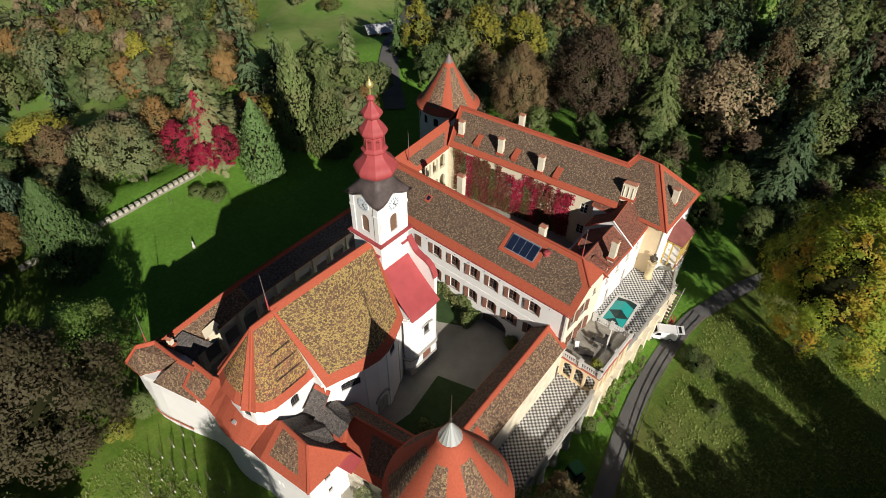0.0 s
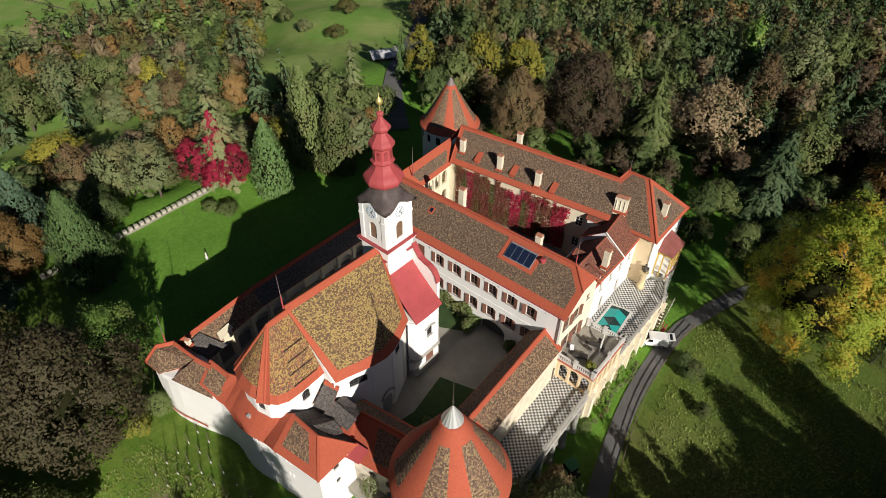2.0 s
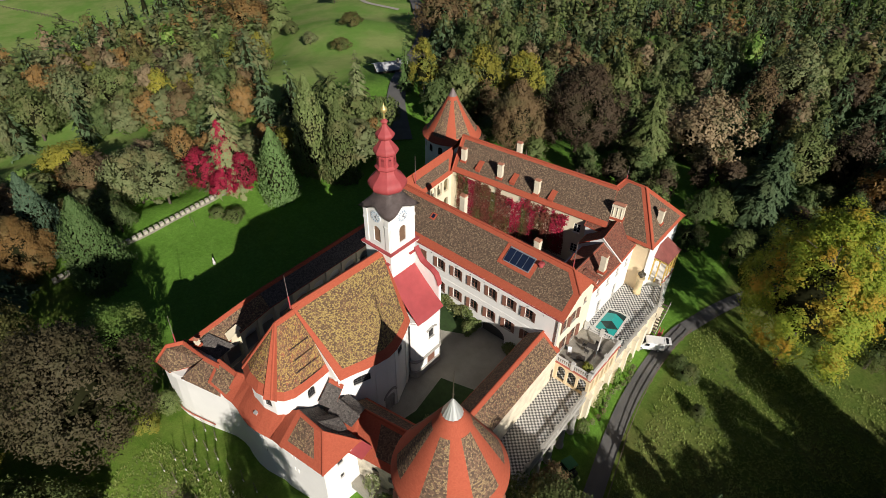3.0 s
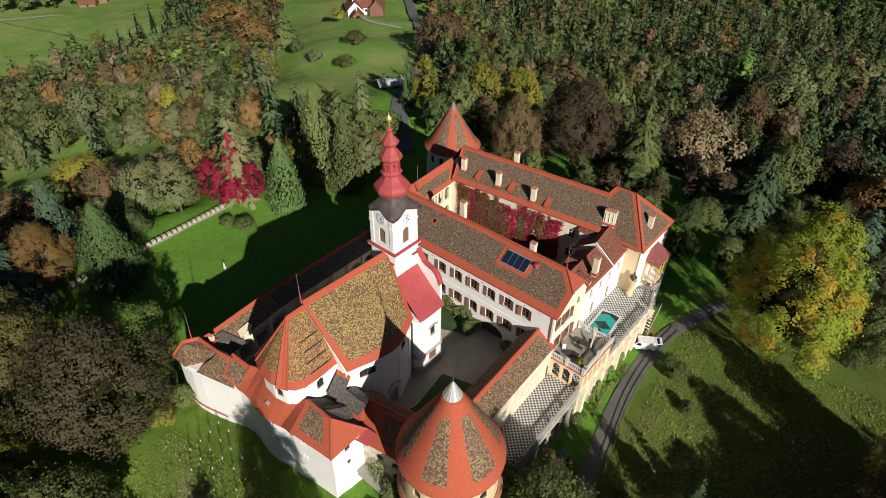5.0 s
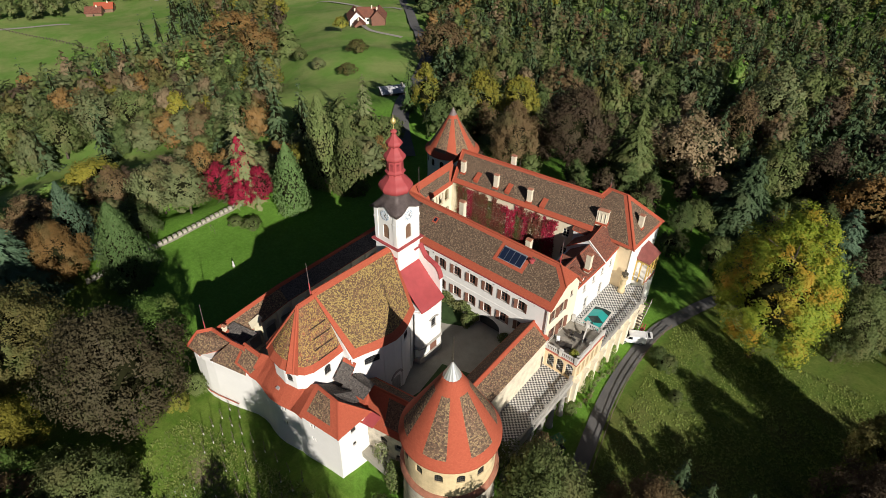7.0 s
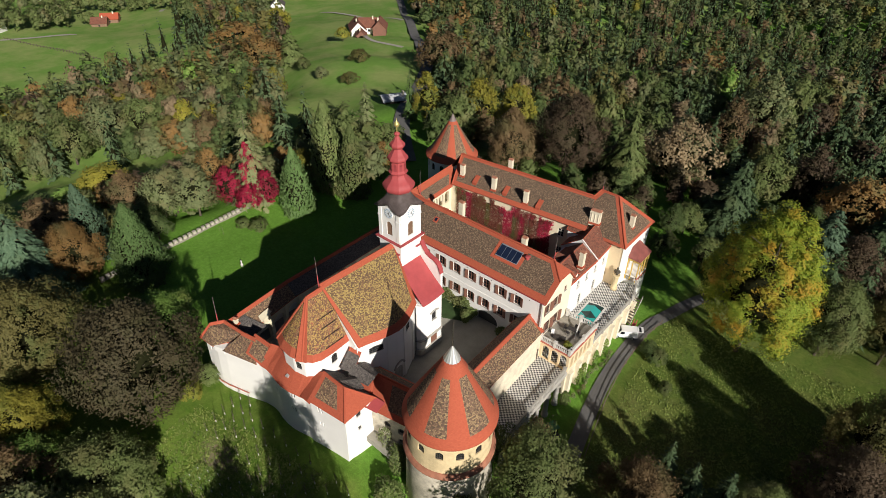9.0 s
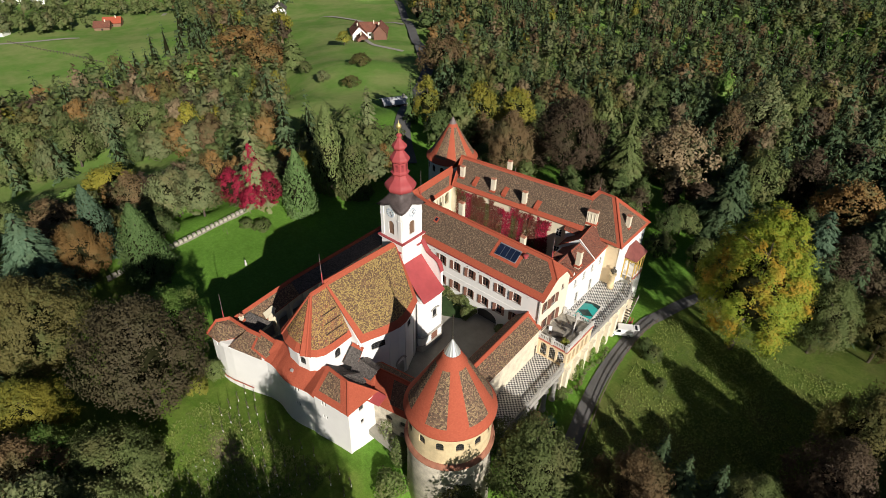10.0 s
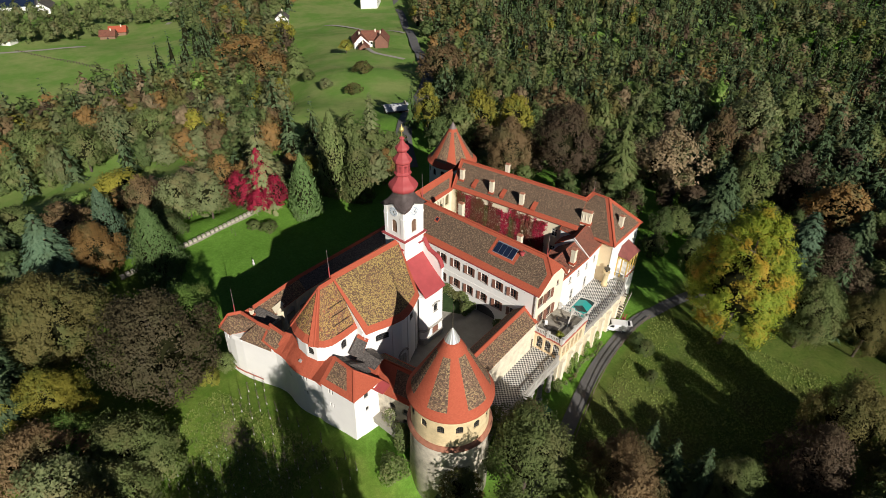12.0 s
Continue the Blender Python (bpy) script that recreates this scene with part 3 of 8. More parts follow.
GROUND_MARKS = [
    (-30, -38, -2.8), (-17, -36, -2.3), (-4, -34, -1.8), (2, -30, -3.0), (9, -33, -6.6), (14, -26, -6.8), (15, -8, -6.5), (13, 8, -6.3),
    (13, 22, -6.2), (14, 33, -7.4), (-54, -15, -5.0), (-72, -28, -5.0), (-72, 5, -5.0), (-40, 5, -5.0), (-40, -20, -5.0), (-45, 25, -5.5),
    (-30, 46, -7), (5, 46, -8), (-20, -56, -7), (-42, -46, -5), (30, 0, -7.6), (30, 20, -7.6), (45, 30, -9), (60, 0, -12),
    (40, 60, -12), (0, -90, -13), (60, -60, -14), (-74.5, -12, -5.2), (-73, -34, -5.2), (-76, 8, -5.4), (-62, 32, -5.5), (-84, 56, -6), (-90, -8, -9), (-92, -34, -10), (-100, 22, -12),
    (-125, -12, -18), (-125, 50, -13), (-150, 100, -15), (-160, 0, -27), (-180, -30, -31), (-150, 28, -24), (-185, 60, -31), (-180, 140, -21),
    (-224, 167, -28), (-265, 111, -40), (-260, 60, -44), (-270, 15, -44), (-330, 40, -45), (-395, 47, -46), (-418, 116, -52), (-336, 197, -45),
    (-280, 225, -38), (-340, 270, -44), (-606, 126, -70), (-470, 190, -57), (-520, 320, -62), (-60, 90, -17), (-24, 115, -19), (14, 134, -18),
    (-90, 175, -30), (-162, 202, -34), (-129, 306, -49), (-55, 299, -52), (0, 328, -54), (-49, 396, -58), (60, 150, -22), (160, 220, -40),
    (-122, 660, -72), (-300, 500, -62), (100, 600, -72), (300, 400, -66), (-110, -70, -16), (-190, -100, -34), (-330, -60, -48), (-700, -200, -72),
    (-1000, 400, -80), (-600, 900, -80), (0, 1300, -85), (1000, 600, -85), (-500, -600, -60), (300, -300, -40), (100, -120, -22), (600, -100, -60),
]
_G = np.array(GROUND_MARKS, float)


def ground_z(x, y):
    d = (_G[:, 0] - x) ** 2 + (_G[:, 1] - y) ** 2 + 6.0
    w = d ** -1.6
    return float((w * _G[:, 2]).sum() / w.sum())


def make_ground():
    def steps(lo, a, b, hi):
        out, s, v = [], 2.0, a
        while v > lo:
            s *= 1.18
            v -= s
            out.append(v)
        out = out[::-1] + list(np.arange(a, b, 2.0))
        s, v = 2.0, out[-1]
        while v < hi:
            s *= 1.18
            v += s
            out.append(v)
        return out

    xs, ys = steps(-3000, -90, 60, 3000), steps(-3000, -70, 80, 3000)
    verts = [(x, y, ground_z(x, y) + 0.12 * noise.noise((x * 0.15, y * 0.15, 0))) for y in ys for x in xs]
    w = len(xs)
    faces = [(j * w + i, j * w + i + 1, (j + 1) * w + i + 1, (j + 1) * w + i) for j in range(len(ys) - 1) for i in range(w - 1)]
    me = bpy.data.meshes.new("ground")
    me.from_pydata(verts, [], faces)
    me.materials.append(M_GRASS)
    for p in me.polygons:
        p.use_smooth = True
    tagged(new("ground", me), "grassy hilltop ground with lawn and meadows", "ground", kind="structure")


make_ground()


def ribbon(name, pts, width, lift, mat, label):
    """A strip that follows the ground along a line of (x, y)."""
    bm = B()
    fine = []
    for (a, b) in zip(pts, pts[1:]):
        k = max(1, int(math.dist(a, b) / 1.5))
        fine += [(a[0] + (b[0] - a[0]) * i / k, a[1] + (b[1] - a[1]) * i / k) for i in range(k)]
    fine.append(pts[-1])
    for _ in range(12):
        fine = [fine[0]] + [tuple((p[k] + 2 * q[k] + r[k]) / 4 for k in (0, 1)) for p, q, r in zip(fine, fine[1:], fine[2:])] + [fine[-1]]
    rows = []
    for i, p in enumerate(fine):
        a, b = fine[max(0, i - 1)], fine[min(len(fine) - 1, i + 1)]
        d = Vector((b[0] - a[0], b[1] - a[1])).normalized()
        s = Vector((-d.y, d.x)) * (width / 2)
        zc = max(ground_z(p[0] + s.x * k, p[1] + s.y * k) for k in (-1, -0.5, 0, 0.5, 1)) + lift
        rows.append([bm.verts.new((p[0] + s.x * k, p[1] + s.y * k, zc - 0.03 * abs(k))) for k in (-1, -0.5, 0, 0.5, 1)])
    for a, b in zip(rows, rows[1:]):
        for i in range(4):
            bm.faces.new((a[i + 1], a[i], b[i], b[i + 1]))
    bmesh.ops.recalc_face_normals(bm, faces=bm.faces)
    return tagged(obj(name, bm, mat), label, "road", kind="structure")


ribbon("road", [(25, -45), (21.5, -28), (18.4, -15), (16.4, -6), (14.4, 2), (13.3, 10), (13.0, 20), (13.6, 27), (16, 36), (22, 50), (30, 75)], 2.4, 0.14, M_ASPHALT, "narrow asphalt drive beside the castle terrace")

# ---------------------------------------------------------------- the castle


def gable_part(parent, x, pts, mat, thick=0.35, name="gable"):
    """An upright wall piece in the plane of that x, from (y, z) corners."""
    bm = B()
    a = [bm.verts.new((x, y, z)) for y, z in pts]
    b = [bm.verts.new((x - thick, y, z)) for y, z in pts]
    bm.faces.new(a), bm.faces.new(b[::-1])
    k = len(pts)
    for i in range(k):
        bm.faces.new((b[i], b[(i + 1) % k], a[(i + 1) % k], a[i]))
    bmesh.ops.recalc_face_normals(bm, faces=bm.faces)
    return part(name, bm, mat, parent)


# south wing: two rows of shuttered windows over the court, gate arch, half-hipped gable to the terrace
SW_Z, SW_R, SW_RY = 10.2, 14.05, 5.0
SW_NY, SW_NZ = 8.3, 10.0
south_wing = thing("castle_wing", "long white castle wing with shuttered windows and brown tiled roof", "castle wing")
bm = B()
add_prism(bm, [(-27, 0.12), (4.23, 0.12), (4.23, 7.9), (-27, 7.9)], -7, SW_Z - 0.15 + 0.05)
part("core", bm, M_WHITE, south_wing)
sp = Path([(-27, -0.25), (4.6, -0.25)])
S_UP = [-18.6, -15.4, -12.27, -9.15, -6.1, -3.06, 0.0]
S_LOW = [-15.4, -12.27, -9.15, -6.1, -3.0, 0.2]
holes = [(x + 27, 8.0, 1.15, 1.75, False) for x in S_UP] + [(x + 27, 3.9, 1.15, 1.75, False) for x in S_LOW]
holes.append((27 - 5.4, 0.6, 4.2, 3.2, True))
bm = B()
add_wall(bm, sp, -3, SW_Z + 0.05, holes)
part("south_wall", bm, M_WHITE, south_wing)
rw = random.Random(3)
for x in S_UP:
    if x < -18:
        window(south_wing, sp, x + 27, 8.0, 1.15, 1.75, "brown", shutters=(182, 182))
    else:
        window(south_wing, sp, x + 27, 8.0, 1.15, 1.75, "brown", shutters=(rw.uniform(4, 22), rw.uniform(6, 30)))
for x in S_LOW:
    window(south_wing, sp, x + 27, 3.9, 1.15, 1.75, "brown", shutters=(rw.uniform(4, 22), rw.uniform(6, 30)))
bm = B()
add_box(bm, -7.4, -3.4, 0.105, 0.118, -0.5, 2.3)
part("gate_door", bm, M_LEAD, south_wing, "dark gateway in the arch")
bm = B()
add_box(bm, -26.8, 4.68, -0.31, -0.252, 5.6, 5.72)
part("string_course", bm, M_WHITE, south_wing)
for k in range(9):
    bm = B()
    add_box(bm, -17 + 2.4 * k - 0.025, -17 + 2.4 * k + 0.025, -0.42, -0.253, 9.25, 9.3)
    part("iron_hook", bm, M_LEAD, south_wing)
ep = Path([(4.6, -0.25), (4.6, 8.0)])
eh = [(1.6, 7.9, 1.1, 1.9, False), (3.9, 7.9, 1.1, 1.9, False), (6.4, 9.0, 0.7, 1.0, False), (2.2, 4.0, 1.3, 2.2, False), (4.6, 4.0, 1.3, 2.2, False)]
bm = B()
add_wall(bm, ep, -7, SW_Z, eh)
part("gable_wall", bm, M_PALE, south_wing)
for u, z, w, h, _ in eh:
    window(south_wing, ep, u, z, w, h, "brown", shutters=(12, 18) if w > 0.8 else None)
zb = SW_Z
sl = (SW_R - zb) / (SW_RY + 0.6)
hz = 12.55
ys, yn = SW_RY - (SW_R - hz) / sl, SW_RY + (SW_R - hz) * (SW_NY - SW_RY) / (SW_R - SW_NZ)
x0, x1, rx = -27.4, 5.15, 2.65
slope(south_wing, [(x0, -0.6, zb), (x1, -0.6, zb), (x1, ys, hz), (rx, SW_RY, SW_R), (x0, SW_RY, SW_R)], [1.15, 0.9, 0.8, 0.75, 0.0])
slope(south_wing, [(x1, SW_NY, SW_NZ), (x0, SW_NY, SW_NZ), (x0, SW_RY, SW_R), (rx, SW_RY, SW_R), (x1, yn, hz)], [0.5, 0.0, 0.5, 0.4, 0.4])
slope(south_wing, [(x1, ys, hz), (x1, yn, hz), (rx, SW_RY, SW_R)], None, [M_RED, M_RED])
gable_part(south_wing, 4.6, [(-0.2, zb), (7.95, zb), (yn - 0.1, hz - 0.25), (ys + 0.1, hz - 0.25)], M_PALE)
ridge_tiles(south_wing, (x0, SW_RY, SW_R), (rx, SW_RY, SW_R), M_RED)
ridge_tiles(south_wing, (rx, SW_RY, SW_R), (x1, ys, hz), M_RED, 0.12)
bm = B()
add_box(bm, -27.3, 5.1, -0.64, -0.55, zb - 0.2, zb - 0.1)
part("gutter", bm, M_REDMETAL, south_wing)
bm = B()
add_tube(bm, (4.35, -0.37, -1), (4.35, -0.37, 9.9), 0.07, seg=6)
part("downpipe", bm, M_WOOD, south_wing)

# north wing, turned a little
NA = 6.2
_c, _s = math.cos(radians(NA)), math.sin(radians(NA))


def nw(x, y, z=None):
    """Place in the north wing's own axes: x along its ridge from the west end, y to the north."""
    p = (-32.6 + _c * x - _s * y, 25.7 + _s * x + _c * y)
    return p if z is None else (*p, z)


north_wing = thing("castle_wing", "cream castle wing with tiled roof above the inner court", "castle wing")
bm = B()
add_prism(bm, [nw(-0.5, -5.8), nw(31, -5.8), nw(31, 1.6), nw(-0.5, 1.6)], -9, 8.95)
part("core", bm, M_CREAM, north_wing)
npth = Path([nw(-0.5, -6.2), nw(33, -6.2)])
nh = [(5 + 3.1 * k, 6.4, 1.15, 1.7, False) for k in range(8)] + [(5 + 3.1 * k, 2.4, 1.15, 1.7, False) for k in range(8)]
bm = B()
add_wall(bm, npth, -1, 8.95, nh)
part("court_wall", bm, M_CREAM, north_wing)
for u, z, w, h, _ in nh:
    window(north_wing, npth, u, z, w, h, "white")
slope(north_wing, [nw(2.4, -6.9, 9.0), nw(31, -6.9, 9.0), nw(30, -1.5, 13.2), nw(1.1, -1.5, 13.2)], [1.0, 0, 0.6, 0.7])
slope(north_wing, [nw(31, 2.0, 9.0), nw(-1.6, 2.0, 9.0), nw(1.1, -1.5, 13.2), nw(30, -1.5, 13.2)], [0.6, 0, 0.55, 0])
slope(north_wing, [nw(-1.6, 2.0, 9.0), nw(-1.6, -3.0, 9.0), nw(1.1, -1.5, 13.2)], None)
ridge_tiles(north_wing, nw(1.1, -1.5, 13.22), nw(29.7, -1.5, 13.22), M_RED)
ridge_tiles(north_wing, nw(1.1, -1.5, 13.22), nw(2.4, -6.9, 9.0), M_RED, 0.12)
for i, xx in enumerate((6.9, 13.7, 21.0)):
    ya, za = (-5.34, -5.42, -5.8)[i], 9.0
    zf = lambda yy: 9.0 + (yy + 6.9) * 4.2 / 5.4
    d = thing("roof_dormer", "small red metal-clad roof hatch", "dormer", "hatches on the north roof")
    bm = B()
    lo, hi = ya - 0.55, ya + 1.15
    q = [nw(xx - 0.5, lo, zf(lo) + 0.55), nw(xx + 0.5, lo, zf(lo) + 0.55), nw(xx + 0.5, hi, zf(hi) + 0.12), nw(xx - 0.5, hi, zf(hi) + 0.12)]
    add_roof(bm, q, None, 0.07)
    part("lid", bm, M_RED, d)
    bm = B()
    vs = [bm.verts.new(p) for p in (nw(xx - 0.42, lo + 0.08, zf(lo) - 0.05), nw(xx + 0.42, lo + 0.08, zf(lo) - 0.05), nw(xx + 0.42, hi - 0.1, zf(hi) - 0.1), nw(xx - 0.42, hi - 0.1, zf(hi) - 0.1))]
    vt = [bm.verts.new(p) for p in (nw(xx - 0.42, lo + 0.08, zf(lo) + 0.46), nw(xx + 0.42, lo + 0.08, zf(lo) + 0.46), nw(xx + 0.42, hi - 0.1, zf(hi) + 0.05), nw(xx - 0.42, hi - 0.1, zf(hi) + 0.05))]
    bm.faces.new(vs[::-1]), bm.faces.new(vt)
    for k in range(4):
        bm.faces.new((vs[k], vs[(k + 1) % 4], vt[(k + 1) % 4], vt[k]))
    part("cheeks", bm, M_RED, d)

# west range of the inner court, with an open arcade
west_link = thing("castle_wing", "low court range with arcade and red-edged roof", "castle wing")
bm = B()
add_prism(bm, [(-33.3, 8.8), (-31.6, 8.8), (-31.9, 21.5), (-34.2, 24)], -9, 8.25)
part("core", bm, M_CREAM, west_link)
wl = Path([(-29.3, 9.4), (-30.1, 20.0)])
wh = [(1.3 + 1.9 * k, 6.2, 1.45, 2.6, True) for k in range(5)] + [(1.3 + 1.9 * k, 2.2, 1.45, 2.8, True) for k in range(5)]
bm = B()
add_wall(bm, wl, -1, 8.25, wh, thick=0.4)
part("arcade", bm, M_CREAM, west_link)
bm = B()
add_prism(bm, [(-31.7, 9.2), (-29.4, 9.4), (-30.2, 20.0), (-31.9, 20.6)], 4.0, 4.35)
part("gallery_floor", bm, M_STONE, west_link)
slope(west_link, [(-28.6, 9.0, 8.4), (-29.4, 19.3, 8.4), (-32.4, 23.0, 11.0), (-31.2, 7.6, 11.0)], [0.8, 0.9, 1.2, 2.6])
slope(west_link, [(-32.4, 23.0, 11.0), (-34.6, 24.4, 8.0), (-33.6, 7.2, 8.0), (-31.2, 7.6, 11.0)], [0.4, 0, 0, 0])
ridge_tiles(west_link, (-31.2, 7.6, 11.02), (-32.4, 23.0, 11.02), M_RED, 0.13)

# east range: a lower south part with dormers, a higher north part
east_range = thing("castle_wing", "white east range with russet roofs and court gables", "castle wing")
er = Path([(3.4, 8.0), (3.3, 24.0)])
erh = [(5.4, 4.6, 0.9, 1.5, False), (8.4, 4.6, 0.9, 1.5, False), (11.4, 4.6, 0.9, 1.5, False), (14.4, 4.6, 0.9, 1.5, False), (6.8, 0.6, 1.1, 2.3, False), (11.8, 0.6, 1.1, 2.3, False)]
bm = B()
add_prism(bm, [(-2.9, 8.0), (3.0, 8.0), (2.9, 24), (-3.2, 24)], -7, 6.3)
part("core", bm, M_WHITE, east_range)
bm = B()
add_wall(bm, er, -7, 6.45, erh)
part("terrace_wall", bm, M_WHITE, east_range)
for u, z, w, h, _ in erh:
    window(east_range, er, u, z, w, h, "white")
RUS = [M_RUSSET, M_RED]
slope(east_range, [(3.75, 8.4, 6.6), (3.75, 19.2, 6.6), (0.3, 19.2, 8.75), (0.5, 8.4, 8.75)], [0.25, 0, 0.2, 0], RUS)
slope(east_range, [(-2.9, 19.2, 6.3), (-2.6, 8.4, 6.3), (0.5, 8.4, 8.75), (0.3, 19.2, 8.75)], [0.25, 0, 0.2, 0], RUS)
slope(east_range, [(3.75, 19.15, 6.7), (3.6, 24.2, 7.1), (-0.3, 24.6, 9.8), (0.16, 19.1, 9.5)], [0.25, 0.1, 0.1, 0], RUS)
slope(east_range, [(-3.8, 24.4, 6.8), (-3.7, 18.8, 6.6), (0.16, 19.1, 9.5), (-0.3, 24.6, 9.8)], [0.25, 0.1, 0.1, 0], RUS)
bm = B()
vs = [(3.6, 6.5), (3.6, 6.75), (0.16, 9.45), (-3.6, 6.55), (-3.6, 5.0)]
a = [bm.verts.new((x, 18.95, z)) for x, z in vs]
b = [bm.verts.new((x, 19.3, z)) for x, z in vs]
bm.faces.new(a), bm.faces.new(b[::-1])
for i in range(5):
    bm.faces.new((a[i], b[i], b[(i + 1) % 5], a[(i + 1) % 5]))
bmesh.ops.recalc_face_normals(bm, faces=bm.faces)
part("gable", bm, M_WHITE, east_range)
bm = B()
add_tube(bm, (0.16, 18.9, 9.53), (3.75, 18.95, 6.72), 0.1, 0.1, 6)
part("verge", bm, M_WHITE, east_range)
ridge_tiles(east_range, (0.5, 8.6, 8.77), (0.3, 18.9, 8.77), M_RUSSET, 0.1)


def court_dormer(y0, y1, xw, zw, zr, xr):
    """A cross roof that runs down to the court, with a white south cheek."""
    d = thing("roof_dormer", "white-walled court dormer with russet tiles", "dormer", "dormers over the court")
    ym = (y0 + y1) / 2
    bm = B()
    add_prism(bm, [(xw, y0 + 0.15), (xr, y0 + 0.15), (xr, y1 - 0.15), (xw, y1 - 0.15)], 4.5, zw)
    part("cheek", bm, M_WHITE, d)
    for ya, sgn in ((y0, 1), (y1, -1)):
        slope(d, [(xw - 0.3, ya, zw), (xr, ya, zw), (xr, ym, zr), (xw - 0.3, ym, zr)], [0.15, 0, 0, 0.15], RUS, 0.12)
    bm = B()
    a = [bm.verts.new((xw, yy, zz)) for yy, zz in ((y0 + 0.15, zw - 0.1), (y1 - 0.15, zw - 0.1), (ym, zr - 0.12))]
    b = [bm.verts.new((xw + 0.25, v.co.y, v.co.z)) for v in a]
    bm.faces.new(a), bm.faces.new(b[::-1])
    for i in range(3):
        bm.faces.new((a[i], b[i], b[(i + 1) % 3], a[(i + 1) % 3]))
    bmesh.ops.recalc_face_normals(bm, faces=bm.faces)
    part("gable", bm, M_WHITE, d)


court_dormer(21.6, 23.8, -4.2, 8.15, 9.0, -0.6)
court_dormer(13.2, 15.0, -1.5, 7.85, 8.6, 0.6)
# dormer on the terrace side
td = thing("roof_dormer", "small dormer with white gable on the terrace slope", "dormer")
bm = B()
add_prism(bm, [(2.0, 11.4), (3.3, 11.4), (3.3, 12.6), (2.0, 12.6)], 6.2, 7.6)
part("cheek", bm, M_WHITE, td)
slope(td, [(3.55, 11.1, 7.3), (1.2, 11.1, 8.2), (1.2, 12.0, 8.55), (3.55, 12.0, 8.0)], [0.1, 0, 0, 0.1], RUS, 0.1)
slope(td, [(3.55, 12.9, 7.3), (1.2, 12.9, 8.2), (1.2, 12.0, 8.55), (3.55, 12.0, 8.0)], [0.1, 0, 0, 0.1], RUS, 0.1)

# corner pavilion
pavilion = thing("pavilion", "tall corner pavilion with hipped tiled roof and peach walls", "pavilion")
bm = B()
add_prism(bm, [(-5, 24.3), (5.4, 24.3), (5.4, 34.4), (-5, 34.4)], -9, 8.0)
part("core", bm, M_PEACH, pavilion)
pp = Path([(-5, 23.9), (5.8, 23.9), (5.8, 34.4)])
ph = [(12.6, 5.5, 1.1, 1.9, False), (19.6, 5.5, 1.1, 1.9, False), (19.6, 1.2, 1.1, 1.9, False)]
bm = B()
add_wall(bm, pp, -9, 8.0, ph)
part("wall", bm, M_PEACH, pavilion)
for u, z, w, h, _ in ph:
    window(pavilion, pp, u, z, w, h, "brown")
bm = B()
add_box(bm, 5.82, 5.9, 23.8, 34.5, -9, 7.9)
part("east_face", bm, M_WHITE, pavilion)
E1, E2, E3, E4 = (6.4, 23.2, 8.0), (6.4, 35.0, 8.0), (-6.2, 35.0, 8.0), (-6.2, 23.2, 8.0)
R1, R2 = (-2.6, 29.4, 13.8), (0.95, 29.4, 13.8)
slope(pavilion, [E4, E1, R2, R1], [0.5, 0.75, 0.3, 0.8])
slope(pavilion, [E1, E2, R2], [0.5, 0.6, 0.6])
slope(pavilion, [E2, E3, R1, R2], [0.3, 0.5, 0.3, 0.5])
slope(pavilion, [E3, E4, R1], [0.3, 0.5, 0.5])
for e, r in ((E1, R2), (E2, R2), (R1, R2), (E4, R1)):
    ridge_tiles(pavilion, e, r, M_RED, 0.13)
# oriel on the pavilion's outer face
oriel = thing("oriel", "timber-framed yellow oriel with red metal roof", "oriel")
bm = B()
add_box(bm, 5.9, 8.2, 27.2, 31.4, -9, -0.9)
add_box(bm, 5.9, 8.2, 27.2, 31.4, 0.0, 0.25)
part("base", bm, M_WHITE, oriel)
for xx, yy in ((8.1, 27.3), (8.1, 28.65), (8.1, 30.0), (8.1, 31.3), (6.9, 27.3), (6.9, 31.3), (6.0, 27.3), (6.0, 31.3)):
    bm = B()
    add_box(bm, xx - 0.1, xx + 0.1, yy - 0.1, yy + 0.1, -0.9, 3.6)
    part("post", bm, M_TIMBER, oriel)
bm = B()
add_box(bm, 5.9, 8.2, 27.2, 31.4, 3.4, 3.75)
part("beam", bm, M_TIMBER, oriel)
bm = B()
add_box(bm, 8.16, 8.24, 27.1, 31.5, -0.5, 0.0)
part("band", bm, M_REDBAND, oriel)
slope(oriel, [(8.35, 26.9, 3.9), (8.35, 31.7, 3.9), (5.9, 30.9, 5.9), (5.9, 28.0, 5.9)], None, [M_OLDRED, M_OLDRED], 0.1)
slope(oriel, [(5.9, 26.9, 4.1), (8.35, 26.9, 3.9), (5.9, 28.0, 5.9)], None, [M_OLDRED, M_OLDRED], 0.1)
slope(oriel, [(8.35, 31.7, 3.9), (5.9, 31.7, 4.1), (5.9, 30.9, 5.9)], None, [M_OLDRED, M_OLDRED], 0.1)
# urn column
urn = thing("column", "peach wall column carrying a stone urn", "column", at=(5.9, 23.2, -1))
bm = B()
add_lathe(bm, (5.9, 23.2), [(0.62, -1.0), (0.62, -0.5), (0.5, -0.4), (0.5, 1.9), (0.66, 2.0), (0.66, 2.3)], 16)
part("shaft", bm, M_CREAM2, urn)
bm = B()
add_lathe(bm, (5.9, 23.2), [(0.25, 2.3), (0.2, 2.5), (0.55, 2.8), (0.6, 3.0), (0.3, 3.05), (0.12, 3.3), (0.2, 3.7), (0.05, 3.9)], 12)
part("urn", bm, M_BRONZE, urn)

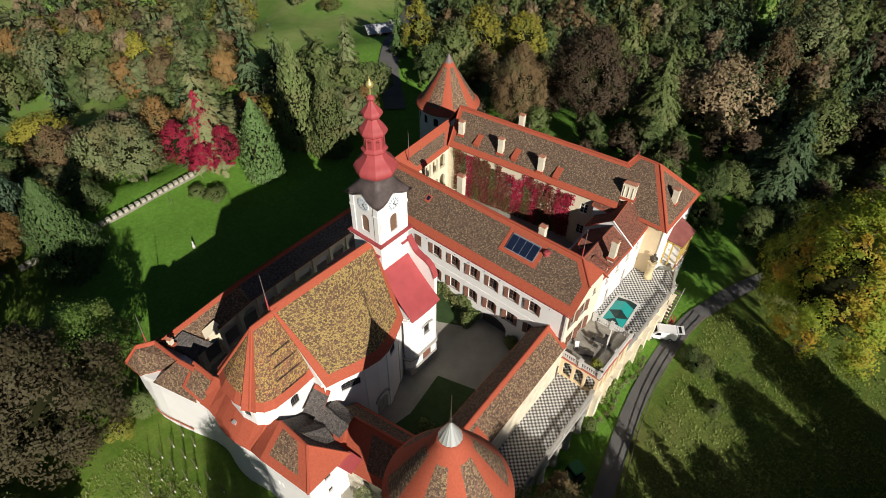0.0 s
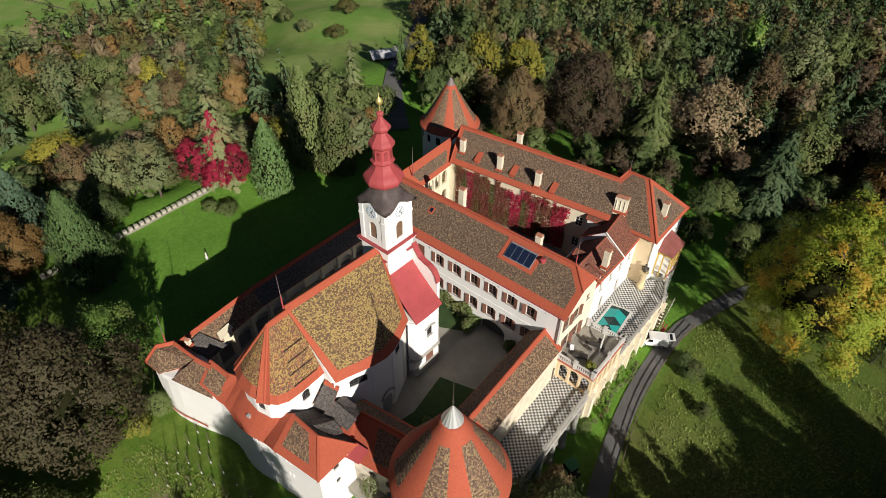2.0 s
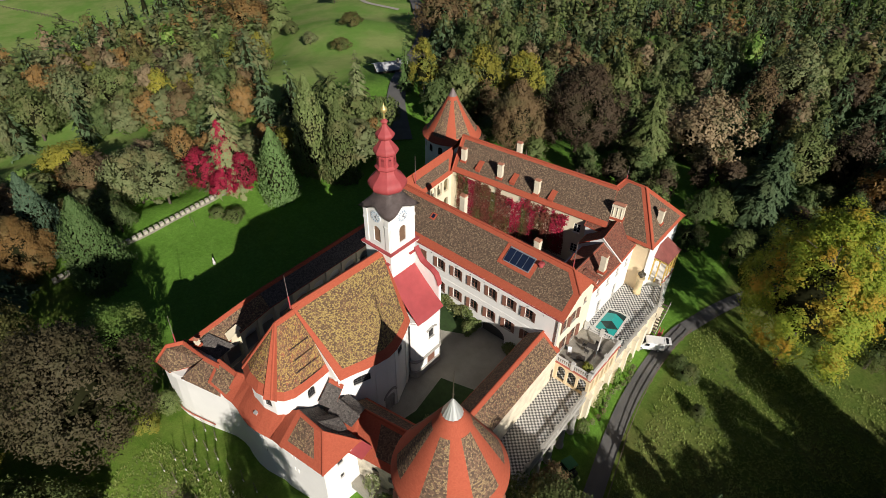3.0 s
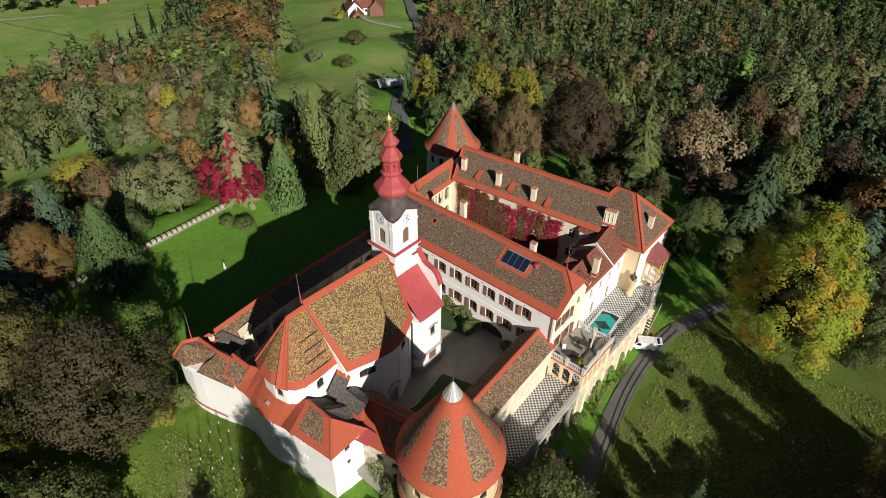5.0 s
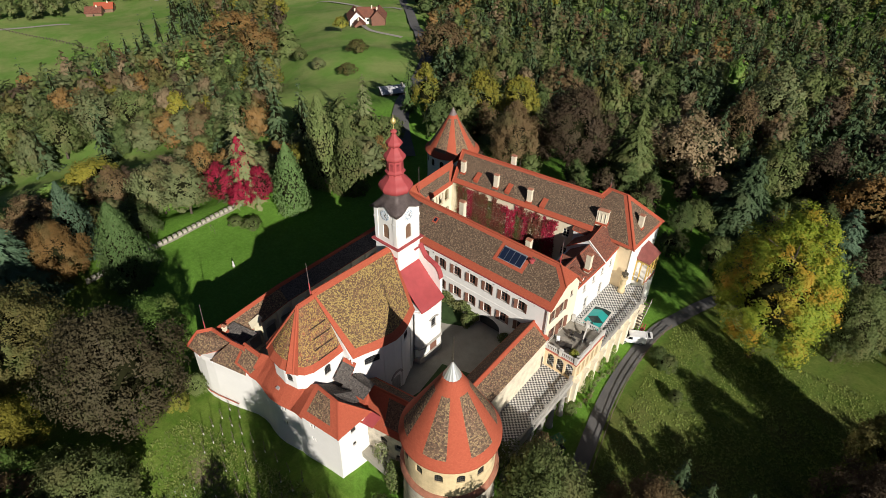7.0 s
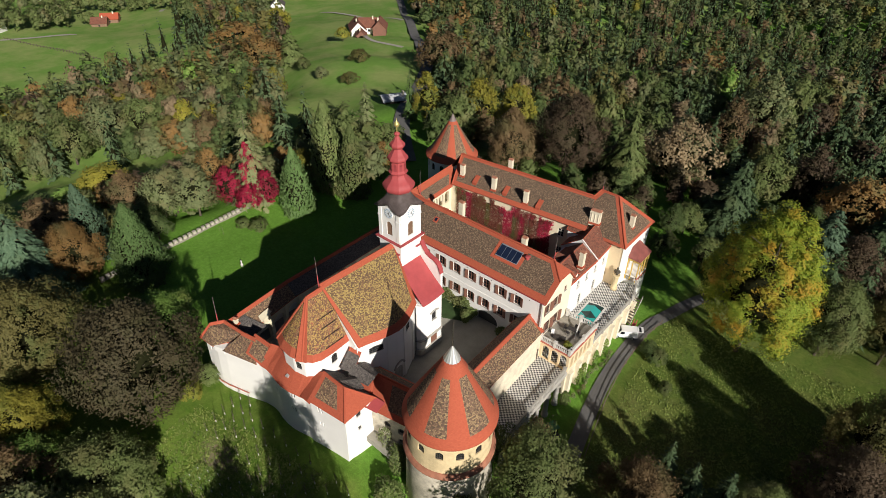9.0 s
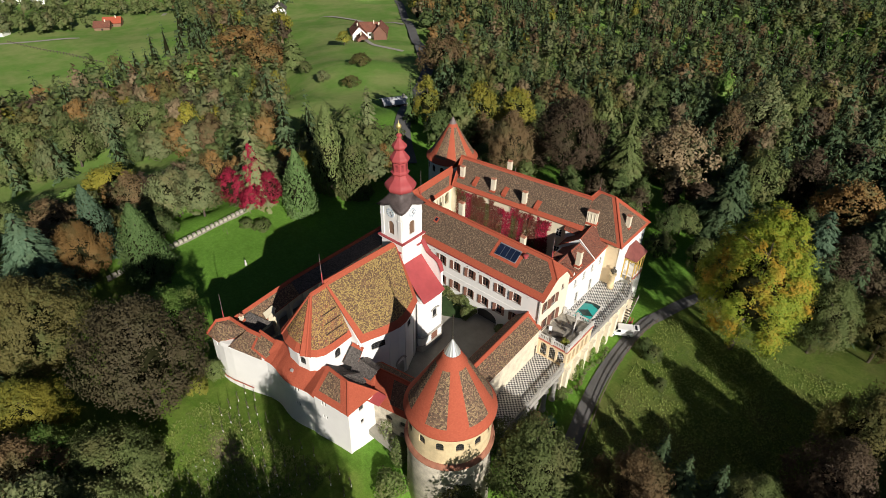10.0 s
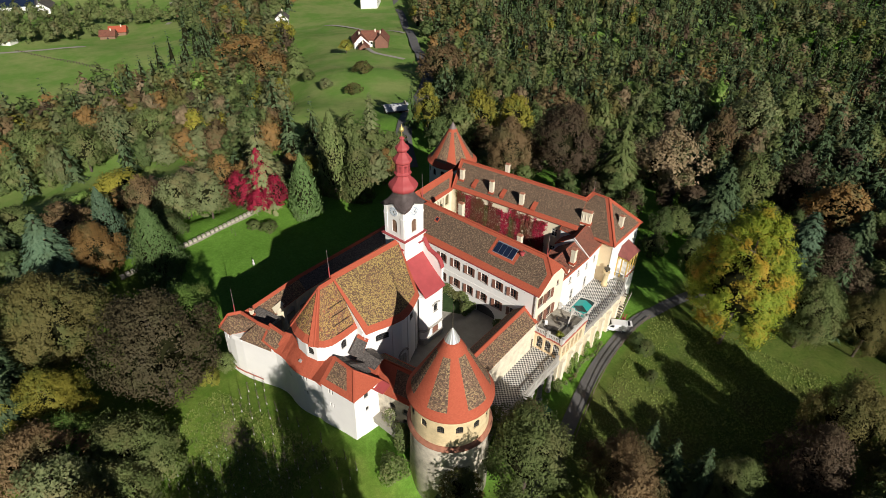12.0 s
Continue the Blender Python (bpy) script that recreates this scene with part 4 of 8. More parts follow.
# gallery between the south wing and the round tower
gallery = thing("gallery_wing", "narrow cream gallery wing with tiled roof", "castle wing")
bm = B()
add_prism(bm, [(0.9, -0.02), (4.9, -0.02), (5.6, -18.5), (1.6, -18.5)], -7, 4.62)
part("wall", bm, M_AGED, gallery)
slope(gallery, [(5.95, -18.5, 4.6), (5.2, 0.0, 4.6), (2.5, 0.0, 6.5), (3.35, -18.5, 6.5)], [0.02, 0.75, 0.5, 0.3], [M_MOSSDARK, M_RED])
slope(gallery, [(0.3, 0.0, 4.6), (0.9, -19.5, 4.6), (3.4, -19.5, 6.5), (2.5, 0.0, 6.5)], [0.1, 0, 0.2, 0.3])
ridge_tiles(gallery, (2.5, -0.1, 6.52), (3.38, -18.5, 6.52), M_RED)
bm = B()
add_box(bm, 4.7, 5.05, -0.9, -0.6, -0.9, 1.1)
part("door", bm, M_WOOD, gallery)
slope(gallery, [(4.0, -16.2, 5.95), (5.6, -16.2, 5.2), (5.9, -17.8, 5.2), (4.2, -17.8, 5.95)], None, [M_RED, M_RED], 0.3)

# terraces, loggia
TER = -1.0


def checker_mat():
    m = Mat("chequered_floor_tile", 0.55)
    ch = m.n("ShaderNodeTexChecker")
    ch.inputs["Scale"].default_value = 1 / 0.3
    ch.inputs["Color1"].default_value = (0.09, 0.09, 0.094, 1)
    ch.inputs["Color2"].default_value = (0.68, 0.67, 0.64, 1)
    mp = m.n("ShaderNodeMapping")
    mp.inputs["Location"].default_value = (0.01, 0.01, 0.05)
    m.link(m.tc.outputs["Object"], mp.inputs[0])
    m.link(mp.outputs[0], ch.inputs["Vector"])
    st = m.noise(0.8, 5, 0.7)
    fine = m.noise(9, 3)
    col = m.mix(m.step(st, 0.45, 0.8), ch.outputs["Color"], m.mix(0.45, ch.outputs["Color"], (0.2, 0.18, 0.15)))
    col = m.mix(m.step(fine, 0.55, 0.9), col, m.mix(0.4, col, (0.1, 0.1, 0.09)))
    m.bump(fine, 0.1, 0.01)
    return m.out(col)


M_CHECK = checker_mat()
terrace = thing("terrace", "raised castle terrace with chequered tile floor and white wall", "terrace", kind="structure")
bm = B()
add_box(bm, 4.1, 9.9, 8.0, 24.6, -9, TER - 0.02)
add_box(bm, 5.0, 9.9, 0.2, 8.0, -9, TER - 0.02)
part("base", bm, M_AGED, terrace)
bm = B()
add_prism(bm, [(3.4, 8.0), (10.0, 8.0), (10.0, 24.4), (8.2, 27.0), (3.4, 24.0)], TER - 0.02, TER)
add_prism(bm, [(4.95, 8.0), (10.0, 8.0), (9.9, 0.0), (10.35, -21), (5.65, -21), (4.95, 0.0)], TER - 0.02, TER + 0.004)
part("floor", bm, M_CHECK, terrace)
bm = B()
add_prism(bm, [(5.0, 0.2), (9.9, 0.2), (10.3, -21), (5.6, -21)], -1.5, TER - 0.03)
add_prism(bm, [(9.7, 0.2), (10.1, 0.2), (10.5, -21), (10.1, -21)], -2.0, TER - 0.03)
part("slab", bm, M_STONE, terrace)
for k in range(9):
    y = 1.0 + 2.75 * k
    bm = B()
    add_box(bm, 9.9, 10.55, y - 0.45, y + 0.45, -9, -2.0)
    add_prism(bm, [(9.9, y - 0.5), (10.6, y - 0.5), (10.6, y + 0.5), (9.9, y + 0.5)], -2.0, -1.7)
    part("buttress", bm, M_PALE, terrace)
for k in range(7):
    y = -2.2 - 2.9 * k
    bm = B()
    add_lathe(bm, (9.95 + 0.02 * k, y), [(0.55, -9), (0.55, -6), (0.42, -5.8), (0.38, -2.5), (0.55, -2.2), (0.55, -1.95)], 14)
    part("column", bm, M_STONE, terrace)
bm = B()
add_box(bm, 6.2, 6.5, -21, 0.2, -9, -1.5)
part("rear_wall", bm, M_CREAM, terrace)


def balustrade(name, label, a, b, z, group="", mat=None, gap=0.34):
    """A stone balustrade from a to b: base rail, turned balusters, top rail, end piers."""
    top = thing(name, label, "balustrade", group, at=(a[0], a[1], z))
    d = Vector((b[0] - a[0], b[1] - a[1], 0))
    ln = d.length
    ang = math.degrees(math.atan2(d.y, d.x))
    mid = ((a[0] + b[0]) / 2, (a[1] + b[1]) / 2)
    mat = mat or M_STONE
    bm = B()
    add_rbox(bm, (*mid, z), (ln, 0.24, 0.12), ang)
    part("base_rail", bm, mat, top)
    bm = B()
    add_rbox(bm, (*mid, z + 0.78), (ln, 0.26, 0.12), ang)
    part("top_rail", bm, mat, top)
    d.normalize()
    bm = B()
    add_lathe(bm, (0, 0), [(0.07, 0), (0.1, 0.18), (0.05, 0.45), (0.07, 0.66)], 6)
    me = mesh_of(bm, "baluster", mat)
    n = int(ln / gap)
    for i in range(1, n):
        put("baluster", me, top, Matrix.Translation((d.x * ln * i / n, d.y * ln * i / n, 0.12)))
    k = max(1, round(ln / 3.2))
    for i in range(k + 1):
        bm = B()
        add_rbox(bm, (a[0] + d.x * ln * i / k, a[1] + d.y * ln * i / k, z - 0.1), (0.42, 0.42, 1.1), ang)
        add_rbox(bm, (a[0] + d.x * ln * i / k, a[1] + d.y * ln * i / k, z + 1.0), (0.54, 0.54, 0.12), ang)
        part("pier", bm, mat, top)
    return top


balustrade("balustrade", "weathered stone balustrade along the pool terrace", (9.9, 8.2), (9.95, 21.2), TER, "terrace balustrades")
balustrade("balustrade", "weathered stone balustrade at the stair head", (9.95, 22.8), (8.6, 26.6), TER, "terrace balustrades")
balustrade("balustrade", "shaded stone balustrade along the lower terrace", (9.85, -0.4), (10.3, -20.8), TER, "terrace balustrades")

loggia = thing("loggia", "peach arcaded loggia with red-banded roof deck", "loggia")
lp = Path([(4.6, -0.05), (10.1, -0.05), (10.1, 8.0)])
lh = [(1.35, 0.5, 1.25, 2.7, True), (2.95, 0.5, 1.25, 2.7, True), (4.5, 0.5, 1.25, 2.7, True)] + [(6.6 + 1.35 * k, 0.45, 0.85, 2.2, True) for k in range(5)]
bm = B()
add_wall(bm, lp, -1.0, 2.3, lh, thick=0.35)
part("arcade", bm, M_PEACH, loggia)
bm = B()
add_box(bm, 4.6, 10.1, 0.3, 8.0, 1.95, 2.55)
part("deck", bm, M_DECK, loggia)
bm = B()
add_box(bm, 4.5, 10.25, -0.2, 0.3, 2.3, 2.62)
add_box(bm, 9.75, 10.25, 0.3, 8.1, 2.3, 2.62)
part("red_band", bm, M_REDBAND, loggia)
for a, b in (((4.8, -0.02), (10.0, -0.02)), ((10.02, 0.3), (10.02, 7.9)), ((9.8, 7.9), (5.0, 7.6))):
    balustrade("balustrade", "pale balustrade round the loggia roof deck", a, b, 2.62, "deck balustrades", M_WHITETILE, 0.3)

# round tower by the terrace
RTC = (7.6, -25.4)
round_tower = thing("round_tower", "weathered cream round tower with red and brown conical tile roof", "tower")


def arc_path(c, r, a0, a1, k):
    return Path([(c[0] + r * math.cos(radians(a0 + (a1 - a0) * i / k)), c[1] + r * math.sin(radians(a0 + (a1 - a0) * i / k))) for i in range(k + 1)])


tp = arc_path(RTC, 5.2, -180, 180, 72)
th = [(tp.length * (a + 180) / 360, 9.75, 0.95, 1.35, True) for a in (-171, -144, -117, -90, -63.5, -37, -10.5, 16, 43)]
bm = B()
add_wall(bm, tp, 6.5, 12.0, th, thick=0.4)
part("upper_wall", bm, M_CREAM2, round_tower, "stained cream upper wall")
for u, z, w, h, _ in th:
    window(round_tower, tp, u, z, w, h, "lead", arched=True, sill=False)
bm = B()
add_lathe(bm, RTC, [(4.7, 6), (4.7, 12.1)], 48)
part("core", bm, M_LEAD, round_tower)
bm = B()
add_lathe(bm, RTC, [(5.75, -11), (5.3, 5.7), (5.3, 5.9)], 60)
part("lower_wall", bm, M_OLD, round_tower)
bm = B()
add_lathe(bm, RTC, [(5.25, 6.0), (5.72, 6.05), (5.74, 6.18), (5.22, 6.62)], 60)
part("string_course", bm, M_CAPTILE, round_tower, "ledge of old russet tiles")


def cone_roof(c, prof, zones, seg=72):
    """A conical roof of thin courses; zones: (angle, half width, z from, z to) laid with old brown tiles."""
    bm = B()
    lay = bm.loops.layers.uv.verify()
    rows = []
    run = 0.0
    for i, (r, z) in enumerate(prof):
        if i:
            run += math.hypot(r - prof[i - 1][0], z - prof[i - 1][1])
        rows.append(([bm.verts.new((c[0] + r * math.cos(6.28319 * k / seg), c[1] + r * math.sin(6.28319 * k / seg), z)) for k in range(seg)], run))
    rmean = sum(r for r, _ in prof) / len(prof)
    for (a, ua), (b, ub), (p0, p1) in zip(rows, rows[1:], zip(prof, prof[1:])):
        zm = (p0[1] + p1[1]) / 2
        for k in range(seg):
            ang = 360 * (k + 0.5) / seg
            f = bm.faces.new((a[k], a[(k + 1) % seg], b[(k + 1) % seg], b[k]))
            f.smooth = True
            f.material_index = 0
            for za, hw, zlo, zhi in zones:
                d = (ang - za + 180) % 360 - 180
                if abs(d) < hw and zlo < zm < zhi:
                    f.material_index = 1
            w = 6.28319 / seg * rmean
            for l, uv in zip(f.loops, ((k * w, ua), ((k + 1) * w, ua), ((k + 1) * w, ub), (k * w, ub))):
                l[lay].uv = uv
    bm.faces.new(rows[0][0][::-1])
    bm.faces.new(rows[-1][0])
    return bm


cone = [(5.2, 11.6), (5.72, 11.65), (5.72, 11.8)] + [(5.5 - 4.5 * k / 22, 12.1 + 8.2 * k / 22) for k in range(23)]
zones = [(c0, 16.5, 12.9, 18.9) for c0 in (-71, -8, 50, 110, 170, 230)]
part("roof", cone_roof(RTC, cone, zones), [M_RED, M_MOSSDARK], round_tower)
bm = B()
tipv = bm.verts.new((*RTC, 22.32))
rim = []
for k in range(48):
    q, rr = 6.28319 * k / 48, 1.04 if k % 3 == 0 else 1.0
    rim.append(bm.verts.new((RTC[0] + rr * math.cos(q), RTC[1] + rr * math.sin(q), 20.2)))
for k in range(48):
    bm.faces.new((rim[k], rim[(k + 1) % 48], tipv))
bm.faces.new(rim[::-1])
part("cap", bm, M_ZINC, round_tower)
bm = B()
add_tube(bm, (*RTC, 22.2), (*RTC, 25.8), 0.07, 0.03)
add_lathe(bm, RTC, [(0.05, 22.6), (0.14, 22.75), (0.05, 22.9)], 8)
part("finial", bm, M_BRONZE, round_tower)

# far round tower
FTC = (-42.6, 34.9)
far_tower = thing("round_tower", "pale round corner tower with red and brown conical roof", "tower")
fp = arc_path(FTC, 5.5, -180, 180, 48)
fh = [(fp.length * (a + 180) / 360, 3.9, 1.0, 1.7, True) for a in (-150, -125, -100, -75, -50, -25, 0)]
bm = B()
add_wall(bm, fp, -10, 5.7, fh)
part("wall", bm, M_WHITE, far_tower)
for u, z, w, h, _ in fh:
    window(far_tower, fp, u, z, w, h, "lead", sill=False)
bm = B()
add_lathe(bm, FTC, [(5.0, -9), (5.0, 5.6)], 36)
part("core", bm, M_LEAD, far_tower)
fcone = [(5.4, 5.5), (6.05, 5.6), (6.05, 5.75)] + [(5.75 - 5.0 * (k / 20) ** 0.9, 5.9 + 7.9 * k / 20) for k in range(21)]
part("roof", cone_roof(FTC, fcone, [(c0, 17, 6.5, 13.0) for c0 in (-82, -22, 38, 98, 158, 218)]), [M_RED, M_MOSSDARK], far_tower)
bm = B()
add_lathe(bm, FTC, [(0.95, 13.4), (0.8, 13.8), (0.05, 15.2)], 12, flat=True)
part("cap", bm, M_GREYMETAL, far_tower)

# ---------------------------------------------------------------- church
church = thing("church", "white baroque church with lichen-covered tile roof", "church")
CX = -14.9
NAVE_E = [(-8.7, -25.0), (-8.3, -23.6), (-7.75, -22.1), (-7.3, -20.6), (-7.0, -19.0), (-7.15, -17.6), (-7.6, -16.3), (-8.2, -15.0), (-9.1, -13.2)]
NAVE_W = [(2 * CX - x, y) for x, y in NAVE_E][::-1]


def inset(pts, k):
    return [(x + (-k if x > CX else k), y) for x, y in pts]


bm = B()
add_prism(bm, inset(NAVE_E, 0.9) + inset(NAVE_W, 0.9), -1, 10.4)
part("core", bm, M_WHITE, church)
ne = Path(inset(NAVE_E, 0.45))
u1, u2, ud = ne.near(-8.2, -22.3), ne.near(-7.9, -16.5), ne.near(-7.6, -18.8)
nh = [(u1, 8.6, 2.2, 1.35, 0.35), (u2, 8.6, 2.2, 1.35, 0.35), (ud, 1.5, 1.7, 3.0, True)]
bm = B()
add_wall(bm, ne, -1, 10.45, nh)
part("nave_wall", bm, M_WHITE, church)
for u, z, w, h, a in nh[:2]:
    window(church, ne, u, z, w, h, "lead", sill=False)
bm = B()
m = ne.mount(ud, 0)
add_box(bm, -0.8, 0.8, 0.12, 0.2, 0, 2.9)
for sx in (-0.4, 0.4):
    add_box(bm, sx - 0.26, sx + 0.26, 0.07, 0.119, 0.3, 1.2)
    add_box(bm, sx - 0.26, sx + 0.26, 0.07, 0.119, 1.4, 2.5)
bmesh.ops.transform(bm, matrix=m, verts=bm.verts)
part("side_door", bm, M_STONE, church, "carved grey double door in the nave")
bm = B()
prof = [(1.25 * math.cos(i * math.pi / 10), 3.05 + 0.95 * math.sin(i * math.pi / 10)) for i in range(11)]
inn = [(0.95 * math.cos(i * math.pi / 10), 3.05 + 0.7 * math.sin(i * math.pi / 10)) for i in range(11)]
for i in range(10):
    q = [prof[i], prof[i + 1], inn[i + 1], inn[i]]
    f = [bm.verts.new((x, -0.16, z)) for x, z in q]
    b = [bm.verts.new((x, 0.0, z)) for x, z in q]
    bm.faces.new(f)
    for k in range(4):
        bm.faces.new((f[k], b[k], b[(k + 1) % 4], f[(k + 1) % 4]))
bmesh.ops.recalc_face_normals(bm, faces=bm.faces)
bmesh.ops.transform(bm, matrix=m, verts=bm.verts)
part("door_pediment", bm, M_STONE, church)
for uu in (ne.near(-8.0, -20.3), ne.near(-8.0, -17.4), ne.near(-9.0, -24.2), ne.near(-9.0, -14.2)):
    bm = B()
    add_box(bm, -0.38, 0.38, -0.12, 0.05, -0.5, 9.9)
    add_box(bm, -0.46, 0.46, -0.16, 0.05, 9.9, 10.2)
    bmesh.ops.transform(bm, matrix=ne.mount(uu, 0), verts=bm.verts)
    part("pilaster", bm, M_WHITE, church)
bm = B()
add_tube(bm, (-9.35, -24.75, -0.5), (-9.2, -24.75, 10.3), 0.08, seg=6)
part("downpipe", bm, M_LEAD, church)
# front block under the tower, with the portal
fpth = Path([(-9.2, -13.2), (-8.6, -12.8), (-8.4, -12.3), (-8.4, -8.5), (-8.7, -8.0), (-21.1, -8.0)])
fu = fpth.near(-8.4, -10.1)
fh = [(fu, 6.5, 0.95, 1.5, False), (fu, 1.2, 1.5, 2.6, False)]
bm = B()
add_wall(bm, fpth, -1, 10.25, fh)
part("front_wall", bm, M_WHITE, church)
window(church, fpth, fu, 6.5, 0.95, 1.5, "lead")
bm = B()
add_prism(bm, [(-8.85, -12.9), (-8.85, -8.4), (-20.9, -8.4), (-20.9, -12.9)], -1, 10.25)
part("front_core", bm, M_WHITE, church)
bm = B()
add_box(bm, -8.5, -8.44, -10.75, -9.4, -0.1, 2.4)
part("portal_door", bm, M_SHUTTER, church)
for z, t, o in ((2.85, 0.25, 0.28), (9.85, 0.3, 0.2), (-0.4, 1.45, 0.2)):
    bm = B()
    add_prism(bm, [(-9.2, -13.25 - o), (-8.45 + o * 0.3, -12.95 - o * 0.5), (-8.4 + o, -12.35), (-8.4 + o, -8.45), (-8.75, -8.0 + o), (-9.6, -8.0 + o), (-9.6, -12.9)], z, z + t)
    part("cornice", bm, M_WHITE if z > 5 else M_STONE, church)
for s0 in (-1, 1):
    bm = B()
    add_box(bm, -8.42, -8.22, -10.1 + s0 * 0.5 - 0.45, -10.1 + s0 * 0.5 + 0.45, 7.55, 7.75)
    bmesh.ops.rotate(bm, verts=bm.verts, cent=(-8.3, -10.1, 7.6), matrix=Matrix.Rotation(radians(-18 * s0), 3, "X"))
    part("window_hood", bm, M_STONE, church)

# chancel
CH = [(-10.45, -25.0), (-10.3, -28.0), (-10.4, -29.9), (-10.9, -30.9), (-12.1, -31.75), (-14.1, -32.2), (-16.4, -32.0), (-18.1, -31.2), (-19.0, -29.8), (-19.1, -27.0), (-19.0, -25.0)]
chw = [(-10.85, -24.6), (-10.7, -28.0), (-10.8, -29.75), (-11.25, -30.6), (-12.3, -31.35), (-14.1, -31.78), (-16.25, -31.6), (-17.85, -30.85), (-18.6, -29.6), (-18.7, -27), (-18.6, -24.6)]
cp = Path(chw[::-1])
cu = [(cp.near(-10.7, -27.6), 9.35, 1.05, 1.6, 0.45), (cp.near(-13.3, -31.6), 9.2, 1.0, 1.4, 0.4)]
bm = B()
add_wall(bm, cp, -1, 10.85, cu)
part("chancel_wall", bm, M_WHITE, church)
for u, z, w, h, a in cu:
    window(church, cp, u, z, w, h, "lead", sill=False)
bm = B()
add_prism(bm, [(x + (0.45 if x < CX else -0.45), y + (0.45 if y < -28 else 0)) for x, y in chw], -1, 10.8)
part("chancel_core", bm, M_WHITE, church)
ap, an = (-14.6, -27.9, 18.0), (-14.7, -24.9, 18.0)
e3 = [(*q, 10.85) for q in CH]
hipE, hipW = e3[4], e3[7]
loft_roof(church, [e3[0], e3[1], e3[2], e3[3], hipE], [Vector(an).lerp(Vector(ap), f) for f in (0, 0.45, 0.85, 0.97, 1)], (1.0, 0.5), [M_MOSSRED, M_RED])
loft_roof(church, [hipE, e3[5], e3[6], hipW], [ap] * 4, (1.35, 0.8), [M_MOSSRED, M_RED])
loft_roof(church, [hipW, e3[8], e3[9], e3[10]], [Vector(ap).lerp(Vector(an), f) for f in (0, 0.2, 0.6, 1)], (1.0, 0.5), [M_MOSSDARK, M_RED])


def strip(parent, a, b, n, w, mat, lift=0.03):
    """A band of tiles along a hip: a thin slab of width w on the slope with normal n."""
    a, b, n = Vector(a), Vector(b), Vector(n).normalized()
    s = (b - a).normalized().cross(n) * w
    bm = B()
    add_roof(bm, [a + n * lift, b + n * lift, b + s * 0.25 + n * lift, a + s + n * lift], None, 0.05)
    return part("tile_band", bm, [mat, mat], parent)


def norm3(a, b, c):
    n = (Vector(b) - Vector(a)).cross(Vector(c) - Vector(a)).normalized()
    return n if n.z > 0 else -n


strip(church, hipE, ap, norm3(e3[3], hipE, ap), -0.9, M_RED)
strip(church, hipE, ap, norm3(hipE, e3[5], ap), 0.75, M_RED)
strip(church, hipW, ap, norm3(e3[6], hipW, ap), -0.75, M_RED)
strip(church, e3[0], an, norm3(e3[0], e3[1], an), 0.6, M_RED)
ridge_tiles(church, hipE, ap, M_RED, 0.14)
ridge_tiles(church, hipW, ap, M_RED, 0.14)
ridge_tiles(church, ap, an, M_RED, 0.15)
nE = norm3(e3[0], e3[2], ap)
for k in range(4):
    f = 0.12 + 0.155 * k
    a, b = Vector(e3[2]).lerp(Vector(ap), f), Vector(e3[0]).lerp(Vector(an), f)
    a, b = a.lerp(b, 0.2), a.lerp(b, 0.86)
    bm = B()
    add_tube(bm, a + nE * 0.22, b + nE * 0.22, 0.04, seg=5)
    for j in range(7):
        p = a.lerp(b, j / 6)
        add_tube(bm, p, p + nE * 0.25, 0.025, seg=4)
    part("snow_guard", bm, M_LEAD, church)
# nave roof
rs, rn = Vector((CX, -25.5, 18.35)), Vector((CX, -11.8, 17.9))
for side in (NAVE_E, NAVE_W[::-1]):
    ys = [(q[1] + 25.0) / 11.8 for q in side]
    loft_roof(church, [(*q, 10.5) for q in side], [rs.lerp(rn, f) for f in ys], (1.15, 0.7))
nA = norm3((*NAVE_E[0], 10.5), (*NAVE_E[1], 10.5), rs)
strip(church, (*NAVE_E[0], 10.5), rs, nA, 1.0, M_RED)
nB = norm3((*NAVE_E[-2], 10.5), (*NAVE_E[-1], 10.5), rn)
strip(church, (*NAVE_E[-1], 10.5), rn, nB, -0.9, M_RED)
ridge_tiles(church, rs, rn, M_RED, 0.16)
for s0, pt in ((1, NAVE_E[0]), (-1, NAVE_W[-1])):
    bm = B()
    lo = (pt[0] - 0.4 * s0, pt[1] + 0.06)
    q = [(CX, 18.1), (lo[0], 10.3), (lo[0] - s0 * 2.4, 10.0), (CX, 16.6)]
    a = [bm.verts.new((x, -25.06, z)) for x, z in q]
    b = [bm.verts.new((x, -24.7, z)) for x, z in q]
    bm.faces.new(a), bm.faces.new(b[::-1])
    for i in range(4):
        bm.faces.new((a[i], b[i], b[(i + 1) % 4], a[(i + 1) % 4]))
    bmesh.ops.recalc_face_normals(bm, faces=bm.faces)
    part("gable", bm, M_WHITE, church)
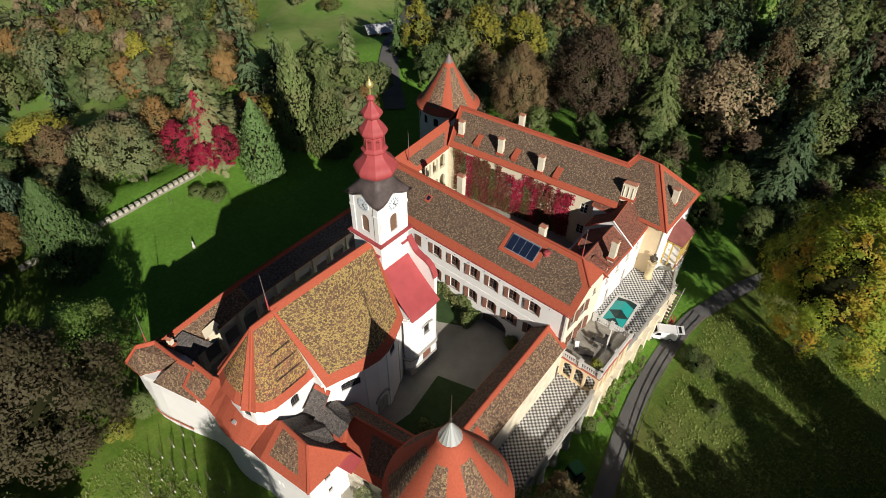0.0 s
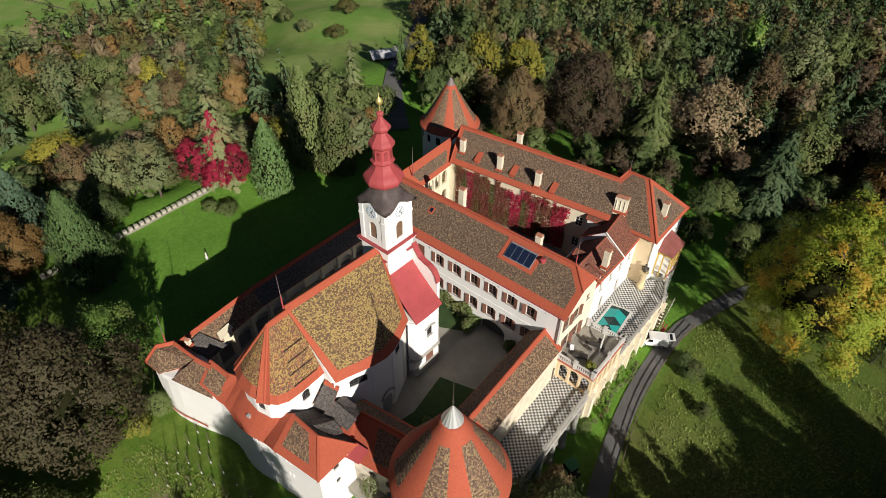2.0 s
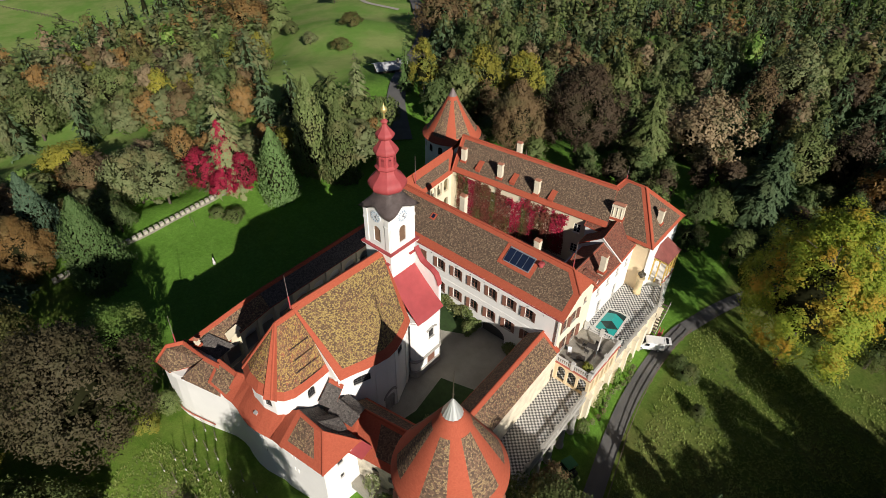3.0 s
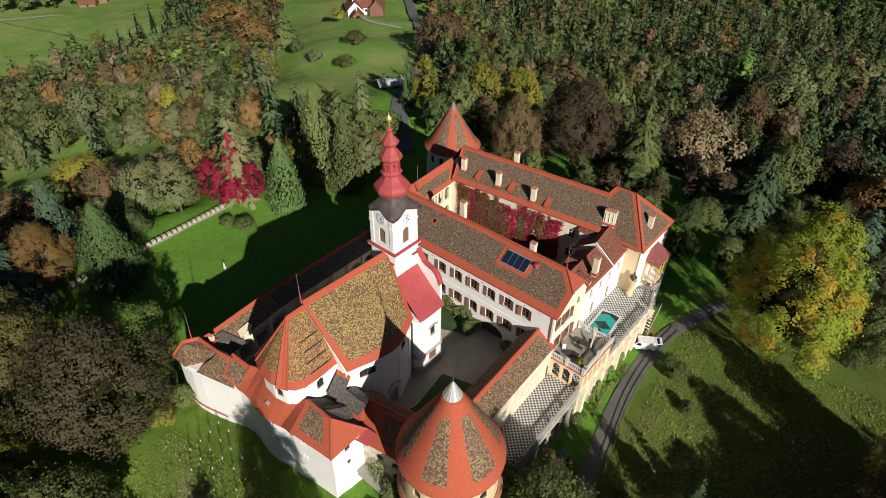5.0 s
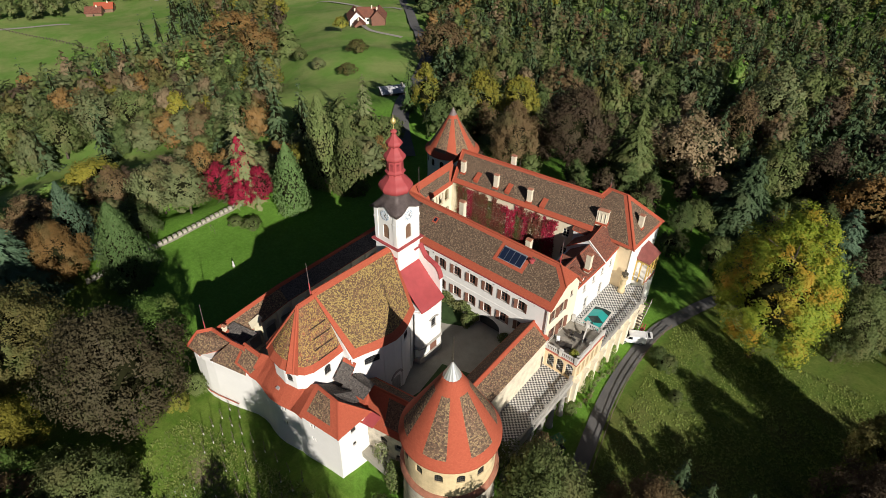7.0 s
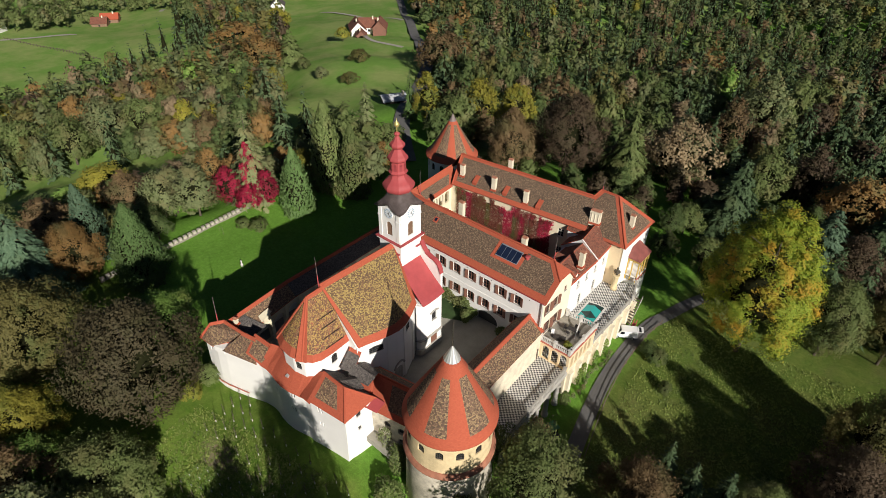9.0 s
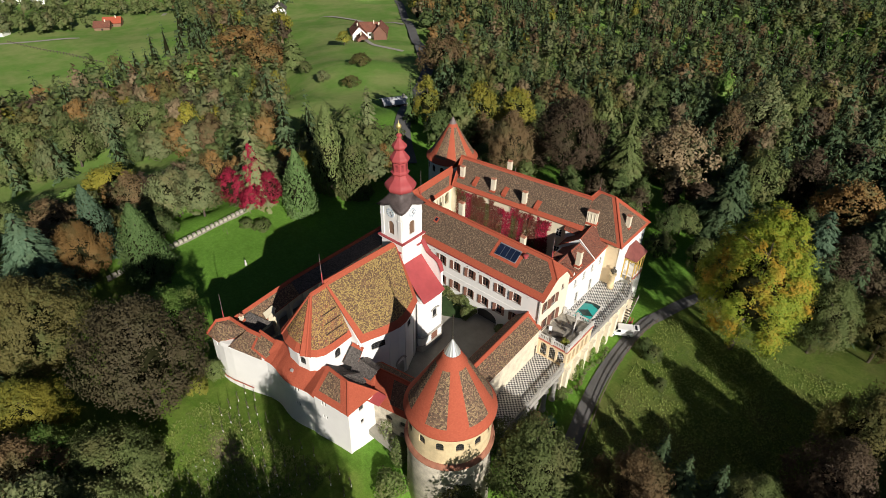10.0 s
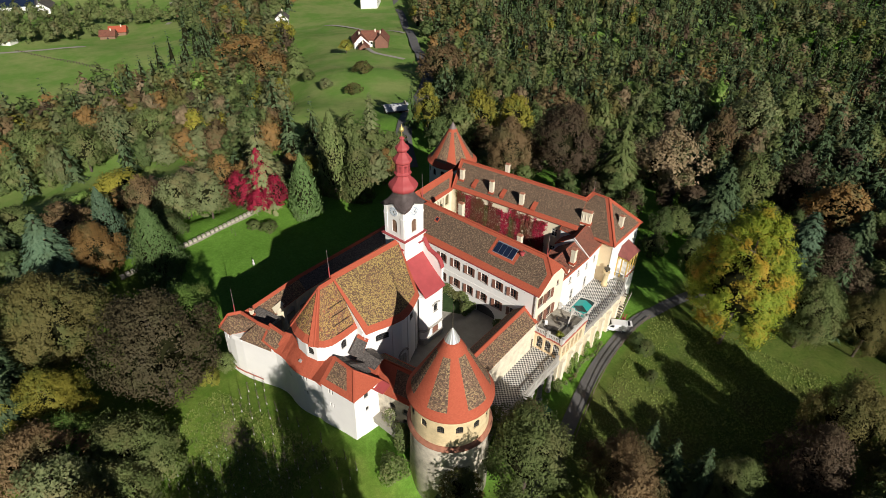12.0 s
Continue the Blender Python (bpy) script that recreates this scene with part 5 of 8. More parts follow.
# red metal roofs beside the tower, and the scrolled gables of the front
for s0 in (1, -1):
    def mx(x):
        return x if s0 > 0 else 2 * -15.25 - x
    lows = [(-8.05, -12.9), (-7.95, -11.5), (-7.95, -9.6), (-8.05, -8.1)]
    bm = B()
    rows = []
    for i, (xe, y) in enumerate(lows):
        yt = -12.3 + 4.4 * i / 3
        row = []
        for k in range(9):
            f = k / 8
            x = -13.1 + (xe + 13.1) * f
            z = 14.5 - 4.25 * f - 0.3 * math.sin(math.pi * f) - (0.12 if k == 8 else 0)
            row.append(bm.verts.new((mx(x), yt + (y - yt) * f, z)))
        rows.append(row)
    for a, b in zip(rows, rows[1:]):
        for k in range(8):
            bm.faces.new((a[k], a[k + 1], b[k + 1], b[k]))
    bmesh.ops.recalc_face_normals(bm, faces=bm.faces)
    if sum(f.normal.z for f in bm.faces) < 0:
        bmesh.ops.reverse_faces(bm, faces=bm.faces)
    bmesh.ops.solidify(bm, geom=list(bm.faces), thickness=0.1)
    part("metal_roof", bm, M_REDMETAL, church, "smooth red painted sheet-metal roof")
    bm = B()
    curve = [(-13.0, 17.0), (-12.5, 16.1), (-11.9, 15.35), (-11.1, 15.0), (-10.3, 14.8), (-9.6, 14.35), (-9.2, 13.6), (-9.0, 12.8), (-9.0, 10.0)]
    prof = [(-13.05, 10.0), (-13.05, 17.0)] + curve[1:]
    a = [bm.verts.new((mx(x), -8.0, z)) for x, z in prof]
    b = [bm.verts.new((mx(x), -7.55, z)) for x, z in prof]
    bm.faces.new(a), bm.faces.new(b[::-1])
    for i in range(len(prof)):
        j = (i + 1) % len(prof)
        bm.faces.new((a[i], b[i], b[j], a[j]))
    bmesh.ops.recalc_face_normals(bm, faces=bm.faces)
    part("scroll_gable", bm, M_WHITE, church)
    bm = B()
    for (xa, za), (xb, zb2) in zip(curve[:8], curve[1:8]):
        vs = [bm.verts.new((mx(x), y, z)) for x, z in ((xa, za), (xb, zb2)) for y in (-8.15, -7.4)]
        vt = [bm.verts.new((mx(x + 0.05), y, z + 0.16)) for x, z in ((xa, za), (xb, zb2)) for y in (-8.15, -7.4)]
        bm.faces.new((vt[0], vt[2], vt[3], vt[1]))
        bm.faces.new((vs[0], vs[2], vt[2], vt[0]))
        bm.faces.new((vs[1], vt[1], vt[3], vs[3]))
    bmesh.ops.remove_doubles(bm, verts=bm.verts, dist=0.002)
    bmesh.ops.recalc_face_normals(bm, faces=bm.faces)
    part("gable_coping", bm, M_REDMETAL, church)

# ---------------------------------------------------------------- church tower
tower = thing("church_tower", "white square church tower with clocks and red onion spire", "church tower")
TX0, TX1, TY0, TY1 = -17.4, -13.1, -12.1, -7.8
TC = ((TX0 + TX1) / 2, (TY0 + TY1) / 2)
bm = B()
add_box(bm, TX0 + 0.36, TX1 - 0.36, TY0 + 0.36, TY1 - 0.36, 8, 23.6)
part("core", bm, M_WHITE, tower)
twp = Path([(TX0, TY0), (TX1, TY0), (TX1, TY1), (TX0, TY1), (TX0, TY0)])
TWH = [(4.3 * k + 2.15, 20.35, 1.1, 2.3, True) for k in range(4)]
bm = B()
add_wall(bm, twp, 8, 23.75, TWH, thick=0.3)
part("shaft", bm, M_WHITE, tower)
for k, (u, z, w, h, a) in enumerate(TWH):
    bm = B()
    add_box(bm, -0.55, 0.55, 0.16, 0.24, -1.15, 1.15)
    for j in range(12):
        zz = -1.05 + 2.1 * j / 11
        add_box(bm, -0.5, 0.5, 0.1, 0.159, zz - 0.05, zz + 0.05)
    bmesh.ops.transform(bm, matrix=twp.mount(u, z), verts=bm.verts)
    part("louvre", bm, M_WOODB, tower, "brown louvred belfry shutter")
    bm = B()
    n = 12
    prof = [(-1.5, 22.9 - 0.1)] + [(1.25 * math.cos(math.pi - math.pi * i / n), 22.8 + 1.25 * math.sin(math.pi * i / n) ** 0.8) for i in range(n + 1)] + [(1.5, 22.8)]
    a = [bm.verts.new((x, -0.02, zz - 22.8)) for x, zz in prof]
    b = [bm.verts.new((x, 0.5, zz - 22.8)) for x, zz in prof]
    bm.faces.new(a), bm.faces.new(b[::-1])
    for i in range(len(prof)):
        j = (i + 1) % len(prof)
        bm.faces.new((a[i], b[i], b[j], a[j]))
    bmesh.ops.recalc_face_normals(bm, faces=bm.faces)
    bmesh.ops.transform(bm, matrix=twp.mount(u, 22.8), verts=bm.verts)
    part("clock_pediment", bm, M_WHITE, tower)
    bm = B()
    add_lathe(bm, (0, 0), [(0.82, 0), (0.82, 0.05), (0.75, 0.07)], 24)
    bmesh.ops.rotate(bm, verts=bm.verts, cent=(0, 0, 0), matrix=Matrix.Rotation(radians(90), 3, "X"))
    bmesh.ops.transform(bm, matrix=twp.mount(u, 22.95) @ Matrix.Translation((0, -0.03, 0)), verts=bm.verts)
    clock = part("clock", bm, M_CLOCK, tower, "round pale clock face with dark marks")
    for j in range(12):
        q = 6.28319 * j / 12
        bm = B()
        add_box(bm, -0.055, 0.055, -0.125, -0.105, 0.5, 0.7)
        bmesh.ops.rotate(bm, verts=bm.verts, cent=(0, 0, 0), matrix=Matrix.Rotation(q, 3, "Y"))
        bmesh.ops.transform(bm, matrix=twp.mount(u, 22.95), verts=bm.verts)
        part("hour_mark", bm, M_CLOCKBLUE, clock)
    for q, ln in ((0.7, 0.42), (2.4, 0.6)):
        bm = B()
        add_box(bm, -0.04, 0.04, -0.15, -0.13, -0.1, ln)
        bmesh.ops.rotate(bm, verts=bm.verts, cent=(0, 0, 0), matrix=Matrix.Rotation(q, 3, "Y"))
        bmesh.ops.transform(bm, matrix=twp.mount(u, 22.95), verts=bm.verts)
        part("clock_hand", bm, M_LEAD, clock)
    for sx in (-1.75, 1.75):
        bm = B()
        add_box(bm, -0.3, 0.3, -0.09, 0.02, -4.0, 0.9)
        add_box(bm, -0.38, 0.38, -0.14, 0.02, -0.7, -0.5)
        bmesh.ops.transform(bm, matrix=twp.mount(u + sx, 22.7), verts=bm.verts)
        part("pilaster", bm, M_WHITE, tower)
bm = B()
add_box(bm, TX0 - 0.3, TX1 + 0.3, TY0 - 0.3, TY1 + 0.3, 18.05, 18.3)
part("cornice", bm, M_WHITE, tower)
bm = B()
add_box(bm, TX0 - 0.42, TX1 + 0.42, TY0 - 0.42, TY1 + 0.42, 18.3, 18.45)
part("cornice_cover", bm, M_REDMETAL, tower)
for q in range(4):
    bm = B()
    add_box(bm, -0.55, 0.55, -0.3, 0.02, 0, 0.14)
    bmesh.ops.transform(bm, matrix=twp.mount(4.3 * q + 3.6, 16.6), verts=bm.verts)
    part("ledge", bm, M_REDMETAL, tower)
# dark metal skirt, drawn up over the clocks
bm = B()
NS = 32
rows = []
for k in range(7):
    f = k / 6
    row = []
    for i in range(NS):
        a = 6.28319 * (i + 0.0) / NS
        c, s = math.cos(a), math.sin(a)
        sq = 1 / max(abs(c), abs(s))
        corner = (abs(c * s) * 2) ** 1.5
        r = 2.3 * sq * (1 - f) + 1.5 * f
        r += 0.4 * (1 - f) ** 3 * corner
        r -= 0.4 * math.sin(math.pi * f)
        z = 23.6 + 2.5 * f ** 0.9 + (1 - corner) ** 1.2 * 0.75 * (1 - f) ** 1.3
        row.append(bm.verts.new((TC[0] + r * c, TC[1] + r * s, z)))
    rows.append(row)
for a, b in zip(rows, rows[1:]):
    for i in range(NS):
        f = bm.faces.new((a[i], a[(i + 1) % NS], b[(i + 1) % NS], b[i]))
        f.smooth = True
bmesh.ops.solidify(bm, geom=list(bm.faces), thickness=0.08)
part("skirt", bm, M_GREYMETAL, tower, "dark tarnished metal skirt roof")


def octa(bm, prof, seg=8, flute=0.0):
    """An eight-sided turned body with a raised rib on each edge."""
    rings = []
    per = 4
    for r, z in prof:
        ring = []
        for i in range(seg * per):
            a = 6.28319 * i / (seg * per)
            t = (i % per) / per
            k = math.cos(math.pi / seg) / math.cos((t - 0.5) * 2 * math.pi / seg)
            rr = r * (0.5 * k + 0.5) + (0.03 if i % per == 0 else 0.0)
            ring.append(bm.verts.new((TC[0] + rr * math.cos(a), TC[1] + rr * math.sin(a), z)))
        rings.append(ring)
    n = seg * per
    for a, b in zip(rings, rings[1:]):
        for i in range(n):
            bm.faces.new((a[i], a[(i + 1) % n], b[(i + 1) % n], b[i]))
    bm.faces.new(rings[0][::-1])
    bm.faces.new(rings[-1])
    return bm


def smooth(prof, k=4):
    """A turned outline drawn out into smooth curves between its points."""
    out = []
    for i in range(len(prof) - 1):
        p0, p1, p2, p3 = (np.array(prof[min(max(j, 0), len(prof) - 1)]) for j in (i - 1, i, i + 1, i + 2))
        for q in range(k):
            t = q / k
            out.append(tuple(0.5 * (2 * p1 + (p2 - p0) * t + (2 * p0 - 5 * p1 + 4 * p2 - p3) * t * t + (3 * p1 - p0 - 3 * p2 + p3) * t ** 3)))
    return out + [prof[-1]]


SPIRE_ONION = smooth([(1.5, 25.9), (1.95, 26.12), (2.22, 26.5), (2.24, 26.9), (2.0, 27.3), (1.52, 27.72), (1.18, 28.12), (1.03, 28.55)])
SPIRE_LANTERN = [(1.03, 28.5), (1.25, 28.65), (1.35, 28.85), (1.2, 28.97), (1.08, 29.1), (1.05, 30.4), (1.18, 30.55), (1.38, 30.7), (1.4, 30.88)] + smooth([(1.4, 30.9), (1.32, 31.15), (1.06, 31.45), (0.86, 31.75), (0.62, 32.05), (0.52, 32.25)])
SPIRE_TOP = smooth([(0.52, 32.2), (0.85, 32.4), (1.03, 32.7), (0.96, 33.0), (0.62, 33.35), (0.36, 33.7), (0.22, 34.05), (0.4, 34.25), (0.3, 34.45), (0.1, 34.6)])
LANTERN_WIN = (29.2, 30.1, 0.99)
FIN_Z = 34.0
bm = B()
octa(bm, SPIRE_ONION)
part("onion", bm, M_REDMETAL, tower)
bm = B()
octa(bm, SPIRE_LANTERN)
part("lantern", bm, M_REDMETAL, tower)
bm = B()
octa(bm, SPIRE_TOP)
part("upper_onion", bm, M_REDMETAL, tower)
zl0, zl1, rl = LANTERN_WIN
# plates in darker red give the niches' shade as colour; nothing is recessed
for k in range(8):
    a = 45 * k + 22.5
    bm = B()
    add_box(bm, -0.2, 0.2, -0.05, 0.05, zl0, zl1)
    add_tube(bm, (0, -0.05, zl1), (0, 0.05, zl1), 0.2, 0.2, 10)
    bmesh.ops.transform(bm, matrix=Matrix.Translation((TC[0], TC[1], 0)) @ Matrix.Rotation(radians(a), 4, "Z") @ Matrix.Translation((rl, 0, 0)) @ Matrix.Rotation(radians(90), 4, "Z"), verts=bm.verts)
    part("niche_shade_plate", bm, M_REDDARK, tower)
bm = B()
add_tube(bm, (*TC, FIN_Z), (*TC, FIN_Z + 1.3), 0.09, 0.07, 8)
add_lathe(bm, TC, [(0.05, FIN_Z + 1.2), (0.3, FIN_Z + 1.4), (0.4, FIN_Z + 1.65), (0.3, FIN_Z + 1.9), (0.05, FIN_Z + 2.1), (0.03, FIN_Z + 2.5)], 12)
part("finial", bm, M_GOLD, tower, "gilded ball finial")

# ---------------------------------------------------------------- annexes round the apse
sacristy = thing("sacristy", "white two-storey annex with red-edged hipped roof", "annex")
sq = Path([(-9.9, -32.95), (-3.9, -32.2), (-4.0, -27.6)])
sh = [(sq.near(-8.2, -32.7) - 0.32, 5.3, 0.3, 0.95, False), (sq.near(-8.2, -32.7) + 0.22, 5.3, 0.3, 0.95, False), (sq.near(-8.2, -32.7) - 0.3, 2.6, 0.26, 0.75, False), (sq.near(-8.2, -32.7) + 0.22, 2.6, 0.26, 0.75, False),
      (sq.near(-3.95, -29.9), 5.5, 0.8, 1.1, False), (sq.near(-3.95, -29.9), 2.7, 0.55, 0.75, False)]
bm = B()
add_wall(bm, sq, -5, 6.45, sh, batter=0.03, below=3)
part("wall", bm, M_WHITE, sacristy)
bm = B()
add_prism(bm, [(-9.8, -32.5), (-4.4, -31.8), (-4.4, -27.6), (-9.8, -27.0)], -5, 6.4)
part("core", bm, M_LEAD, sacristy)
for u, z, w, h, _ in sh:
    window(sacristy, sq, u, z, w, h, "lead", sill=False)
S1, S2, S3, S4 = (-9.9, -33.3, 6.45), (-3.5, -32.55, 6.45), (-3.6, -27.1, 6.45), (-10.5, -27.2, 6.45)
Q1, Q2 = (-10.2, -30.0, 9.0), (-6.1, -30.0, 9.0)
slope(sacristy, [S1, S2, Q2, Q1], [0.9, 1.1, 0.35, 0.7], [M_MOSSDARK, M_RED])
slope(sacristy, [S2, S3, Q2], None, [M_RED, M_RED])
slope(sacristy, [S3, S4, Q1, Q2], None, [M_SLATE, M_SLATE])
slope(sacristy, [(-11.7, -33.2, 5.75), S1, Q1, (-11.5, -30.3, 8.2)], None, [M_RED, M_RED])
ridge_tiles(sacristy, S2, Q2, M_RED, 0.13)
ridge_tiles(sacristy, Q1, Q2, M_RED, 0.13)
ridge_tiles(sacristy, Q2, S3, M_RED, 0.11)
# shingled valley roofs between annex and nave
valley = thing("valley_roofs", "grey shingled little roofs wedged beside the chancel", "roof")
SL = [M_SLATE, M_SLATE]
slope(valley, [(-10.3, -27.35, 7.4), (-8.25, -26.75, 7.35), (-8.75, -24.7, 9.3), (-10.4, -25.2, 9.65)], [0.0, 0.0, 0.4, 0.0], [M_SLATE, M_RED])
slope(valley, [(-8.9, -27.3, 7.05), (-5.3, -26.9, 7.2), (-5.2, -25.6, 7.95), (-8.5, -25.7, 8.25)], None, SL)
slope(valley, [(-8.5, -25.9, 8.1), (-5.4, -25.4, 7.85), (-6.2, -23.9, 6.8), (-8.9, -24.1, 7.2)], None, SL)
slope(valley, [(-8.9, -29.4, 8.15), (-7.6, -29.3, 8.6), (-7.0, -27.1, 7.6), (-8.3, -27.2, 7.05)], None, SL)
slope(valley, [(-7.6, -29.3, 8.6), (-5.6, -28.6, 7.75), (-5.6, -27.2, 6.95), (-7.0, -27.1, 7.6)], None, SL)
ridge_tiles(valley, (-10.4, -25.2, 9.7), (-8.75, -24.7, 9.35), M_RED, 0.1)

ring = thing("apse_ring", "curved white annex below the apse with red skirt roof", "annex")
OUT = [(-20.6, -33.35), (-19.2, -33.2), (-17.9, -33.3), (-16.6, -33.6), (-15.2, -33.75), (-13.8, -33.65), (-12.5, -33.35), (-11.2, -33.05), (-9.9, -33.1)]
INN = [(-20.4, -31.0), (-19.2, -30.6), (-18.0, -30.9), (-16.8, -31.3), (-15.4, -31.5), (-14.0, -31.5), (-12.8, -31.2), (-11.8, -30.8), (-10.9, -30.0)]
rp = Path([(x, y + 0.3) for x, y in OUT])
rh = []
for x, z in ((-17.3, 6.2 - 1.0), (-13.4, 4.7), (-17.3, 3.1), (-13.6, 1.8)):
    u = rp.near(x, -33.3)
    rh += [(u - 0.3, z, 0.28, 0.9, False), (u + 0.26, z, 0.28, 0.9, False)]
bm = B()
add_wall(bm, rp, -6, 5.6, rh, batter=0.09, below=1.5)
part("wall", bm, M_WHITE, ring)
bm = B()
add_prism(bm, [(x, y + 0.75) for x, y in OUT] + INN[::-1], -5, 5.55)
part("core", bm, M_LEAD, ring)
for u, z, w, h, _ in rh:
    window(ring, rp, u, z, w, h, "lead", sill=False)
loft_roof(ring, [(*q, 5.55) for q in OUT], [(*q, 8.0) for q in INN], (0.0, 0.0), [M_RED, M_RED])
bm = B()
for a, b in zip(INN, INN[1:]):
    add_tube(bm, (*a, 8.02), (*b, 8.02), 0.12, 0.14, 6)
part("ridge_tiles", bm, M_RED, ring)
bm = B()
add_rbox(bm, (-14.9, -32.5, 6.75), (0.5, 0.5, 0.28), 10)
part("skylight", bm, M_ZINC, ring)

# ---------------------------------------------------------------- corner chapel and its lean-to roofs
chapel = thing("chapel", "white corner chapel with hipped tile roofs", "chapel")
cw = Path([(-31.2, -31.0), (-31.35, -35.3), (-28.5, -35.25), (-26.8, -34.9), (-20.6, -33.05)])
bm = B()
chh = [(cw.near(-30.0, -35.3), 4.1, 0.5, 0.8, False)]
add_wall(bm, cw, -7, 5.65, chh, batter=0.06, below=2)
part("wall", bm, M_WHITE, chapel)
for u, z, w, h, _ in chh:
    window(chapel, cw, u, z, w, h, "lead", sill=False)
bm = B()
add_prism(bm, [(-30.8, -34.9), (-28.5, -34.8), (-20.4, -32.6), (-20.3, -30.4), (-30.8, -31)], -6, 5.6)
part("core", bm, M_WHITE, chapel)
bm = B()
pw = Path([(-31.75, -31.2), (-31.85, -35.75), (-28.5, -35.7), (-26.8, -35.35), (-23.6, -34.4)])
for i in range(1, 4):
    a, b = pw.p[i], pw.p[i + 1] if i + 1 < len(pw.p) else pw.p[i]
    add_tube(bm, (a.x, a.y, -1.65), (b.x, b.y, -1.75), 0.08, seg=6)
part("plinth_moulding", bm, M_REDBAND, chapel)
slope(chapel, [(-31.6, -35.9, 5.6), (-28.6, -35.7, 5.6), (-27.0, -33.2, 5.9), (-25.7, -32.1, 7.7), (-29.8, -32.5, 7.75), (-30.8, -34.2, 7.75)], [0.05, 0.05, 0.0, 0.4, 0.4, 0.3], [M_MOSSDARK, M_RED])
slope(chapel, [(-31.6, -35.9, 5.6), (-30.8, -34.2, 7.75), (-29.8, -32.5, 7.75), (-32.2, -31.4, 5.6)], [0.35, 0.3, 0.3, 0.1], [M_MOSSDARK, M_RED])
slope(chapel, [(-26.9, -35.2, 5.5), (-21.0, -33.6, 5.5), (-23.3, -31.7, 7.6), (-25.7, -32.2, 7.6)], [0.0, 0.0, 0.35, 0.0], [M_MOSSDARK, M_RED])
slope(chapel, [(-23.2, -33.6, 6.35), (-20.3, -33.3, 5.65), (-19.4, -30.9, 7.6), (-24.0, -31.3, 7.85)], [0.3, 0.2, 0.45, 0.4], [M_MOSSDARK, M_RED])
for a, b in (((-31.6, -35.9, 5.62), (-30.8, -34.2, 7.78)), ((-30.8, -34.2, 7.78), (-29.8, -32.5, 7.78)), ((-29.8, -32.5, 7.78), (-25.7, -32.15, 7.72)), ((-25.7, -32.15, 7.72), (-23.4, -31.65, 7.7)), ((-23.9, -31.25, 7.88), (-19.5, -30.9, 7.65))):
    ridge_tiles(chapel, a, b, M_RED, 0.12)
bm = B()
add_prism(bm, [(-28.55, -35.5), (-26.9, -35.0), (-26.4, -33.0), (-27.1, -32.9)], 4.8, 5.7)
part("parapet", bm, M_WHITE, chapel)

# ---------------------------------------------------------------- arcaded west wing
arcade = thing("arcade_wing", "long low arcaded wing with dark tiled roof along the lawn", "castle wing")
ap2 = Path([(-28.2, -29.4), (-29.5, -20.5), (-29.9, 9.5)])
ah = [(2.2 + 3.15 * k, 2.0, 2.3, 3.6, True) for k in range(12)]
bm = B()
add_wall(bm, ap2, -1, 5.05, ah, thick=0.5)
part("arcade", bm, M_CREAM, arcade)
bm = B()
add_prism(bm, [(-32.0, -31.5), (-30.8, -30.6), (-32.0, -20.0), (-32.4, 9.5), (-33.4, 9.5), (-33.0, -20.0)], -8, 4.6)
part("core", bm, M_WHITE, arcade)
bm = B()
add_prism(bm, [(-31.0, -29.4), (-28.6, -29.4), (-29.9, -20.5), (-30.3, 9.5), (-32.4, 9.5), (-32.0, -20.5)], -1, 0.02)
part("floor", bm, M_STONE, arcade)
for k in range(13):
    bm = B()
    add_box(bm, -0.25, 0.25, -0.28, -0.02, 0, 4.7)
    add_box(bm, -0.32, 0.32, -0.36, -0.01, 4.7, 5.0)
    bmesh.ops.transform(bm, matrix=ap2.mount(0.62 + 3.15 * k, 0), verts=bm.verts)
    part("pilaster", bm, M_CREAM, arcade)
DK = [M_SLATE, M_RED]
slope(arcade, [(-27.6, -29.6, 5.05), (-29.0, -20.5, 5.05), (-31.2, -20.5, 7.1), (-30.0, -32.0, 7.1)], [0.1, 0, 0.5, 0], [M_MOSSDARK, M_RED])
slope(arcade, [(-29.0, -20.5, 5.05), (-29.4, 9.5, 5.05), (-31.6, 9.5, 7.1), (-31.2, -20.5, 7.1)], [0.1, 0, 0.45, 0], DK)
slope(arcade, [(-33.4, 9.5, 4.6), (-33.0, -20.5, 4.6), (-31.2, -20.5, 7.1), (-31.6, 9.5, 7.1)], [0.2, 0, 0.4, 0], DK)
slope(arcade, [(-33.0, -20.5, 4.6), (-31.9, -33.0, 4.6), (-30.0, -32.0, 7.1), (-31.2, -20.5, 7.1)], [0.2, 0, 0.4, 0], DK)
slope(arcade, [(-28.9, -31.7, 6.9), (-26.6, -30.4, 5.0), (-27.0, -27.6, 5.0), (-29.6, -29.4, 6.9)], None, [M_SLATE, M_SLATE])
ridge_tiles(arcade, (-30.0, -32.0, 7.12), (-31.2, -20.5, 7.12), M_RED, 0.13)
ridge_tiles(arcade, (-31.2, -20.5, 7.12), (-31.6, 9.5, 7.12), M_RED, 0.13)
dorm = thing("roof_dormer", "cream wedge dormer above the arcade", "dormer")
slope(dorm, [(-27.5, -28.0, 5.75), (-27.9, -25.8, 6.2), (-28.8, -25.9, 6.35), (-28.7, -27.7, 6.05)], None, [M_CREAM, M_CREAM], 0.12)
bm = B()
add_prism(bm, [(-28.6, -27.5), (-27.6, -27.5), (-27.9, -26.1), (-28.6, -26.1)], 4.9, 5.85)
part("cheek", bm, M_CREAM, dorm)
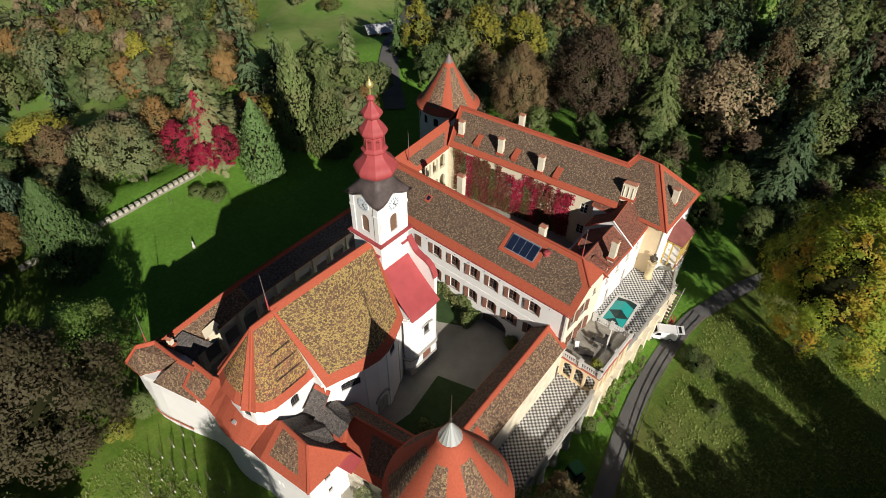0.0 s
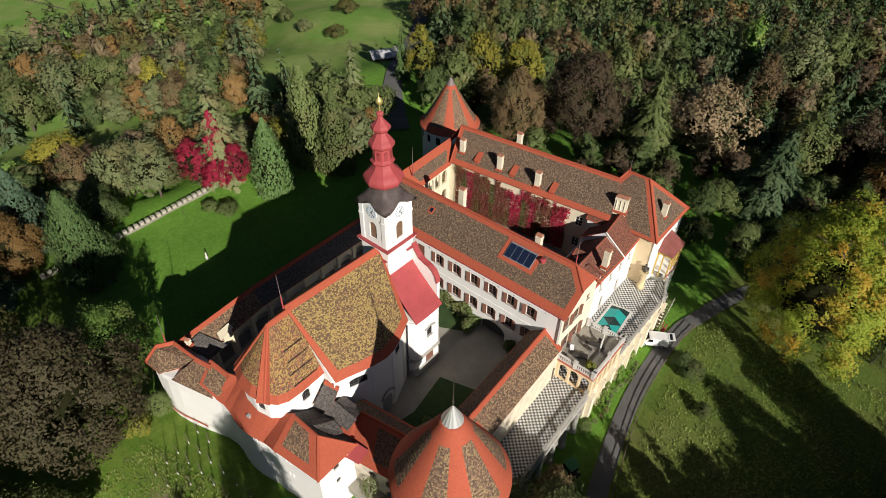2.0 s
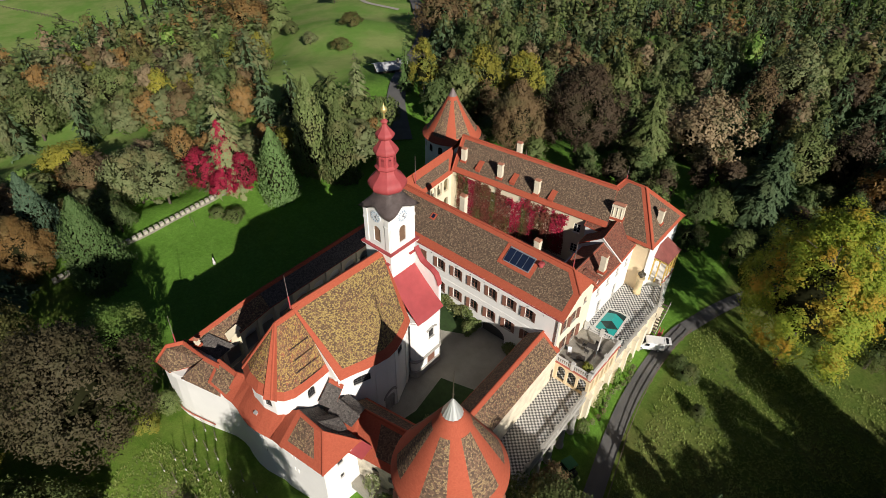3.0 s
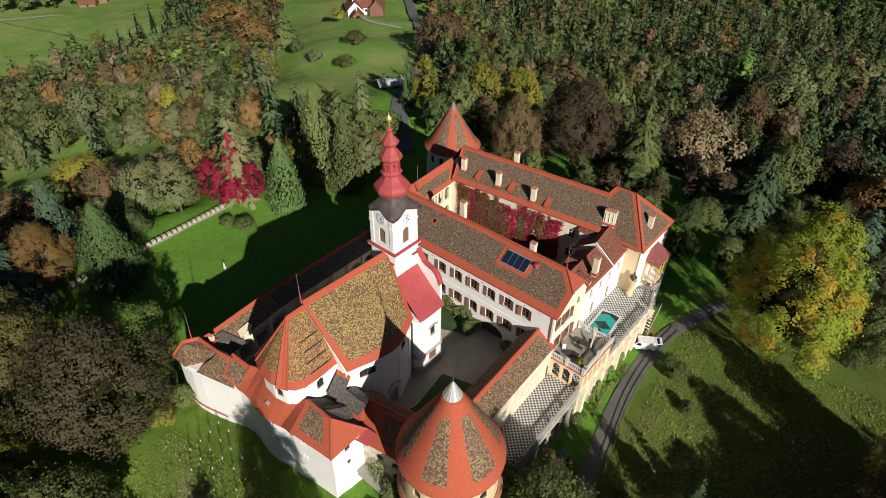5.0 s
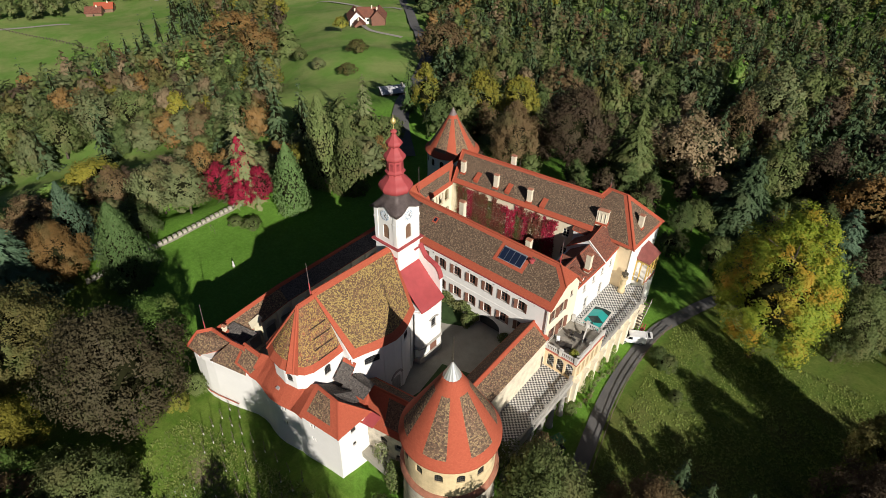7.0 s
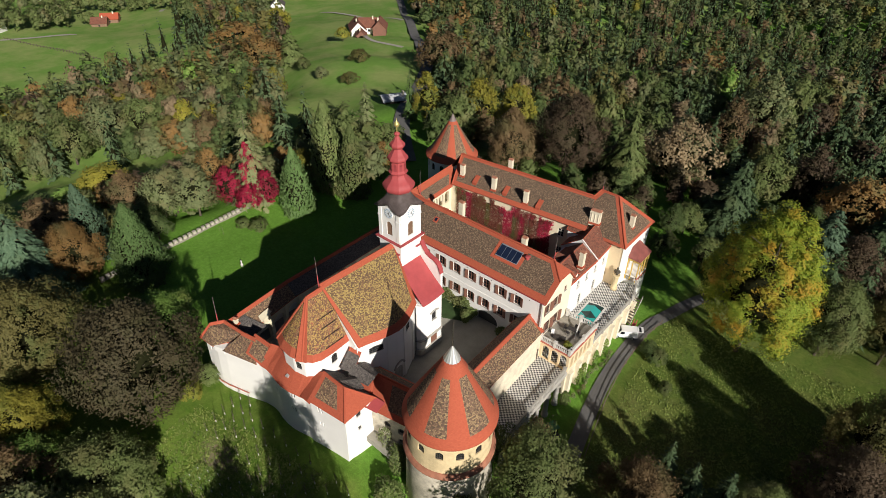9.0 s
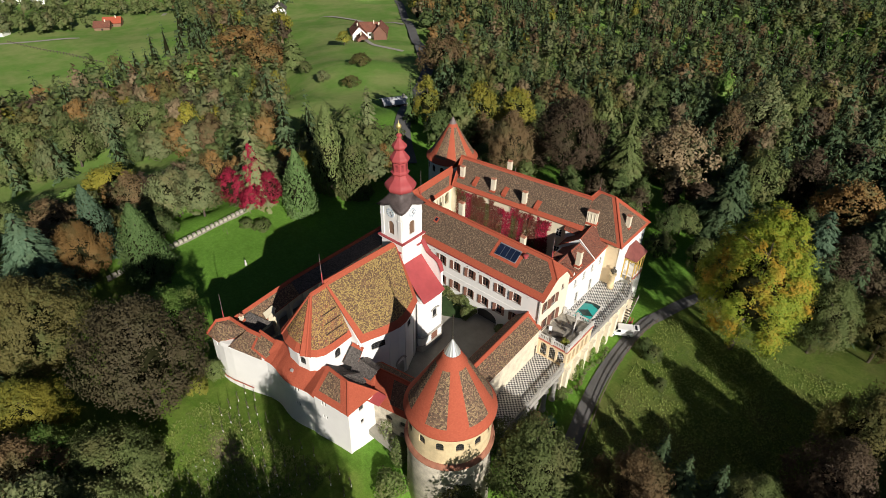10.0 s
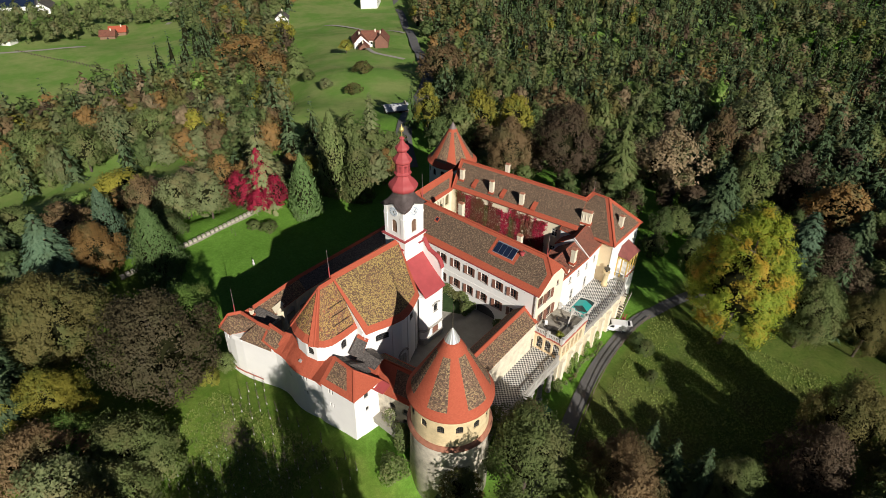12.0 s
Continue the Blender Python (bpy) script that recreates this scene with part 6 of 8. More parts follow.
chimney(-28.7, -31.3, 7.1, 0.7, 0.5, 0.45, 20, "small white round-headed chimney")

# link between annex and round tower
south_link = thing("castle_wing", "low link wing with red and brown tiled roof", "castle wing")
lk = Path([(-4.2, -27.6), (3.4, -26.3)])
lkh = [(2.6, 2.6, 1.1, 1.3, True), (5.0, 2.6, 1.3, 1.3, True), (5.0, 0.4, 1.3, 1.4, True)]
bm = B()
add_wall(bm, lk, -7, 5.0, lkh)
part("wall", bm, M_OLD, south_link)
bm = B()
add_prism(bm, [(-8.5, -26.8), (-4.2, -27.2), (3.5, -25.9), (3.5, -21.5), (-8.5, -23)], -6, 4.95)
part("core", bm, M_LEAD, south_link)
bm = B()
add_prism(bm, [(-8.0, -22.6), (1.2, -21.1), (1.2, -21.5), (-8.0, -23.0)], -1, 4.95)
part("court_wall", bm, M_WHITE, south_link)
slope(south_link, [(-3.8, -28.2, 5.2), (3.6, -26.8, 5.2), (3.6, -22.4, 6.7), (-6.5, -24.2, 6.7)], [0.8, 2.2, 0.55, 2.6])
slope(south_link, [(-6.5, -24.2, 6.7), (-3.8, -28.2, 5.2), (-3.9, -29.0, 6.2), (-7.2, -26.4, 6.9)], None, [M_RED, M_RED])
slope(south_link, [(3.6, -20.2, 5.2), (-8.0, -22.1, 5.2), (-8.0, -24.6, 6.7), (3.6, -22.4, 6.7)], [0.5, 0, 0.5, 0])
ridge_tiles(south_link, (-8.0, -24.5, 6.72), (3.2, -22.5, 6.72), M_RED, 0.13)
bm = B()
add_roof(bm, [(-4.2, -28.6, 5.45), (-2.4, -28.2, 5.35), (-2.4, -26.6, 6.0), (-4.2, -26.9, 6.2)], None, 0.08)
part("metal_patch", bm, M_REDMETAL, south_link)

# courts
court = thing("court", "shaded gravel courtyards with grass beds", "courtyard", kind="structure")
bm = B()
add_box(bm, -30, 1.2, -29, 0.1, -1, 0)
add_box(bm, -31, 0, 8.1, 21.5, -1, 0.004)
part("floor", bm, M_COURT, court)
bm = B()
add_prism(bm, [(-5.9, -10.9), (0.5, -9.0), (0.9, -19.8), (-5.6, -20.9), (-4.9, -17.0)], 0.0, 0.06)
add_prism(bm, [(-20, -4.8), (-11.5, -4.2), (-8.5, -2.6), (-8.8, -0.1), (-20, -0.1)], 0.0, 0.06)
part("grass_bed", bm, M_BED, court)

# chimneys, rods and roof gear
for x, y, h in ((3.6, -4.83, 2.1), (11.15, -5.34, 2.3), (18.3, -5.73, 2.3)):
    chimney(*nw(x, y), 9.0 + (y + 6.9) * 4.2 / 5.4, h, 0.85, 0.7, NA)
chimney(*nw(12.1, -0.9), 12.6, 2.2, 0.8, 0.7, NA)
chimney(-0.7, 24.6, 10.0, 2.2, 1.9, 0.9, 10, "broad white chimney with round flues", True)
chimney(3.0, 13.9, 8.2, 2.6, 0.8, 0.8, 0, "tall white chimney on the terrace slope")
chimney(4.7, 28.2, 9.6, 2.2, 0.8, 0.7, 0, "grey pavilion chimney with pierced head")
chimney(-3.5, 5.9, 12.9, 1.9, 0.8, 0.7, 0)
chimney(-17.5, 7.4, 11.1, 3.8, 0.9, 0.75, 0)
rod(-30.4, -33.2, 7.6, 4.2, (-0.5, 0.4))
rod(-15.1, -25.5, 18.2, 4.6)
rod(2.5, 5.0, 14.0, 4.5)
rod(-30.1, 10.5, 10.4, 5.0)
rod(-2.4, 29.4, 13.7, 2.6)
rod(*nw(13.7, -1.5), 13.1, 1.5)

panel = thing("solar_panel", "four dark solar panels in an aluminium frame", "solar panel")
sn = Vector((0, -sl, 1)).normalized()


def on_south(x, y, lift=0.0):
    return Vector((x, y, zb + (y + 0.6) * sl)) + sn * lift


bm = B()
add_roof(bm, [on_south(-7.1, 1.8, 0.06), on_south(-1.7, 1.8, 0.06), on_south(-1.7, 4.35, 0.06), on_south(-7.1, 4.35, 0.06)], None, 0.08)
part("surround", bm, M_RED, panel)
bm = B()
add_roof(bm, [on_south(-6.4, 2.24, 0.16), on_south(-2.3, 2.24, 0.16), on_south(-2.3, 4.1, 0.16), on_south(-6.4, 4.1, 0.16)], None, 0.1)
part("frame", bm, M_ALU, panel)
for k in range(4):
    bm = B()
    xa = -6.32 + 1.0 * k
    add_roof(bm, [on_south(xa, 2.33, 0.19), on_south(xa + 0.92, 2.33, 0.19), on_south(xa + 0.92, 3.92, 0.19), on_south(xa, 3.92, 0.19)], None, 0.025)
    part("collector", bm, M_SOLAR, panel)
vent = thing("roof_vent", "round red metal roof vent", "vent")
bm = B()
p = on_south(-1.3, 3.56)
add_tube(bm, p, p + Vector((0, 0, 0.5)), 0.3, 0.3, 12)
part("pipe", bm, M_REDMETAL, vent)
bm = B()
add_tube(bm, p + Vector((0, 0, 0.55)), p + Vector((0, 0, 0.7)), 0.5, 0.25, 12)
part("hood", bm, M_REDMETAL, vent)
hatch = thing("roof_window", "small glazed roof hatch in red frame", "roof window")
bm = B()
add_roof(bm, [on_south(-20.0, 2.6, 0.08), on_south(-19.1, 2.6, 0.08), on_south(-19.1, 3.45, 0.08), on_south(-20.0, 3.45, 0.08)], None, 0.12)
part("frame", bm, M_RED, hatch)
bm = B()
add_roof(bm, [on_south(-19.8, 2.8, 0.1), on_south(-19.3, 2.8, 0.1), on_south(-19.3, 3.3, 0.1), on_south(-19.8, 3.3, 0.1)], None, 0.03)
part("pane", bm, M_SOLAR, hatch)

# ---------------------------------------------------------------- on the terraces
pool = thing("pool", "small terrace pool under a teal and dark folded cover", "pool")
PX = [(4.75, 11.5), (7.75, 11.4), (7.3, 17.1), (4.55, 16.75)]
bm = B()
rim = [(4.4, 11.1), (8.05, 11.0), (7.6, 17.5), (4.2, 17.1)]
for i in range(4):
    j = (i + 1) % 4
    add_prism(bm, [rim[i], rim[j], PX[j], PX[i]], TER, TER + 0.16)
part("rim", bm, M_WHITETILE, pool)


def quad_at(u, v):
    a, b, c, d = (Vector((*p, 0)) for p in PX)
    return a.lerp(b, u).lerp(d.lerp(c, u), v)


cover = [([(0, 0), (1, 0), (0.5, 0.22)], 1), ([(0, 0), (0.5, 0.22), (0, 0.42)], 0), ([(1, 0), (1, 0.42), (0.5, 0.22)], 0), ([(0, 0.42), (0.5, 0.22), (1, 0.42), (0.5, 0.58)], 1), ([(0, 0.42), (0.5, 0.58), (0.45, 0.9), (0, 0.85)], 0),
         ([(1, 0.42), (1, 0.8), (0.45, 0.9), (0.5, 0.58)], 0), ([(0, 0.85), (0.45, 0.9), (0.6, 1), (0, 1)], 1), ([(0.45, 0.9), (1, 0.8), (1, 1), (0.6, 1)], 1)]
for pts, dark in cover:
    bm = B()
    mid = Vector((0, 0, 0))
    for p in pts:
        mid += quad_at(*p) / len(pts)
    lo = [quad_at(*p) for p in pts]
    vs = [bm.verts.new((p.x, p.y, TER + 0.1 + (0.0 if abs(q[0] - 0.5) > 0.2 else 0.22))) for p, q in zip(lo, pts)]
    c = bm.verts.new((mid.x, mid.y, TER + 0.24))
    for i in range(len(vs)):
        bm.faces.new((vs[i], vs[(i + 1) % len(vs)], c))
    bmesh.ops.recalc_face_normals(bm, faces=bm.faces)
    bmesh.ops.solidify(bm, geom=list(bm.faces), thickness=0.02)
    part("cover_panel", bm, M_TEALDARK if dark else M_TEAL, pool)


def deck_table(x, y, z):
    t = thing("table", "dark garden table on the roof deck", "table", at=(x, y, z))
    bm = B()
    add_rbox(bm, (x, y, z + 0.7), (1.5, 0.9, 0.05), 10)
    part("tabletop", bm, M_LEAD, t)
    for sx in (-0.6, 0.6):
        for sy in (-0.35, 0.35):
            bm = B()
            add_rbox(bm, (x + sx, y + sy, z), (0.06, 0.06, 0.7), 10)
            part("leg", bm, M_LEAD, t)


def deck_chair(x, y, z, ang, mat, label):
    t = thing("garden_chair", label, "chair", "chairs on the roof deck", at=(x, y, z))
    m = Matrix.Translation((x, y, z)) @ Matrix.Rotation(radians(ang), 4, "Z")
    for name, bx in (("seat", (-0.25, 0.25, -0.25, 0.25, 0.4, 0.45)), ("backrest", (-0.25, 0.25, 0.2, 0.25, 0.45, 0.95))):
        bm = B()
        add_box(bm, *bx)
        bmesh.ops.transform(bm, matrix=m, verts=bm.verts)
        part(name, bm, mat, t)
    for sx in (-0.22, 0.22):
        for sy in (-0.22, 0.22):
            bm = B()
            add_box(bm, sx - 0.02, sx + 0.02, sy - 0.02, sy + 0.02, 0, 0.4)
            bmesh.ops.transform(bm, matrix=m, verts=bm.verts)
            part("leg", bm, mat, t)


DK_Z = 2.55
deck_table(7.6, 4.6, DK_Z)
for x, y, a in ((6.6, 4.4, 90), (8.6, 4.9, -90), (7.4, 3.7, 180), (7.8, 5.5, 0)):
    deck_chair(x, y, DK_Z, a, M_LEAD, "dark garden chair at the deck table")
deck_chair(5.6, 2.2, DK_Z, 30, M_VAN, "white garden chair on the roof deck")
lounger = thing("sun_lounger", "grey covered lounger on the roof deck", "lounger")
bm = B()
add_rbox(bm, (7.0, 2.0, DK_Z + 0.25), (1.9, 0.8, 0.18), 20)
part("mattress", bm, M_LEAD, lounger)
bm = B()
for sx in (-0.8, 0.8):
    add_rbox(bm, (7.0 + sx * 0.94, 2.0 + sx * 0.34, DK_Z), (0.08, 0.7, 0.25), 20)
part("legs", bm, M_WOOD, lounger)
parasol = thing("parasol", "folded pale parasol leaning over the deck", "parasol")
bm = B()
add_tube(bm, (8.7, 3.6, DK_Z), (7.9, 6.6, DK_Z + 1.6), 0.04, 0.05, 6)
part("pole", bm, M_ALU, parasol)
bm = B()
add_tube(bm, (8.4, 4.6, DK_Z + 0.5), (7.9, 6.6, DK_Z + 1.6), 0.16, 0.05, 8)
part("canopy", bm, M_WHITETILE, parasol)


def leafy(name, label, cat, c, r, h, n, leaf, mat, seed, parent_pot=None, kind=""):
    """A shrub: a cloud of leaves on short stems."""
    rnd = random.Random(seed)
    top = thing(name, label, cat, kind=kind, at=c)
    bm = B()
    for _ in range(n):
        a, t = rnd.uniform(0, 6.283), rnd.random()
        rr = r * math.sqrt(max(0.0, 1 - (2 * t - 0.8) ** 2 / 1.5)) * rnd.uniform(0.55, 1.1) * (0.85 + 0.2 * math.sin(3 * a + seed))
        p = Vector((c[0] + rr * math.cos(a), c[1] + rr * math.sin(a), c[2] + 0.08 + h * t))
        leaf_quad(bm, p, leaf, rnd, Vector((math.cos(a) * rr / r, math.sin(a) * rr / r, t)))
    part("leaves", bm, mat, top)
    bm = B()
    for _ in range(5):
        a = rnd.uniform(0, 6.283)
        add_tube(bm, (c[0], c[1], c[2] - 0.1), (c[0] + 0.6 * r * math.cos(a), c[1] + 0.6 * r * math.sin(a), c[2] + 0.7 * h), 0.05, 0.015, 5)
    part("stems", bm, M_BARK, top)
    return top


# white van by the drive
def van(x, y, z, ang):
    top = thing("van", "white delivery van with raised tailgate beside the drive", "van", at=(x, y, z))
    m = Matrix.Translation((x, y, z)) @ Matrix.Rotation(radians(ang), 4, "Z")
    bm = B()
    prof = [(-2.1, 0.45), (-2.18, 0.7), (-2.12, 1.0), (-1.25, 1.22), (-0.75, 1.7), (-0.5, 1.78), (1.95, 1.78), (2.1, 1.66), (2.12, 0.5), (2.0, 0.38), (-1.9, 0.38)]
    rows = []
    for yy, k in ((-0.86, 0.95), (-0.9, 1.0), (0.9, 1.0), (0.86, 0.95)):
        rows.append([bm.verts.new((px, yy * (0.9 if pz > 1.5 else 1.0), pz if k == 1 else pz * 0.99 + 0.008)) for px, pz in prof])
    for a, b in zip(rows, rows[1:]):
        for i in range(len(prof)):
            j = (i + 1) % len(prof)
            bm.faces.new((a[i], a[j], b[j], b[i]))
    bm.faces.new(rows[0][::-1])
    bm.faces.new(rows[-1])
    bmesh.ops.recalc_face_normals(bm, faces=bm.faces)
    bmesh.ops.bevel(bm, geom=[e for e in bm.edges if e.calc_face_angle(0) > 0.5], offset=0.05, segments=2, affect="EDGES")
    bmesh.ops.transform(bm, matrix=m, verts=bm.verts)
    part("body", bm, M_VAN, top)

    def glass(pts, name):
        g = B()
        vs = [g.verts.new(p) for p in pts]
        g.faces.new(vs)
        bmesh.ops.solidify(g, geom=list(g.faces), thickness=0.02)
        bmesh.ops.transform(g, matrix=m, verts=g.verts)
        part(name, g, M_GLASSDARK, top)

    glass([(-1.26, -0.72, 1.245), (-1.26, 0.72, 1.245), (-0.78, 0.66, 1.79), (-0.78, -0.66, 1.79)], "windscreen")
    for s in (-1, 1):
        glass([(-1.0, s * 0.915, 1.15), (-0.2, s * 0.915, 1.15), (-0.2, s * 0.86, 1.6), (-0.72, s * 0.86, 1.6)], "side_window")
    for sx in (-1.35, 1.3):
        for s in (-1, 1):
            w = B()
            add_tube(w, (sx, s * 0.72, 0.31), (sx, s * 0.93, 0.31), 0.31, 0.31, 16)
            bmesh.ops.transform(w, matrix=m, verts=w.verts)
            wh = part("wheel", w, M_RUBBER, top)
            w = B()
            add_tube(w, (sx, s * 0.931, 0.31), (sx, s * 0.945, 0.31), 0.19, 0.17, 12)
            bmesh.ops.transform(w, matrix=m, verts=w.verts)
            part("rim", w, M_ALU, wh)
    lift = m @ Matrix.Translation((2.06, 0, 1.76)) @ Matrix.Rotation(radians(-6), 4, "Y")
    d = B()
    for bx in ((0, 0.2, -0.8, 0.8), (0.62, 0.98, -0.76, 0.76), (0.2, 0.62, -0.78, -0.66), (0.2, 0.62, 0.66, 0.78)):
        add_box(d, *bx, -0.03, 0.03)
    bmesh.ops.transform(d, matrix=lift, verts=d.verts)
    gate = part("tailgate", d, M_VAN, top, "white tailgate swung up")
    d = B()
    add_box(d, 0.2, 0.62, -0.66, 0.66, -0.012, 0.012)
    bmesh.ops.transform(d, matrix=lift, verts=d.verts)
    part("tailgate_glass", d, M_GLASSDARK, gate)
    d = B()
    add_box(d, 2.1, 2.135, -0.74, 0.74, 0.5, 1.62)
    bmesh.ops.transform(d, matrix=m, verts=d.verts)
    part("load_opening", d, M_RUBBER, top)
    for s in (-1, 1):
        d = B()
        add_box(d, -2.19, -2.05, s * 0.62 - 0.16, s * 0.62 + 0.16, 0.78, 0.95)
        bmesh.ops.transform(d, matrix=m, verts=d.verts)
        part("headlight", d, M_ALU, top)


van(11.3, 18.9, ground_z(11.3, 18.9) + 0.02, 31)


def tractor(x, y, z, ang):
    top = thing("tractor", "green tractor parked in the shade below the terrace", "tractor", at=(x, y, z))
    m = Matrix.Translation((x, y, z)) @ Matrix.Rotation(radians(ang), 4, "Z")
    for name, bx, mat in (("bonnet", (-1.9, 0.2, -0.4, 0.4, 0.7, 1.4), M_GREENPAINT), ("chassis", (-1.6, 1.3, -0.3, 0.3, 0.45, 0.8), M_LEAD), ("cab", (0.2, 1.5, -0.65, 0.65, 0.9, 2.3), M_GLASSDARK), ("cab_roof", (0.05, 1.65, -0.8, 0.8, 2.3, 2.48), M_GREENPAINT)):
        bm = B()
        add_box(bm, *bx)
        bmesh.ops.bevel(bm, geom=list(bm.edges), offset=0.06, segments=2, affect="EDGES")
        bmesh.ops.transform(bm, matrix=m, verts=bm.verts)
        part(name, bm, mat, top)
    for px, r, w in ((-1.4, 0.45, 0.3), (0.9, 0.75, 0.42)):
        for s in (-1, 1):
            bm = B()
            add_tube(bm, (px, s * 0.62, r), (px, s * (0.62 + w), r), r, r, 18)
            bmesh.ops.transform(bm, matrix=m, verts=bm.verts)
            part("wheel", bm, M_RUBBER, top)


tractor(12.6, -8.6, ground_z(12.6, -8.6), 70)

# garden stair with timber railing by the van
stair = thing("stair", "timber stair with lattice rail below the terrace", "stair")
for k in range(12):
    bm = B()
    y = 24.0 - 0.32 * k
    add_box(bm, 10.05, 11.15, y - 0.16, y + 0.16, -1.45 - 0.4 * k, -1.38 - 0.4 * k)
    part("step", bm, M_WOOD, stair)
for xx in (10.05, 11.15):
    bm = B()
    add_tube(bm, (xx, 24.2, -0.4), (xx, 20.3, -5.3), 0.05, seg=5)
    part("handrail", bm, M_WOOD, stair)
    for k in range(14):
        bm = B()
        f = k / 13
        add_tube(bm, (xx, 24.2 - 3.9 * f, -1.45 - 4.9 * f), (xx, 24.2 - 3.9 * f, -0.4 - 4.9 * f), 0.03, seg=4)
        part("rail_post", bm, M_WHITETILE, stair)
slide = thing("garden_ladder", "red folded garden frame leaning beside the stair", "ladder")
for k in range(2):
    bm = B()
    add_tube(bm, (11.5 + 0.5 * k, 20.6, -6.2), (11.3 + 0.5 * k, 22.4, -4.6), 0.08, seg=6)
    part("leg", bm, M_REDMETAL, slide)
bm = B()
add_box(bm, 11.35, 11.95, 21.2, 22.2, -5.4, -5.3)
part("panel", bm, M_REDMETAL, slide)

# fence on the meadow side of the drive
FENCE = [(18.6, -8), (17.4, -3), (16.0, 3), (15.0, 9), (14.5, 15), (14.5, 21), (15.0, 26.5)]
fence = thing("fence", "weathered timber post-and-rail fence along the drive", "fence", at=(16, 3, -6.5))
fpath = Path(FENCE)
bm = B()
add_tube(bm, (0, 0, -0.3), (0, 0, 1.15), 0.07, 0.06, 6)
post_me = mesh_of(bm, "post", M_WOOD)
nf = int(fpath.length / 2.5)
for i in range(nf + 1):
    p, d = fpath.at(fpath.length * i / nf)
    put("post", post_me, fence, Matrix.Translation((p.x - 16, p.y - 3, ground_z(p.x, p.y) + 6.5)))
    if i < nf:
        q = fpath.at(fpath.length * (i + 1) / nf)[0]
        for h in (0.55, 1.02):
            bm = B()
            add_tube(bm, (p.x, p.y, ground_z(p.x, p.y) + h), (q.x, q.y, ground_z(q.x, q.y) + h), 0.055, seg=5)
            part("rail", bm, M_WOOD, fence)

# young vineyard below the apse
vrnd = random.Random(8)
bm = B()
add_tube(bm, (0, 0, -0.2), (0, 0, 2.3), 0.035, 0.025, 5)
for k in range(6):
    add_tube(bm, (0, 0, 1.0 + 0.2 * k), (0.3 * math.cos(2.4 * k), 0.3 * math.sin(2.4 * k), 1.35 + 0.2 * k), 0.014, 0.006, 3, cap=False)
stake_me = mesh_of(bm, "stake", M_WOOD)
bm = B()
add_tube(bm, (0, 0, 0), (0, 0, 0.42), 0.07, 0.07, 6)
sleeve_me = mesh_of(bm, "sleeve", M_WHITETILE)
bm = B()
for _ in range(14):
    p = Vector((vrnd.gauss(0, 0.08), vrnd.gauss(0, 0.08), vrnd.uniform(0.4, 1.35)))
    a = Vector((vrnd.gauss(0, 1), vrnd.gauss(0, 1), vrnd.gauss(0, 1))).normalized() * 0.07
    b = a.orthogonal().normalized() * 0.07
    bm.faces.new([bm.verts.new(p + a), bm.verts.new(p + b), bm.verts.new(p - a), bm.verts.new(p - b)])
shoot_me = mesh_of(bm, "leaves", L_GREEN)
for j in range(7):
    for i in range(11):
        x, y = -24.4 + 0.22 * j + 2.38 * i + vrnd.uniform(-0.15, 0.15), -35.5 - 1.6 * j + 0.16 * i + vrnd.uniform(-0.1, 0.1)
        if y > -34.9 - (1.1 if -20 < x < -9 else 0) or x > 0.5 or (j > 4 and x < -12.5) or vrnd.random() < 0.08:
            continue
        v = thing("sapling", "staked young fruit tree in a white sleeve", "sapling", "young fruit trees", at=(x, y, ground_z(x, y)))
        lean = Matrix.Rotation(vrnd.uniform(-0.07, 0.07), 4, "X") @ Matrix.Rotation(vrnd.uniform(0, 6.2), 4, "Z")
        put("stake", stake_me, v, lean)
        put("sleeve", sleeve_me, v)
        put("leaves", shoot_me, v, lean)
bm = B()
add_tube(bm, (0, 0, -0.2), (0, 0, 1.7), 0.04, 0.035, 5)
row_post = mesh_of(bm, "post", M_WOOD)
bm = B()
for _ in range(34):
    p = Vector((vrnd.gauss(0, 0.16), vrnd.gauss(0, 0.34), vrnd.uniform(0.15, 1.0)))
    leaf_quad(bm, p, 0.1, vrnd, Vector((0.3, -0.3, 0.8)))
bush_me = mesh_of(bm, "leaves", L_BRIGHT)
for r in range(8):
    xa, ya = -19.4 + 1.72 * r, -44.6 + 0.55 * r
    ln = 13.0 - 0.2 * r
    row = thing("vine_row", "row of young vines in white sleeves on a wire", "vines", "vine rows", at=(xa, ya, ground_z(xa, ya)))
    k = int(ln / 1.2)
    spots = [(xa - 0.3 * 1.2 * i, ya - 1.15 * i) for i in range(k + 1)]
    for i, (x, y) in enumerate(spots):
        at = Matrix.Translation((x - xa, y - ya, ground_z(x, y) - ground_z(xa, ya)))
        if i % 4 == 0:
            put("post", row_post, row, at)
        else:
            put("sleeve", sleeve_me, row, at)
            put("leaves", bush_me, row, at @ Matrix.Rotation(-0.29, 4, "Z"))
        if i < k:
            q = spots[i + 1]
            bm = B()
            add_tube(bm, (x, y, ground_z(x, y) + 0.75), (*q, ground_z(*q) + 0.75), 0.012, seg=3, cap=False)
            part("wire", bm, M_WOOD, row)
